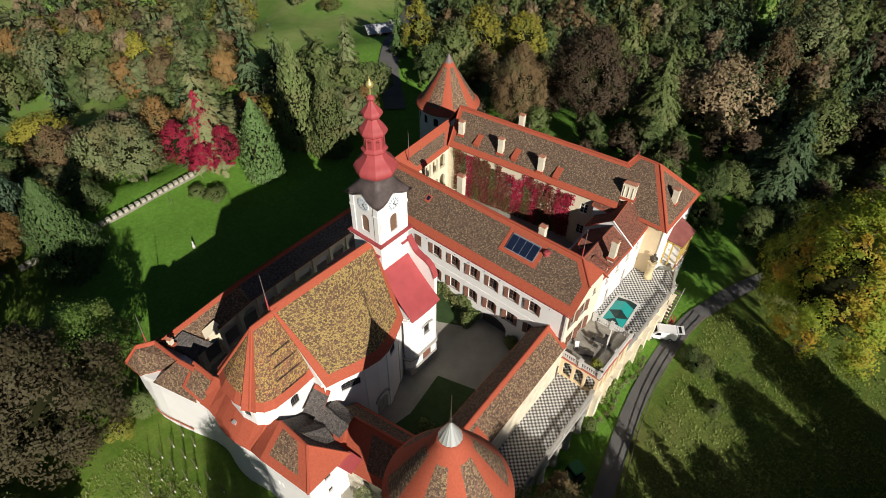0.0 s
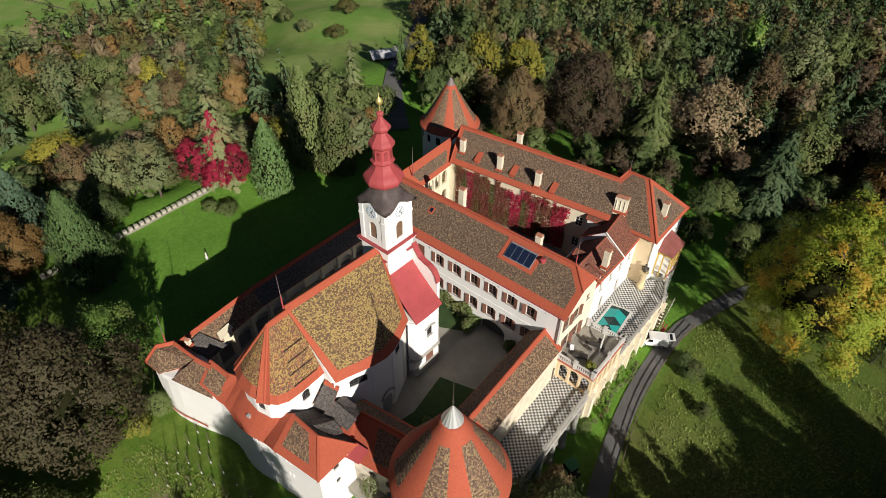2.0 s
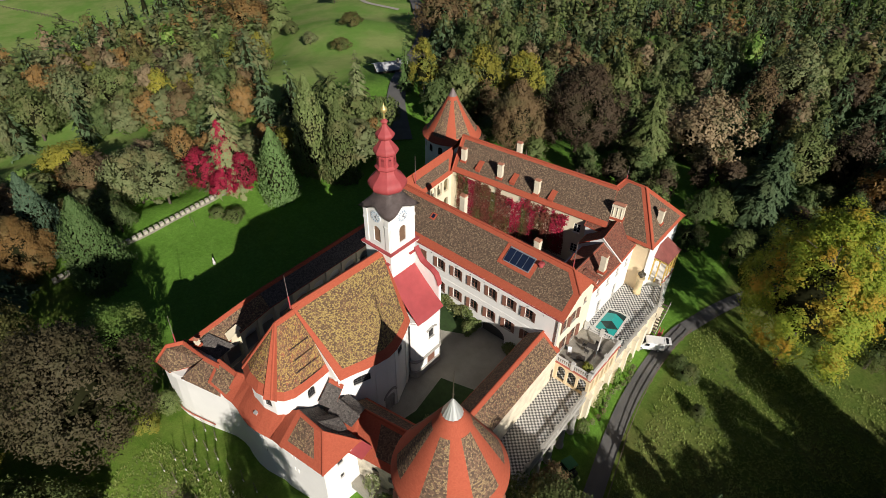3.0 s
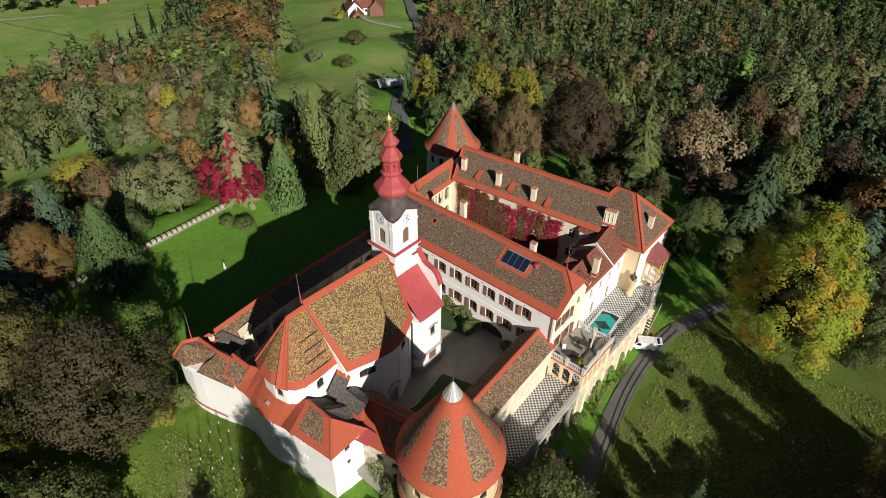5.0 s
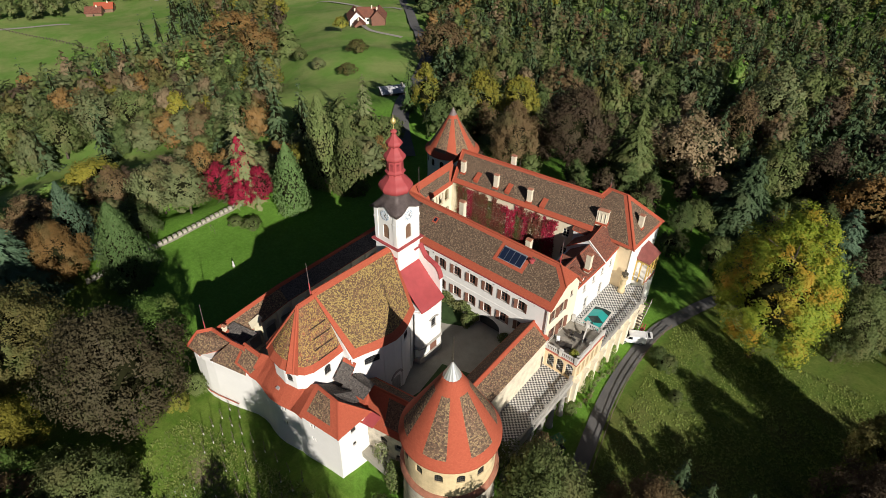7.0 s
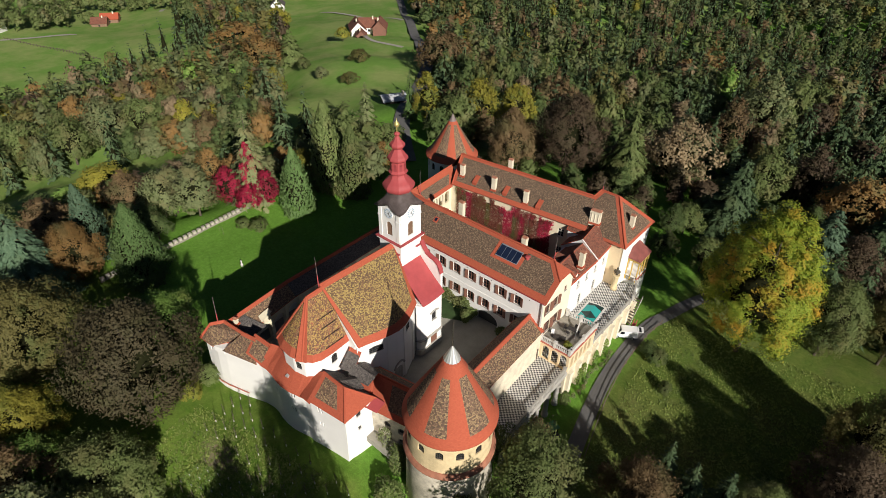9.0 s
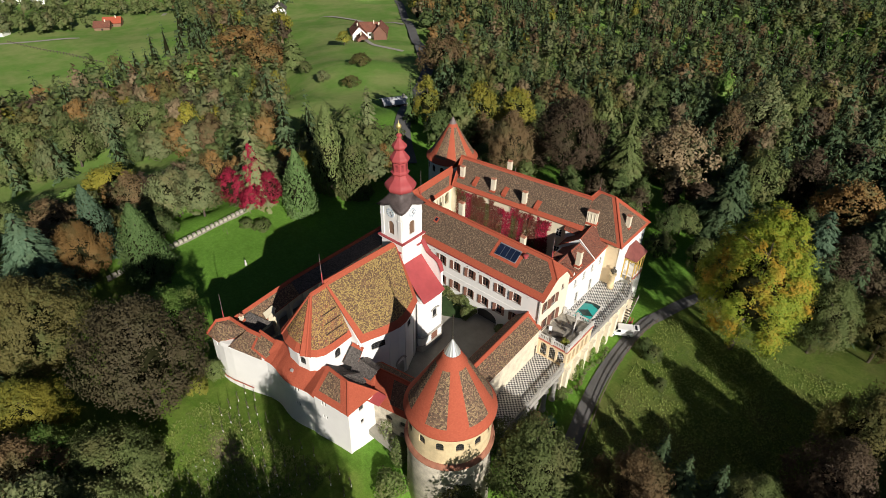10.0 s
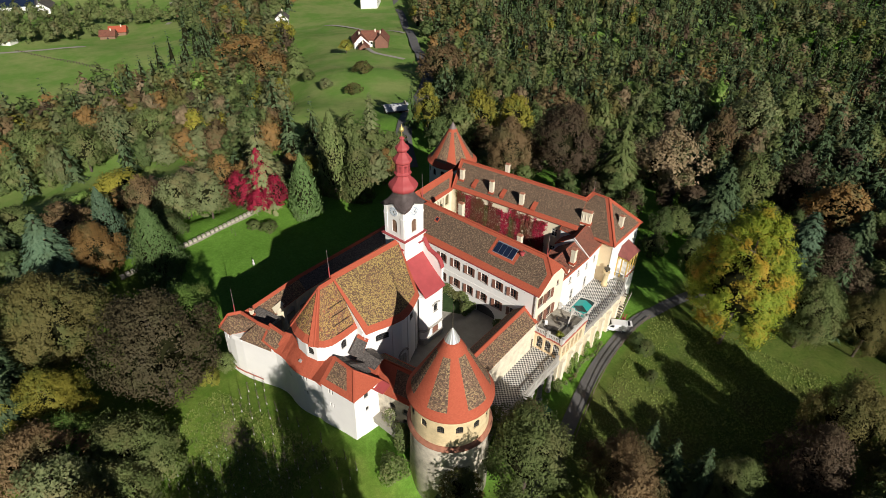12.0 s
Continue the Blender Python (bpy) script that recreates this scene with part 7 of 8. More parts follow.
# lawn wall with its row of little piers
lawn_wall = thing("garden_wall", "low stone wall with a row of small piers along the lawn", "wall", at=(-72.5, -12, -5))
LW = [(-70.8, -36), (-71.4, -29.4), (-72.4, -12), (-73.6, 6.2)]
lpth = Path(LW)
bm = B()
for a, b in zip(LW, LW[1:]):
    d = Vector((b[0] - a[0], b[1] - a[1])).normalized()
    s = Vector((-d.y, d.x)) * 0.17
    add_prism(bm, [(a[0] + s.x, a[1] + s.y), (b[0] + s.x, b[1] + s.y), (b[0] - s.x, b[1] - s.y), (a[0] - s.x, a[1] - s.y)], -6.4, -4.82)
part("wall", bm, M_OLDSTONE, lawn_wall)
bm = B()
add_box(bm, -0.3, 0.3, -0.3, 0.3, 0, 0.5)
add_box(bm, -0.36, 0.36, -0.36, 0.36, 0.5, 0.62)
pier_me = mesh_of(bm, "pier", M_PIER)
for i in range(38):
    p, _ = lpth.at(0.4 + i * (lpth.length - 0.8) / 37)
    put("pier", pier_me, lawn_wall, Matrix.Translation((p.x + 72.5, p.y + 12, 0.175)))

zs = ground_z(-55, -15.2)
bm = B()
add_lathe(bm, (-55, -15.2), [(0.26, zs - 0.1), (0.26, zs + 0.4), (0.3, zs + 0.46), (0.17, zs + 0.5), (0.2, zs + 0.7), (0.13, zs + 0.95), (0.17, zs + 1.2), (0.07, zs + 1.3), (0.09, zs + 1.42), (0.03, zs + 1.5)], 10)
tagged(obj("statue", bm, M_WHITETILE), "pale stone garden statue on a plinth", "statue")
for x, y, h in ((-68.6, -11.2, 1.6),):
    zz = ground_z(x, y)
    fr = thing("garden_trellis", "thin wooden garden trellis on the lawn", "trellis", at=(x, y, zz))
    for dx in (-0.7, 0.7):
        bm = B()
        add_tube(bm, (x + dx, y, zz - 0.1), (x + dx, y, zz + h), 0.03, seg=5)
        part("post", bm, M_WOOD, fr)
    bm = B()
    add_tube(bm, (x - 0.7, y, zz + h), (x + 0.7, y, zz + h), 0.03, seg=5)
    part("bar", bm, M_WOOD, fr)

# red creeper on the inner court's wall, and the green one over the gate court
crnd = random.Random(21)


def creeper(name, label, spans, mats):
    for k, mt in enumerate(mats):
        bm = B()
        for (u0, u1, z0, z1, dens, who) in spans:
            if who != k:
                continue
            for _ in range(int((u1 - u0) * (z1 - z0) * dens)):
                u, z = crnd.uniform(u0, u1), crnd.uniform(z0, z1)
                p = Vector(nw(u, -6.28 - abs(crnd.gauss(0, 0.16)), z))
                leaf_quad(bm, p, 0.13, crnd, Vector((0, -1, 0.4)))
        if len(bm.verts):
            tagged(obj(name, bm, mt), label[k], "creeper", kind="stuff")


spans = []
u = 3.4
while u < 23.6:
    w = crnd.uniform(0.5, 1.3)
    who = crnd.choices([0, 1, 2], [1.6, 7, 2])[0] if u < 22 else 0
    top = crnd.uniform(6.8, 8.7)
    spans.append((u, u + w, crnd.uniform(-0.2, 1.2), top, 75, who))
    # low growth, made denser to stand in for shade on the wall's foot
    if u > 6:
        spans.append((u - 0.2, u + w + 0.2, 0.0, crnd.uniform(2.0, 3.6), 60, crnd.choice([1, 1, 2])))
    if crnd.random() < 0.5:
        spans.append((u - 0.3, u + w + 0.5, crnd.uniform(5.5, 7.2), crnd.uniform(7.4, 8.8), 45, crnd.choice([0, 1, 1, 1, 2])))
    u += w + crnd.uniform(-0.35, 0.25)
creeper("creeper", ["crimson creeper hanging on the court wall", "rusty brown creeper hanging on the court wall", "olive creeper hanging on the court wall"], spans, [L_RED, L_VINE, L_OLIVE])
bm = B()
for _ in range(2600):
    x = crnd.uniform(-19, -7.4)
    z = crnd.uniform(0, 2.2 + 0.5 * math.sin(x * 1.7)) * (1.0 if x < -9 else 0.7)
    p = Vector((x, -0.15 - abs(crnd.gauss(0, 0.6)) * (0.4 + 0.3 * math.sin(x * 2.3) ** 2), z + 0.3))
    leaf_quad(bm, p, 0.15, crnd, Vector((0.2, -1, 0.8)))
tagged(obj("wisteria", bm, L_GREEN), "green climbing wisteria along the court wall", "creeper", kind="stuff")
leafy("shrub", "dark clipped shrub beside the gate arch", "shrub", (-1.8, -1.2, 0.0), 1.0, 1.6, 700, 0.13, L_GREEN, 4)
leafy("shrub", "round dark shrub in the court bed", "shrub", (-8.4, -2.0, 0.0), 1.2, 1.9, 800, 0.14, L_GREEN, 5)
leafy("shrub", "low shrub in the grass bed", "shrub", (-2.2, -17.4, 0.06), 1.0, 1.2, 500, 0.13, L_GREEN, 6)
leafy("shrub", "leafy potted palm on the roof deck", "plant", (8.9, 1.0, 2.6), 0.75, 1.2, 380, 0.16, L_YELLOW, 7)
leafy("shrub", "green shrub in the inner court", "shrub", (-27.5, 14.5, 0.0), 2.2, 3.6, 1500, 0.17, L_BRIGHT, 8)
leafy("shrub", "small tree in the inner court", "shrub", (-24.5, 15.5, 0.0), 1.6, 4.2, 1100, 0.17, L_ORANGE, 9)
leafy("shrub", "dry climbing shrub on the old wall", "shrub", (-1.6, -27.7, -2.0), 1.3, 4.2, 700, 0.12, L_PALE, 10)
leafy("shrub", "dark ivy at the round tower's foot", "shrub", (1.2, -28.2, -3.0), 1.7, 4.6, 1500, 0.15, L_GREEN, 11)
leafy("shrub", "dark bushes at the round tower's foot", "shrub", (3.0, -32.0, -4.0), 2.4, 3.4, 1500, 0.17, L_GREEN, 12)
leafy("shrub", "dark fir sapling before the tower", "shrub", (11.0, -31.4, -6.6), 1.2, 4.6, 1100, 0.15, L_CONIFER, 13)
for i in range(11):
    x, y = 11.0 + 0.35 * math.sin(i), 0.8 + 1.25 * i
    leafy("shrub", "small dry shrub in the row below the terrace", "shrub", (x + 0.6, y, ground_z(x + 0.6, y)), 0.45, 0.9, 110, 0.1, L_PALE, 40 + i)
for i, y in enumerate((3.6, 5.2, 9.0, 12.4)):
    leafy("shrub", "vine climbing the terrace wall", "shrub", (10.7, y, -6.4), 0.55, 3.6, 420, 0.13, L_BRIGHT, 60 + i)
leafy("shrub", "dark shrub by the terrace columns", "shrub", (11.1, -1.2, -6.5), 0.9, 2.6, 600, 0.14, L_GREEN, 70)

# ---------------------------------------------------------------- far buildings and lanes


def farmhouse(name, label, x, y, w, d, h, rise, ang, wall_mat, roof_mats, windows=3, base=None):
    """A gabled house with its foot on the ground: walls, two slopes, windows and a chimney."""
    z = (ground_z(x, y) if base is None else base) - 0.4
    top = thing(name, label, "house", at=(x, y, z))
    m = Matrix.Translation((x, y, z)) @ Matrix.Rotation(radians(ang), 4, "Z")

    def q(*p):
        return tuple(m @ Vector(p))

    bm = B()
    pr = [(-d / 2, 0), (d / 2, 0), (d / 2, h), (0, h + rise), (-d / 2, h)]
    a = [bm.verts.new(q(-w / 2, yy, zz)) for yy, zz in pr]
    b = [bm.verts.new(q(w / 2, yy, zz)) for yy, zz in pr]
    bm.faces.new(a), bm.faces.new(b[::-1])
    for i in range(5):
        bm.faces.new((a[i], b[i], b[(i + 1) % 5], a[(i + 1) % 5]))
    bmesh.ops.recalc_face_normals(bm, faces=bm.faces)
    part("wall", bm, wall_mat, top)
    for s in (-1, 1):
        bm = B()
        add_roof(bm, [q(-w / 2 - 0.6, s * (d / 2 + 0.8), h - 0.5 * rise * 1.6 / d), q(w / 2 + 0.6, s * (d / 2 + 0.8), h - 0.5 * rise * 1.6 / d), q(w / 2 + 0.6, 0, h + rise + 0.1), q(-w / 2 - 0.6, 0, h + rise + 0.1)], None, 0.18)
        part("roof_slope", bm, roof_mats, top)
    for k in range(windows):
        for s in (-1, 1):
            bm = B()
            xx = -w / 2 + w * (k + 0.7) / (windows + 0.4)
            add_box(bm, xx - 0.5, xx + 0.5, s * d / 2 - 0.06, s * d / 2 + 0.06, h * 0.45, h * 0.45 + 1.2)
            bmesh.ops.transform(bm, matrix=m, verts=bm.verts)
            part("window", bm, M_GLASSDARK, top)
    bm = B()
    add_box(bm, w * 0.2, w * 0.2 + 0.7, -0.9, -0.2, h, h + rise + 1.0)
    bmesh.ops.transform(bm, matrix=m, verts=bm.verts)
    part("chimney", bm, M_CHIM, top)
    return top


M_SHEET = plain("pale_roof_sheet", (0.55, 0.55, 0.56), 0.6, vary=0.12)
ROOFR, ROOFD = [M_RUSSET, M_RUSSET], [M_SLATE, M_SLATE]
farmhouse("house", "white chalet wing with timber gable and russet roof", -215.5, 161.6, 12, 7.6, 4.4, 4.0, -36, M_WHITE, ROOFR)
farmhouse("house", "middle of the white chalet under a broad russet roof", -213.5, 168.4, 10, 8.5, 4.6, 3.8, 46, M_WHITE, ROOFR)
farmhouse("house", "brown timber chalet wing with russet roof", -206.8, 170.2, 11, 7.0, 4.8, 3.8, -48, M_SHUTTER, ROOFR)
farmhouse("house", "small brown outbuilding before the chalet", -205.6, 155.2, 6.0, 5.0, 2.2, 2.6, -40, M_SHUTTER, ROOFR, 1)
farmhouse("house", "large white modern house above the field", -335.8, 283.1, 26.4, 13.2, 9.2, 1.8, 130, M_WHITE, [M_ALU, M_ALU], 6)
farmhouse("house", "white farmhouse with dark roof at the wood's edge", -343, 200.5, 10, 9, 5.5, 4.2, 140, M_WHITE, ROOFD, 2)
farmhouse("house", "orange-roofed barn in the field", -425.0, 116.3, 11.2, 8.4, 4.2, 3.1, 55, M_WOODB, [M_RED, M_RED], 1)
farmhouse("house", "brown-roofed barn half in the field", -419.4, 106.6, 9.8, 8.4, 4.2, 3.1, 55, M_WOODB, ROOFR, 1)
farmhouse("house", "dark-roofed farm with broad hipped barns", -633.9, 112.6, 37.6, 18.8, 7.8, 7.0, 60, M_WHITE, [M_SOLAR, M_SOLAR], 4)
farmhouse("house", "dark-roofed farm wing among trees", -617.7, 132.2, 25.1, 14.1, 6.3, 5.7, 150, M_WHITE, ROOFD, 3)
farmhouse("house", "farmhouse with red roof among trees", -434.9, 47.9, 10.8, 8.1, 4.3, 3.2, 40, M_WHITE, [M_RED, M_RED], 2)
farmhouse("house", "small grey-roofed shed beside the drive", -101.5, 76.0, 9.5, 5.6, 2.4, 1.0, 60, M_WOOD, [M_SHEET, M_SHEET], 1)
gravel = plain("pale_gravel", (0.36, 0.33, 0.28), 0.95, vary=0.15)
DRIVE = [(-62, 40), (-79, 55), (-104, 86), (-118, 107), (-131, 125), (-155, 148), (-194, 184), (-234, 220), (-276, 258), (-316, 293), (-417, 385)]
ribbon("road", DRIVE, 5.0, 0.3, M_ASPHALT, "grey drive climbing past the woods")
ribbon("road", [(-166, 146), (-185, 142), (-216, 161)], 2.2, 0.25, gravel, "gravel track to the chalet")
ribbon("road", [(-222, 204), (-273, 212), (-308, 204), (-342, 197)], 2.4, 0.25, gravel, "gravel lane across the field")
ribbon("road", [(-416, 36), (-403, 59), (-395, 80), (-418, 119), (-412, 144), (-462, 179), (-513, 203)], 3.0, 0.3, gravel, "pale lane through the fields")
ff = thing("fence", "long pasture fence in the far field", "fence", at=(-255, 25, -15))
fpp = Path([(-413, 46), (-366, 58), (-325, 66)])
bm = B()
add_tube(bm, (0, 0, -0.3), (0, 0, 1.4), 0.16, 0.14, 5)
fpost = mesh_of(bm, "post", M_WOOD)
for i in range(30):
    p, _ = fpp.at(fpp.length * i / 29)
    put("post", fpost, ff, Matrix.Translation((p.x + 255, p.y - 25, ground_z(p.x, p.y) + 15)))
    if i < 29:
        q = fpp.at(fpp.length * (i + 1) / 29)[0]
        bm = B()
        add_tube(bm, (p.x, p.y, ground_z(p.x, p.y) + 1.0), (q.x, q.y, ground_z(q.x, q.y) + 1.0), 0.12, seg=4)
        part("rail", bm, M_WOOD, ff)


# ---------------------------------------------------------------- trees
LEAVES = {"green": L_GREEN, "deep": L_DEEP, "umber": L_UMBER, "bright": L_BRIGHT, "yellow": L_YELLOW, "orange": L_ORANGE, "russet": L_RUSSET, "copper": L_COPPER, "red": L_RED, "conifer": L_CONIFER, "thuja": L_THUJA, "blue": L_BLUE, "pale": L_PALE, "olive": L_OLIVE, "tan": L_TAN, "maple": L_MAPLE}


def core_bodies(bodies, rng, fine):
    """Fill inside a crown, leaf-coloured or near-black as painted shade: a small lumpy body for each (centre, radius,
    height). Returns verts, faces and normals.
    """
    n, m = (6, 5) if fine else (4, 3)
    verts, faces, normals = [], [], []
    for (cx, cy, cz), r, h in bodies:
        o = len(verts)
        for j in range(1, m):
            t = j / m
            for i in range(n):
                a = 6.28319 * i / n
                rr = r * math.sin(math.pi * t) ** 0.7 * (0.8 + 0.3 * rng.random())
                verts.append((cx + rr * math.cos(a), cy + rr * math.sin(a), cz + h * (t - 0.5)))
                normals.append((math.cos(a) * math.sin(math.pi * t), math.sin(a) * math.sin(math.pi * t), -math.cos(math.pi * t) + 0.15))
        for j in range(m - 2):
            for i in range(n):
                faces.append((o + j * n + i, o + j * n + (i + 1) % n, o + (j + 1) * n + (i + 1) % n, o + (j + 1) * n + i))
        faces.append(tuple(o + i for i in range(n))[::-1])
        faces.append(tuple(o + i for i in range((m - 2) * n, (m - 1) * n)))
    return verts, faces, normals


def core_cone(r, h, z0, n=8):
    """Fill inside a conifer: a slim cone, near-black as painted shade between the boughs."""
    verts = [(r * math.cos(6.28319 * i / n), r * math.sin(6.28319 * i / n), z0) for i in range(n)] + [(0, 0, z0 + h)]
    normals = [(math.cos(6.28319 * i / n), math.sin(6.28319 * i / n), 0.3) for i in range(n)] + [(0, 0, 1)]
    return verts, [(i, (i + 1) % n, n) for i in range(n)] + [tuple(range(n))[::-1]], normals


def unit(v):
    return v / np.maximum(np.linalg.norm(v, axis=1, keepdims=True), 1e-6)


def leaf_crown(p, out, length, width, rng, core, along=None, soft=1.0, stray=0.48, core_slot=1):
    """A crown mesh of one small pointed leaf spray at each place p, its face turned roughly to out, round a core that
    fills the gaps.
    """
    n = len(p)
    nor = unit(out + rng.normal(0, stray, (n, 3)))
    u = rng.normal(0, 1, (n, 3)) if along is None else along + rng.normal(0, 0.15, (n, 3))
    u = unit(u - nor * (u * nor).sum(1, keepdims=True))
    v = np.cross(nor, u)
    s = rng.uniform(0.65, 1.3, (n, 1))
    tri = np.stack([p + u * length * s, p - u * length * 0.5 * s + v * width * s, p - u * length * 0.5 * s - v * width * s], 1).reshape(-1, 3)
    cv, cf, cn = np.array(core[0]), core[1], np.array(core[2])
    verts = np.concatenate([tri, cv])
    sizes = np.concatenate([np.full(n, 3), [len(f) for f in cf]]).astype(np.int32)
    loops = np.concatenate([np.arange(3 * n), [3 * n + i for f in cf for i in f]]).astype(np.int32)
    slots = np.concatenate([np.zeros(n), np.full(len(cf), core_slot)]).astype(np.int32)
    bend = unit(nor * 0.8 + (unit(out) * 0.6 + unit(p - p.mean(0)) * 0.3) * soft)
    bend = np.concatenate([np.repeat(bend, 3, 0), unit(unit(cn) + rng.normal(0, 0.12, cv.shape))])
    return raw_mesh("crown", verts, sizes, loops, slots, bend)


NORMALS = {}


def raw_mesh(name, verts, sizes, loops, slots, bend):
    """A mesh from arrays, its leaves shaded by the bough that they sit on."""
    me = bpy.data.meshes.new(name)
    me.vertices.add(len(verts))
    me.vertices.foreach_set("co", np.ascontiguousarray(verts, np.float32).ravel())
    me.loops.add(len(loops))
    me.loops.foreach_set("vertex_index", loops.astype(np.int32))
    me.polygons.add(len(sizes))
    me.polygons.foreach_set("loop_start", np.concatenate([[0], np.cumsum(sizes)[:-1]]).astype(np.int32))
    me.polygons.foreach_set("material_index", slots)
    me.polygons.foreach_set("use_smooth", np.ones(len(sizes), bool))
    me.update(calc_edges=True)
    me.normals_split_custom_set_from_vertices(bend.tolist())
    NORMALS[me.name] = bend
    return me


def crown_round(seed, h, lobes, clumps, leaves, leaf):
    """Broadleaf crown of 1 m radius and height h: separate boughs over an uneven dome, each thick with clumps of leaves. Foot at z = 0."""
    rng = np.random.default_rng(seed)
    places, outs, bodies = [], [], []
    size = 1.12 / math.sqrt(lobes) + (0.11 if lobes < 100 else 0.085)
    for i in range(lobes):
        t = (i + rng.uniform(0.15, 0.85)) / lobes
        ang = i * 2.39996 + rng.uniform(-0.4, 0.4)
        lr = size * rng.uniform(0.72, 1.3)
        c = 1.0 - 1.72 * t
        rim = math.sqrt(max(0.0, 1 - min(1.0, abs(c)) ** 2)) * (0.94 + 0.1 * math.sin(2 * ang + seed) + 0.07 * math.sin(3 * ang + 2 * seed))
        lift = 0.5 + 0.5 * c
        rad = max(0.0, rim * (1.12 - 0.32 * lift) * rng.uniform(0.8, 1.14) - lr * 0.8)
        ctr = np.array([rad * math.cos(ang), rad * math.sin(ang), h * lift * rng.uniform(0.88, 1.06) - lr * 0.8 * c])
        tall = min(1.35, max(0.85, h / 2.2))
        away = np.array([ctr[0], ctr[1], (ctr[2] - h * 0.42) * 1.6 / h + 0.12])
        away /= max(0.05, np.linalg.norm(away))
        d = unit(rng.normal(0, 1, (clumps, 3)) + away * 0.9)
        cc = ctr + d * lr * rng.uniform(0.72, 1.1, (clumps, 1)) * (1, 1, tall)
        q = np.repeat(cc, leaves, 0) + rng.normal(0, 0.17 * lr, (clumps * leaves, 3))
        places.append(q)
        outs.append(unit((q - ctr) / lr * 0.9 + away * 0.45 + (0, 0, 0.15)))
        if lobes < 20:
            bodies.append((ctr, lr * 0.55, lr * 1.15 * tall))
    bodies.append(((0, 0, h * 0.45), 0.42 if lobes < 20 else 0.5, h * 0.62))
    return leaf_crown(np.concatenate(places), np.concatenate(outs), leaf, leaf * 0.62, rng, core_bodies(bodies, rng, lobes > 12), stray=0.3 if lobes < 20 else 0.6 if lobes < 100 else 0.42, core_slot=0 if lobes < 20 else 1)


def crown_conifer(seed, h, tiers, per, twigs):
    """Spruce or fir of 1 m reach and height h: whorls of drooping boughs set with twigs on both sides, shorter to the tip."""
    rng = np.random.default_rng(seed)
    places, outs, ways, sizes = [], [], [], []
    for i in range(tiers):
        t = min(1.0, max(0.0, (i + rng.uniform(-0.3, 0.3)) / tiers))
        z = h * (0.05 + 0.94 * t)
        reach = (1 - t) ** 0.85 * rng.uniform(0.85, 1.1) + 0.06
        for k in range(max(4, int(per * (1 - 0.55 * t)))):
            a = rng.uniform(0, 6.283)
            length = reach * rng.uniform(0.72, 1.12)
            m = max(4, int(twigs * (0.3 + 0.7 * (1 - t))))
            q = rng.uniform(0.25, 1.0, m) ** 0.8
            side = np.where(np.arange(m) % 2, 1, -1) * rng.uniform(0.4, 1.0, m)
            dx, dy = math.cos(a), math.sin(a)
            w = side * length * 0.2 * (1.15 - q)
            zz = z + length * (0.12 * q - 0.42 * q * q) - np.abs(w) * 0.35
            places.append(np.stack([dx * length * q - dy * w, dy * length * q + dx * w, zz], 1))
            ways.append(np.stack([dx - dy * side * 0.8, dy + dx * side * 0.8, np.full(m, -0.35)], 1))
            outs.append(np.tile((dx * 0.75, dy * 0.75, 0.65), (m, 1)))
            sizes.append(np.full((m, 1), 0.62 * length / math.sqrt(m) + 0.03))
    ln = np.concatenate(sizes)
    return leaf_crown(np.concatenate(places), np.concatenate(outs), ln, ln * 0.36, rng, core_cone(0.44, h * 0.7, h * 0.05), np.concatenate(ways))


def crown_column(seed, h, count, leaf):
    """Dense pointed crown of a thuja or cypress, 1 m in radius and h high, down to the ground."""
    rng = np.random.default_rng(seed)
    t = rng.random(count) ** 1.3
    a = rng.uniform(0, 6.283, count)
    lump = 0.82 + 0.13 * np.sin(3 * a + 7 * t + seed) + 0.07 * np.sin(9 * a + 31 * t) + 0.06 * np.sin(17 * a - 47 * t)
    rad = (np.minimum(1, 0.8 + 1.6 * t) * (1 - t ** 2.0) * lump + 0.04) * rng.uniform(0.72, 1.08, count)
    p = np.stack([rad * np.cos(a), rad * np.sin(a), h * t], 1)
    out = np.stack([np.cos(a), np.sin(a), np.full(count, 0.4)], 1)
    up = np.stack([np.cos(a) * 0.5, np.sin(a) * 0.5, np.ones(count)], 1)
    return leaf_crown(p, out, leaf * 1.2, leaf * 0.6, rng, core_bodies([((0, 0, h * 0.36), 0.62, h * 0.8)], rng, True), up, 0.1)


def trunk_bm(seed, h, r, limbs, reach):
    rnd = random.Random(seed)
    bm = B()
    add_tube(bm, (0, 0, -0.8), (0.02 * h, 0.01 * h, 0.45 * h), r, r * 0.7, 8)
    add_tube(bm, (0.02 * h, 0.01 * h, 0.45 * h), (0, 0, 0.92 * h), r * 0.7, r * 0.12, 7)
    for i in range(limbs):
        a, z = rnd.uniform(0, 6.283), h * rnd.uniform(0.3, 0.75)
        l = reach * rnd.uniform(0.5, 0.9)
        add_tube(bm, (0.02 * h, 0.01 * h, z), (l * math.cos(a), l * math.sin(a), z + l * rnd.uniform(0.4, 0.8)), r * 0.35, r * 0.06, 5)
    return bm


CROWNS, TRUNKS = {}, {}
ASPECT = {"round": (1.7, 2.2, 2.8), "conifer": (3.0, 4.4, 6.0), "column": (2.8, 3.6, 5.0)}


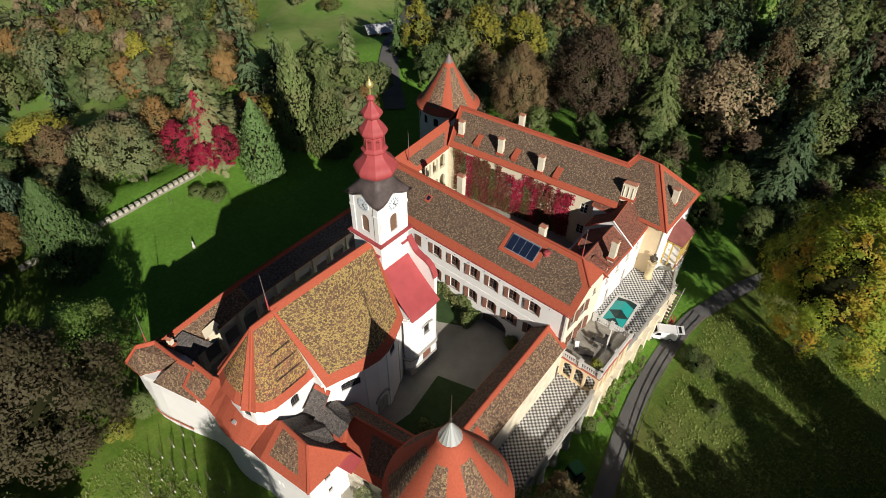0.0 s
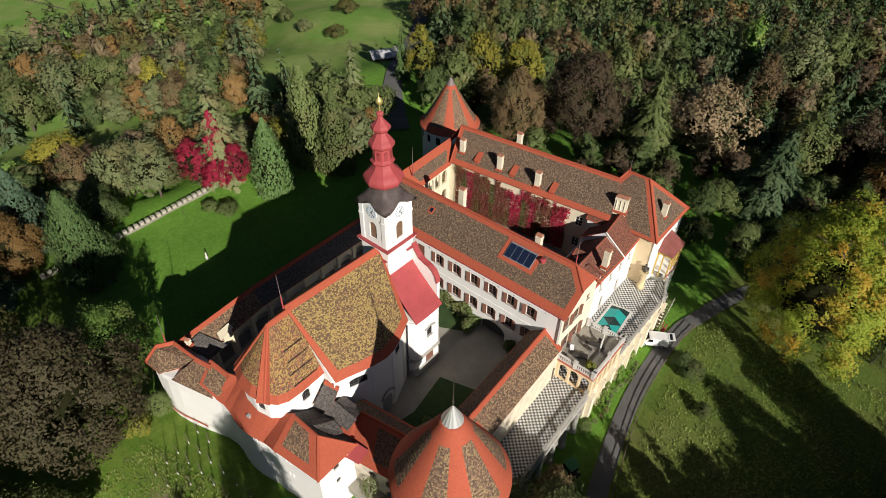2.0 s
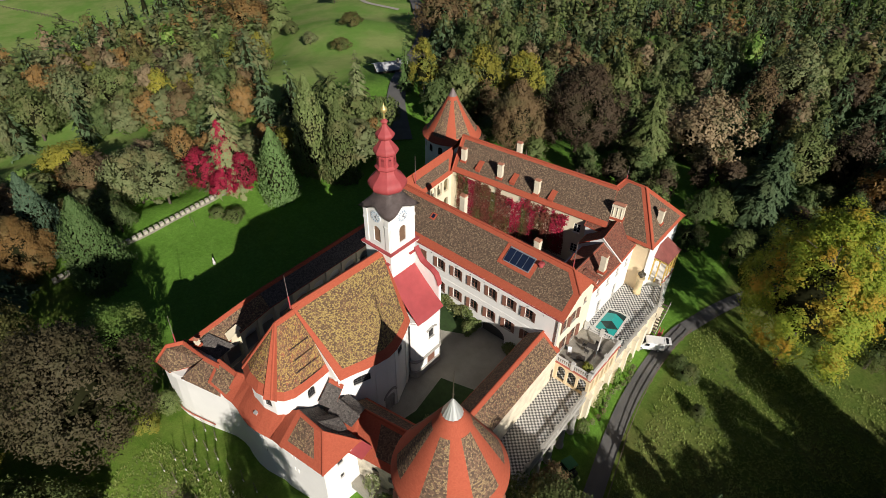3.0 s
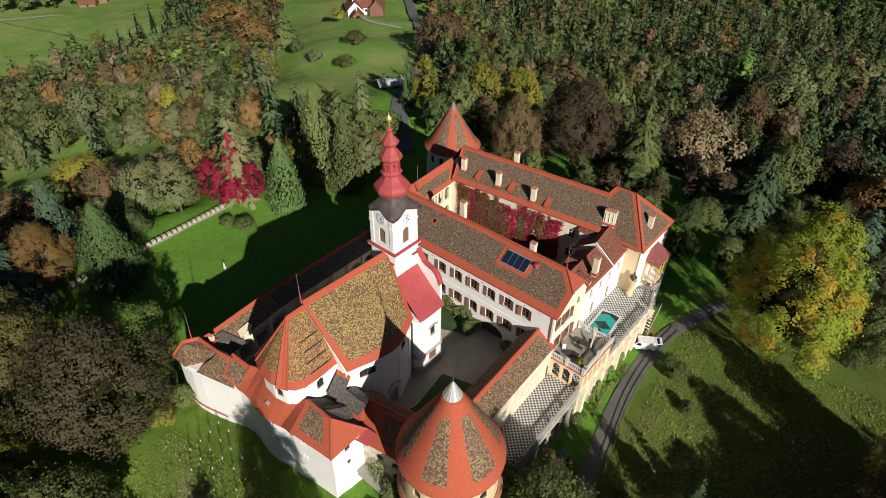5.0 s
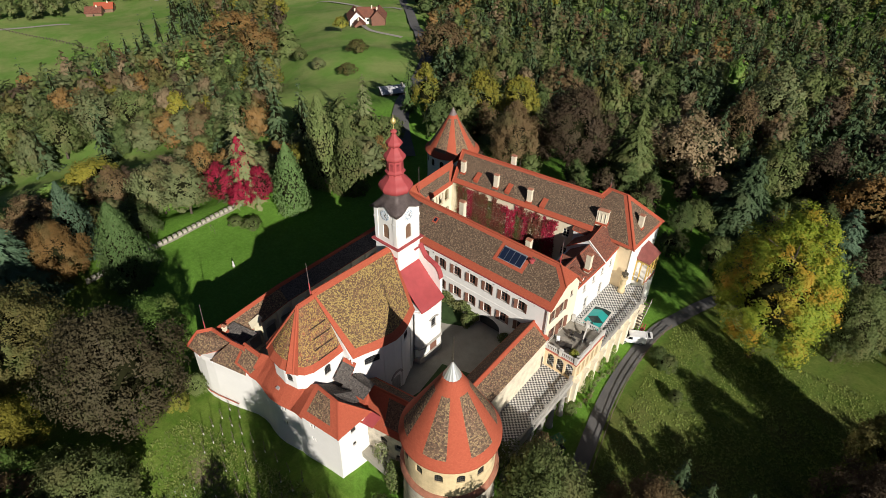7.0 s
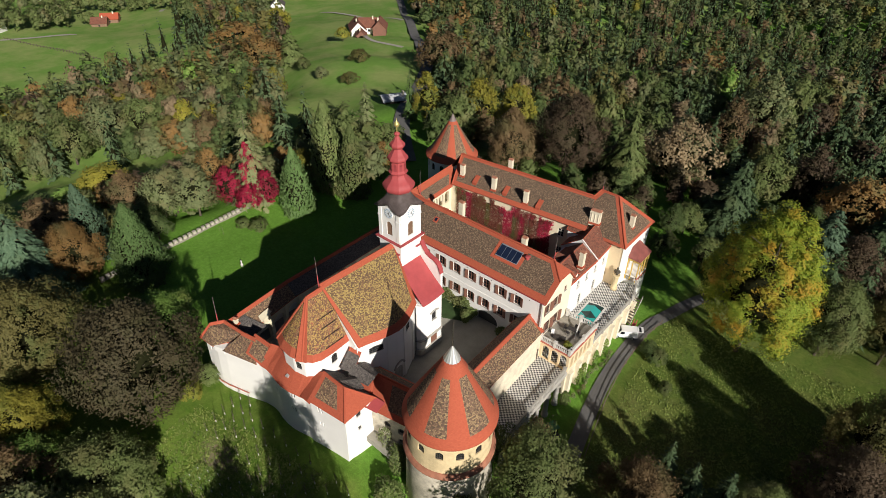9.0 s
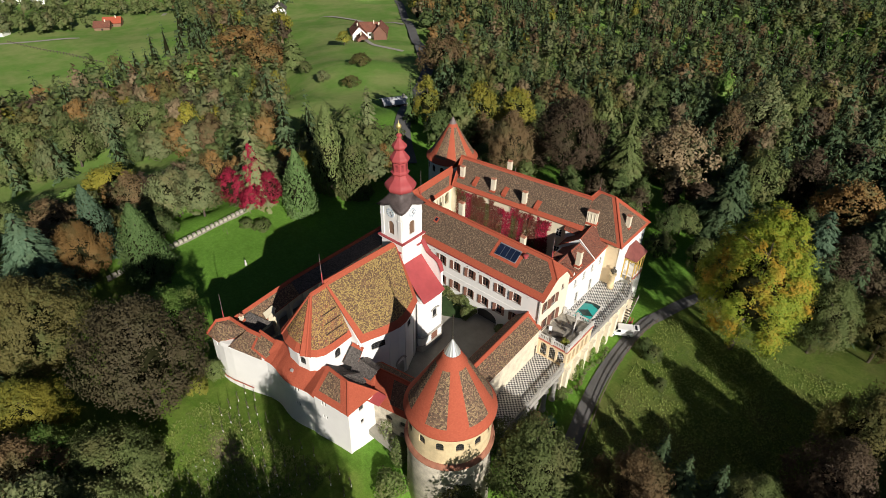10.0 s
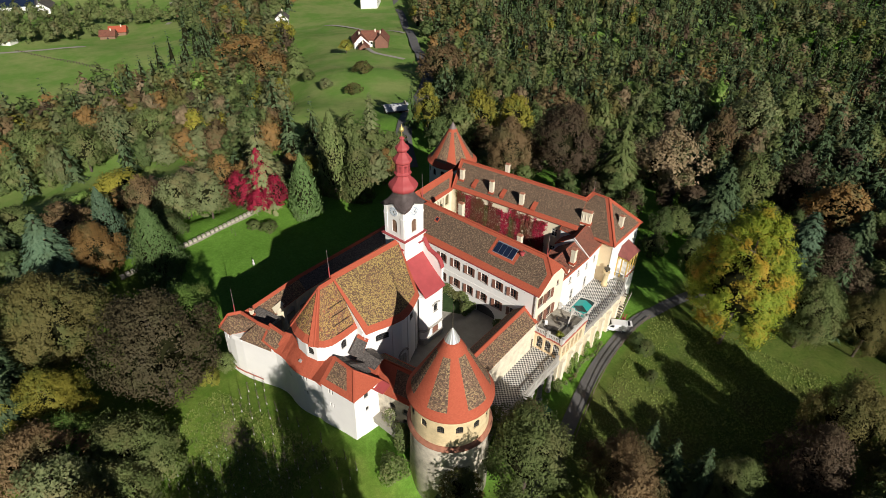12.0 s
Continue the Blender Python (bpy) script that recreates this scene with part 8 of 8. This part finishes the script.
def crown_mesh(kind, var, size, shape):
    """Crowns of 1 m radius in four fineness steps, kept and shared; shape: which height."""
    key = (kind, var, size, shape)
    if key not in CROWNS:
        h = ASPECT[kind][shape]
        if kind == "round":
            a = {4: (150, 22, 15, 0.021), 3: (34, 28, 26, 0.027), 2: (23, 16, 14, 0.052), 1: (16, 11, 9, 0.08), 0: (9, 6, 5, 0.165)}[size]
            me = crown_round(11 + var + 7 * shape, h, *a)
        elif kind == "conifer":
            a = {3: (46, 15, 54), 2: (30, 12, 24), 1: (17, 9, 9), 0: (10, 6, 5)}[size]
            me = crown_conifer(51 + var + 7 * shape, h, *a)
        else:
            a = {3: (13000, 0.04), 2: (5000, 0.06), 1: (900, 0.14), 0: (500, 0.17)}[size]
            me = crown_column(91 + var + 7 * shape, h, *a)
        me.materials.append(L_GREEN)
        me.materials.append(M_CROWN_SHADE)
        CROWNS[key] = me
    return CROWNS[key]


def tree(kind, x, y, h, r, leaf, label, var=0, size=2, group=""):
    """A tree with its foot on the ground, on meshes that alike trees share."""
    z = ground_z(x, y)
    top = thing("tree" if kind == "round" else "conifer", label, "tree", group, at=(x, y, z))
    low = 0.1 if kind == "round" and h > 6 else 0.03 if kind != "column" else 0.0
    ch = h * (1 - low)
    shape = min(range(3), key=lambda k: abs(ASPECT[kind][k] - ch / r))
    key = (kind == "round", var % 3)
    if key not in TRUNKS:
        TRUNKS[key] = mesh_of(trunk_bm(7 + var % 3, 10.0, 0.24, 8 if kind == "round" else 0, 3.6), "trunk", M_BARK)
    t = put("trunk", TRUNKS[key], top, Matrix.Diagonal((r / 4.8, r / 4.8, h / 10, 1)))
    c = put("crown", crown_mesh(kind, var % 2, size, shape), top)
    c.location = (0, 0, h * low)
    c.rotation_euler = (0, 0, (x * 1.7 + y * 0.9) % 6.28)
    c.scale = (r, r, ch / ASPECT[kind][shape])
    c.material_slots[0].link = "OBJECT"
    c.material_slots[0].material = LEAVES[leaf]
    return top


TREES = [
    ("column", "thuja", -65.4, -29.7, 17.0, 5.5, "tall green thuja at the lawn's edge"),
    ("column", "blue", -80.5, -32.2, 17.0, 4.2, "tall bluish cypress behind the lawn wall"),
    ("round", "russet", -97.5, -17.9, 10.4, 4.1, "purple-brown tree behind the lawn wall"),
    ("round", "yellow", -125.7, -13.3, 9.2, 7.7, "golden yellow tree beyond the lawn wall"),
    ("round", "russet", -102.1, -33.6, 7.9, 5.3, "russet tree on the slope beyond the lawn"),
    ("round", "green", -114.9, -41.6, 8.6, 5.8, "dark green tree on the slope beyond the lawn"),
    ("round", "russet", -95.5, -37.7, 8.5, 5.3, "russet tree on the slope beyond the lawn"),
    ("round", "orange", -123.6, -46.8, 8.7, 5.5, "orange tree on the slope beyond the lawn"),
    ("conifer", "conifer", -108.3, -47.1, 11.8, 4.8, "dark fir on the slope beyond the lawn"),
    ("round", "yellow", -118.0, -22.5, 6.2, 4.5, "yellow shrub tree beyond the lawn wall"),
    ("round", "pale", -87.9, -12.1, 12.6, 5.9, "grey-green tree beside the lawn wall"),
    ("round", "pale", -78.7, -10.3, 12.4, 5.6, "pale olive tree beside the lawn wall"),
    ("round", "bright", -88.6, -11.0, 6.3, 3.7, "light green shrub tree beside the lawn wall"),
    ("round", "orange", -90.9, 0.2, 11.5, 4.3, "fading orange tree behind the lawn wall"),
    ("round", "red", -78.1, -2.4, 9.2, 3.9, "crimson autumn tree behind the lawn wall"),
    ("round", "red", -70.2, 2.2, 9.0, 3.6, "crimson autumn tree behind the lawn wall"),
    ("round", "red", -72.6, -1.4, 6.0, 3.0, "low crimson tree behind the lawn wall"),
    ("round", "red", -73.4, 0.8, 15.0, 2.4, "crimson creeper climbing a tall conifer"),
    ("conifer", "pale", -74.3, 2.0, 23.0, 5.5, "tall conifer with crimson creeper"),
    ("round", "green", -67.2, -6.6, 2.2, 1.7, "dark rounded shrub on the lawn"),
    ("round", "green", -63.6, -5.2, 2.8, 2.1, "dark rounded shrub on the lawn"),
    ("column", "thuja", -63.3, 5.6, 16.0, 4.3, "pointed green cypress on the lawn"),
    ("column", "green", -66.9, 17.7, 22.0, 5.3, "tall dark cypress at the lawn's end"),
    ("column", "green", -60.1, 19.6, 18.0, 4.7, "tall dark cypress near the drive"),
    ("conifer", "pale", -82.0, 44.6, 17.0, 3.7, "grey half-bare conifer by the lawn"),
    ("round", "umber", -33.4, -45.2, 21.0, 8.6, "broad dark copper beech below the chapel"),
    ("round", "bright", -38.6, -37.8, 16.0, 4.9, "bright green feathery tree by the chapel"),
    ("round", "olive", -55.3, -52.9, 18.0, 9.1, "large olive-brown tree on the slope"),
    ("conifer", "blue", -74.9, -45.4, 19.5, 7.7, "dark blue-green fir on the slope"),
    ("round", "orange", -74.4, -37.8, 13.2, 5.4, "orange autumn tree on the slope"),
    ("round", "yellow", -40.5, -59.2, 12.0, 5.5, "yellow-green tree on the slope"),
    ("round", "bright", -33.2, -59.8, 10.0, 4.7, "fresh green tree on the slope"),
    ("round", "green", -26.5, -55.3, 11.0, 6.7, "dark green tree below the copper beech"),
    ("round", "green", -20.8, -59.0, 11.0, 5.2, "dark green tree below the copper beech"),
    ("round", "green", -22.8, -53.2, 8.0, 4.0, "dark green tree below the copper beech"),
    ("round", "russet", -32.2, -64.4, 12.0, 6.5, "half-bare brown tree on the slope"),
    ("round", "yellow", -30.0, -40.1, 3.2, 1.8, "small yellow shrub by the chapel"),
    ("round", "green", -30.5, -36.7, 4.0, 2.0, "green shrub by the chapel wall"),
    ("conifer", "blue", 31.9, 59.3, 22.0, 8.2, "broad blue-green cedar beside the meadow"),
    ("round", "green", 38.3, 40.0, 17.0, 6.2, "dark green tree beside the maple"),
    # two trees added out of sight behind the maple to shade the lawn
    ("round", "deep", 31.0, 46.8, 15.0, 5.6, "extra shade-casting tree added behind the maple"),
    ("round", "deep", 34.2, 42.0, 14.0, 5.0, "extra shade-casting tree added behind the maple"),
    ("round", "olive", 47.5, 46.5, 16.0, 5.6, "dark brown-green tree beside the meadow"),
    ("round", "russet", 28.3, -13.0, 13.5, 5.2, "russet tree below the drive"),
    ("conifer", "conifer", 28.6, -5.5, 12.0, 2.2, "young dark spruce below the meadow"),
    ("conifer", "conifer", 36.0, -5.0, 12.0, 2.9, "young dark spruce below the meadow"),
    ("conifer", "conifer", 32.2, -6.6, 12.0, 2.9, "young dark spruce below the meadow"),
    ("round", "olive", 49.5, 17.0, 17.0, 6.2, "russet tree below the meadow"),
    ("round", "copper", 47.5, 5.5, 16.0, 6.0, "brown tree below the meadow"),
    ("round", "green", 40.1, -2.7, 10.0, 4.4, "dark tree below the meadow"),
    ("round", "deep", 18.0, 16.8, 3.0, 2.0, "olive thicket on the meadow"),
    ("round", "deep", 22.0, 11.8, 2.4, 1.2, "round thicket on the meadow"),
    ("round", "deep", 16.5, 17.1, 3.5, 1.5, "small thicket on the meadow"),
    ("round", "copper", -31.0, 68.0, 22.5, 9.6, "large brown-leaved beech behind the castle"),
    ("round", "russet", -40.0, 55.6, 17.0, 6.9, "thin brown tree behind the castle"),
    ("round", "yellow", -68.4, 79.5, 20.1, 7.4, "yellow-green tree behind the round tower"),
    ("round", "yellow", -61.9, 90.9, 19.3, 6.9, "yellow-green tree behind the castle"),
    ("conifer", "green", -15.3, 71.5, 22.6, 6.4, "dark green fir behind the pavilion"),
    ("round", "tan", -6.4, 81.0, 19.8, 8.8, "tan-leaved oak behind the pavilion"),
    ("conifer", "conifer", 12.3, 67.4, 20.0, 7.4, "spreading dark green fir tree"),
    ("conifer", "conifer", -5.2, 102.5, 22.3, 5.0, "dark fir in the wood's edge"),
    ("round", "russet", -6.0, 122.4, 20.3, 6.0, "russet tree in the wood's edge"),
    ("conifer", "thuja", -81.9, 62.4, 15.8, 2.4, "slim green conifer by the drive"),
    ("round", "yellow", -76.9, 64.3, 15.0, 4.6, "yellow-green tree by the drive"),
    ("round", "green", -70.1, 41.4, 9.0, 4.2, "dark tree by the drive"),
    ("round", "orange", -63.6, 32.3, 8.0, 3.0, "orange-green tree by the drive"),
    ("round", "pale", -2.3, 142.0, 22.3, 8.9, "pale willow-like tree in the wood"),
    ("round", "green", 12.7, 91.8, 16.8, 6.3, "green tree in the wood's edge"),
    ("round", "copper", 21.5, 102.6, 17.1, 6.6, "dark brown tree in the wood's edge"),
    ("round", "orange", 33.4, 93.5, 15.5, 7.9, "orange-brown tree in the wood's edge"),
    ("round", "copper", 37.8, 59.5, 17.0, 7.8, "dark brown tree beside the meadow"),
    ("conifer", "conifer", 39.8, 75.3, 18.0, 6.5, "dark fir beside the meadow"),
    ("round", "pale", -171.6, 8.0, 18.6, 9.6, "pale green birch at the strip lawn"),
    ("round", "yellow", -149.4, 24.4, 15.9, 5.2, "lemon-yellow tree at the strip lawn"),
    ("round", "green", -164.7, 17.3, 16.0, 7.6, "green tree at the strip lawn"),
    ("round", "green", -170.2, -5.8, 16.3, 8.1, "green tree at the strip lawn"),
    ("round", "green", -185.8, -14.1, 16.0, 8.5, "green tree at the strip lawn"),
    ("round", "orange", -261.1, 115.7, 19.0, 15.7, "orange-brown tree on the slope"),
    ("round", "orange", -199.7, 89.2, 16.9, 10.9, "orange-brown tree on the slope"),
    ("conifer", "green", -191.3, 99.4, 16.2, 6.8, "dark fir on the meadow's edge"),
    ("round", "yellow", -283.1, 157.0, 11.5, 7.8, "golden tree by the far farmhouse"),
    ("round", "yellow", -197.2, 135.4, 6.5, 3.7, "yellow tree by the chalet"),
    ("round", "russet", -118.2, 121.5, 17.8, 10.3, "reddish tree by the drive"),
    ("round", "olive", -151.4, 104.7, 5.5, 4.4, "bare fruit tree on the meadow"),
    ("round", "pale", -150.3, 83.2, 4.6, 2.9, "bare fruit tree on the meadow"),
    ("round", "olive", -136.0, 85.7, 5.0, 3.6, "bare fruit tree on the meadow"),
    ("round", "green", -171.5, 90.9, 5.0, 3.2, "fruit tree on the meadow"),
]
tree("round", 27.4, 30.0, 28.5, 9.6, "maple", "large maple turning from green to gold beside the drive", 0, 4)
tree("round", 17.4, -20.6, 17.0, 6.6, "green", "green tree below the terrace", 1, 3)
tree("round", 12.2, -28.4, 9.5, 3.4, "olive", "thin brown tree at the round tower's foot", 0, 2)
tree("round", 16.8, -49.1, 21.5 - ground_z(16.8, -49.1), 4.2, "green", "tall slender tree on the slope below the drive", 0, 3)
tree("round", 20.5, -50.9, 22.8 - ground_z(20.5, -50.9), 4.4, "green", "tall slender tree on the slope below the drive", 1, 3)
tree("round", 30.0, -36.5, 18.0 - ground_z(30.0, -36.5), 4.6, "green", "tall slender tree on the slope below the drive", 2, 2)
tree("round", 31.0, -19.0, 14, 4.6, "russet", "russet tree below the drive", 1, 2)
tree("round", 34.0, -25.5, 17, 5.0, "green", "dark green tree below the drive", 0, 2)
tree("round", 13.6, -14.6, 11, 2.6, "russet", "russet shrub tree beside the green one", 0, 2)
for i, (kind, leaf, x, y, h, r, label) in enumerate(TREES):
    tree(kind, x, y, h, r, leaf, label, i, 4 if r > 8.9 and y < 0 and kind == "round" else 3 if math.hypot(x - 35, y + 60) < (145 if r > 6 else 112) and r > 4 else 2)

grove = random.Random(8)
for i in range(26):
    across, along = 8.0 + 2.75 * (i % 13), (50.5 if i < 13 else 57.5) + 0.25 * max(0.0, 2.75 * (i % 13) - 22) + grove.uniform(-1.5, 1.5)
    tree("conifer" if i % 4 == 3 else "round", 0.905 * along + 0.426 * across, 0.905 * across - 0.426 * along, grove.uniform(16, 19), grove.uniform(4.6, 5.6), ("olive", "copper", "green", "conifer")[i % 4], "tall dark tree at the meadow's edge", i, 2, "grove beside the meadow")

L_TUFT = leaf_mat("grass_tufts", (0.10, 0.15, 0.028), (0.17, 0.19, 0.045), (0.075, 0.10, 0.026))


def tufts(name, label, area, count, tall, seed):
    """Loose tufts of five blades each over a four-cornered area of rough grass."""
    rng = np.random.default_rng(seed)
    a, b, c, d = (np.array(q, float) for q in area)
    verts, faces = [], []
    for _ in range(count):
        u, v = rng.random(2)
        x, y = (a * (1 - u) + b * u) * (1 - v) + (d * (1 - u) + c * u) * v
        z, h = ground_z(x, y), tall * rng.uniform(0.4, 1.2)
        for k in range(5):
            q = rng.uniform(0, 6.283)
            r, w = h * rng.uniform(0.5, 1.1), h * rng.uniform(0.14, 0.26)
            n = len(verts)
            verts += [(x - w * math.sin(q), y + w * math.cos(q), z - 0.02), (x + w * math.sin(q), y - w * math.cos(q), z - 0.02), (x + r * math.cos(q), y + r * math.sin(q), z + h * rng.uniform(0.5, 1.0))]
            faces.append((n, n + 1, n + 2))
    me = bpy.data.meshes.new(name)
    me.from_pydata(verts, [], faces)
    me.materials.append(L_TUFT)
    tagged(new(name, me), label, "grass", kind="stuff")


tufts("meadow_grass", "rough tufted grass on the meadow below the drive", [(19, -12), (50, 2), (54, 38), (15.2, 30)], 9000, 0.34, 61)
tufts("slope_grass", "weedy tufts among the young vines on the slope", [(-28, -40), (-3, -35.5), (-6, -50), (-28, -52)], 3600, 0.34, 62)

# the woods
OPEN = [
    [(-355, 195), (-345, 213), (-300, 185), (-312, 166)],
    [(56, 24), (100, 3), (108, 20), (62, 48)],
    [(-36, -38), (-20, -33), (4, -34), (12, -45), (-4, -62), (-18, -57), (-23, -50), (-30, -43)],
    [(-45, -38), (-18, -40), (-18, -61), (-36, -58), (-46, -52)],
    [(30, 18), (58, 12), (68, 44), (46, 52), (36, 36)],
    [(-36, -40), (12, -40), (14, 42), (-36, 44), (-56, 44), (-56, 20)],
    [(-74, -36), (-61, -60), (-33, -60), (-33, 20), (-56, 22), (-66, 26), (-74, 8)],
    [(8, -45), (30, -60), (56, -30), (58, 14), (34, 20), (26, 46), (8, 48)],
    [(-130, 48), (-210, 104), (-280, 162), (-342, 203), (-384, 246), (-417, 385), (-303, 298), (-217, 205), (-131, 117), (-107, 84), (-62, 44), (-58, 30), (-95, 42), (-110, 31)],
    [(-297, -13), (-291, -1), (-275, 20), (-279, 33), (-289, 48), (-294, 70), (-311, 107), (-379, 144), (-454, 179), (-494, 196), (-633, 249), (-739, 244), (-748, -30)],
    [(-183, -60), (-178, -33), (-162, -12), (-151, 12), (-120, 19), (-108, 5), (-127, -19), (-125, -60)],
    [(-149, 681), (-76, 731), (-21, 831), (-181, 835)],
]
UNDERGROWTH = [(-60, 40), (20, 40), (48, 60), (45, 85), (10, 95), (-30, 100), (-62, 95)]
HEDGES = [((-471, 99), (-444, 165), 26, 6), ((-432, 40), (-428, 96), 28, 7), ((-520, 70), (-480, 100), 14, 9), ((-600, 90), (-560, 210), 22, 12)]


def inside(x, y, poly):
    c = False
    for (x0, y0), (x1, y1) in zip(poly, poly[1:] + poly[:1]):
        if (y0 > y) != (y1 > y) and x < (x1 - x0) * (y - y0) / (y1 - y0) + x0:
            c = not c
    return c


def woods():
    rnd = random.Random(5)
    way = Path(DRIVE)
    lane = [way.at(5.0 * i)[0] for i in range(int(way.length / 5))]
    taken = [(x, y, r) for _, _, x, y, _, r, _ in TREES] + [(26.8, 30.0, 11), (17.5, -26.5, 6), (20.8, -46.7, 5)]
    spots = []
    for cell, d0, d1 in ((7.3, 0, 300), (9.5, 300, 520), (12.0, 520, 860)):
        for j in range(int(-110 / cell), int(800 / cell)):
            for i in range(int(-860 / cell), int(260 / cell)):
                x, y = (i + rnd.uniform(0.1, 0.9)) * cell, (j + rnd.uniform(0.1, 0.9)) * cell
                d = math.hypot(x - 40, y + 66)
                a = math.degrees(math.atan2(y + 66, x - 40))
                if not d0 <= d < d1 or not ((84 if d > 200 else 78) < a < (172 if d > 200 else 178) or (d < 130 and 36 < a < 190)):
                    continue
                if any(inside(x, y, p) for p in OPEN) or min(math.hypot(x - q.x, y - q.y) for q in lane) < 7.5:
                    continue
                if any((x - p) ** 2 + (y - q) ** 2 < (0.75 * r) ** 2 + 4 for p, q, r in taken):
                    continue
                spots.append((x, y, d))
    # hedgerow trees in the far fields
    for (x0, y0), (x1, y1), k, w in HEDGES:
        for _ in range(k):
            t = rnd.random()
            spots.append((x0 + (x1 - x0) * t + rnd.gauss(0, w), y0 + (y1 - y0) * t + rnd.gauss(0, w), 401))
    src = {}
    for k in ("round", "conifer"):
        for v in range(2):
            for s in (0, 1):
                me = crown_mesh(k, v, s, 1)
                co = np.empty(len(me.vertices) * 3, np.float32)
                me.vertices.foreach_get("co", co)
                ls = np.empty(len(me.polygons), np.int32)
                me.polygons.foreach_get("loop_total", ls)
                lv = np.empty(len(me.loops), np.int32)
                me.loops.foreach_get("vertex_index", lv)
                mi = np.empty(len(me.polygons), np.int32)
                me.polygons.foreach_get("material_index", mi)
                src[k, v, s] = (co.reshape(-1, 3), ls, lv, mi, NORMALS[me.name])
    bags = {}
    single = 0
    for x, y, d in sorted(spots, key=lambda s: s[2]):
        f = noise.noise((x * 0.012, y * 0.012, 3.0)) + 0.6 * noise.noise((x * 0.03, y * 0.03, 9.0))
        east = x > -95 - 0.45 * y and y > 40
        p = rnd.random() - f * 0.7
        if p < ((0.44 if d < 300 else 0.6) if east else 0.3):
            k, m, h, r = "conifer", "conifer", rnd.uniform(15, 23), rnd.uniform(3.0, 4.5)
        else:
            k, h, r = "round", rnd.uniform(11, 17), rnd.uniform(4.0, 6.6)
            m = rnd.choices(["green", "orange", "russet", "yellow", "pale", "bright", "copper", "deep", "olive", "tan"], [6, 1.1, 1.7, 0.5, 3, 0.3, 1.2, 4, 1.5, 1.0] if east else [5, 1.9, 1.6, 0.7, 3.6, 0.3, 0.4, 3, 2.4, 0.8])[0]
        if -122 < x < -70 and -62 < y < 24:
            h, r = h * 0.5, r * 0.75
        if x > 55 and y > 36:
            h = h * 1.4
        if inside(x, y, UNDERGROWTH):
            k, m, h, r = "round", rnd.choice(["deep", "deep", "green", "copper"]), rnd.uniform(5, 9), rnd.uniform(2.8, 4.2)
        if d > 520:
            r = r * 1.28
        if d == 401:
            k, m, h, r = "round", "green" if rnd.random() < 0.7 else "pale", rnd.uniform(8, 16), rnd.uniform(3.4, 6.0)
        if d < 165 and single < 140:
            single += 1
            tree(k, x, y, h, r, m, {"conifer": "dark spruce in the woods", "green": "green broadleaf tree in the woods", "orange": "orange autumn tree in the woods", "russet": "russet autumn tree in the woods", "yellow": "yellow autumn tree in the woods", "pale": "pale olive tree in the woods", "bright": "fresh green tree in the woods", "copper": "dark brown tree in the woods", "deep": "deep green tree in the woods", "olive": "olive-brown tree in the woods", "tan": "tan-leaved tree in the woods"}[m], single, 2, "woodland trees")
            continue
        co, ls, lv, mi, nv = src[k, rnd.randrange(2), 1 if d < 250 else 0]
        a = rnd.uniform(0, 6.283)
        rot = np.array([[math.cos(a), -math.sin(a), 0], [math.sin(a), math.cos(a), 0], [0, 0, 1]], np.float32)
        sz = h * 0.95 / ASPECT[k][1]
        bags.setdefault(m, []).append(((co * (r, r, sz)) @ rot.T + (x, y, ground_z(x, y) + h * 0.03), ls, lv, mi, nv @ rot.T))
    for m, parts in bags.items():
        off, cos, lss, lvs, mis, nvs = 0, [], [], [], [], []
        for co, ls, lv, mi, nv in parts:
            cos.append(co), lss.append(ls), lvs.append(lv + off), mis.append(mi), nvs.append(nv)
            off += len(co)
        me = raw_mesh("woods", np.concatenate(cos), np.concatenate(lss), np.concatenate(lvs), np.concatenate(mis), np.concatenate(nvs))
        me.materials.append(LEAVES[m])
        me.materials.append(M_CROWN_SHADE)
        names = {"conifer": "spruce_woods", "green": "green_woods", "orange": "orange_woods", "russet": "russet_woods", "yellow": "yellow_woods", "pale": "olive_woods", "bright": "fresh_woods", "copper": "brown_woods", "deep": "dark_woods", "olive": "olive_brown_woods", "tan": "tan_woods"}
        tagged(new(names[m], me), "mixed autumn woods around the castle hill", "woods", kind="stuff")


woods()
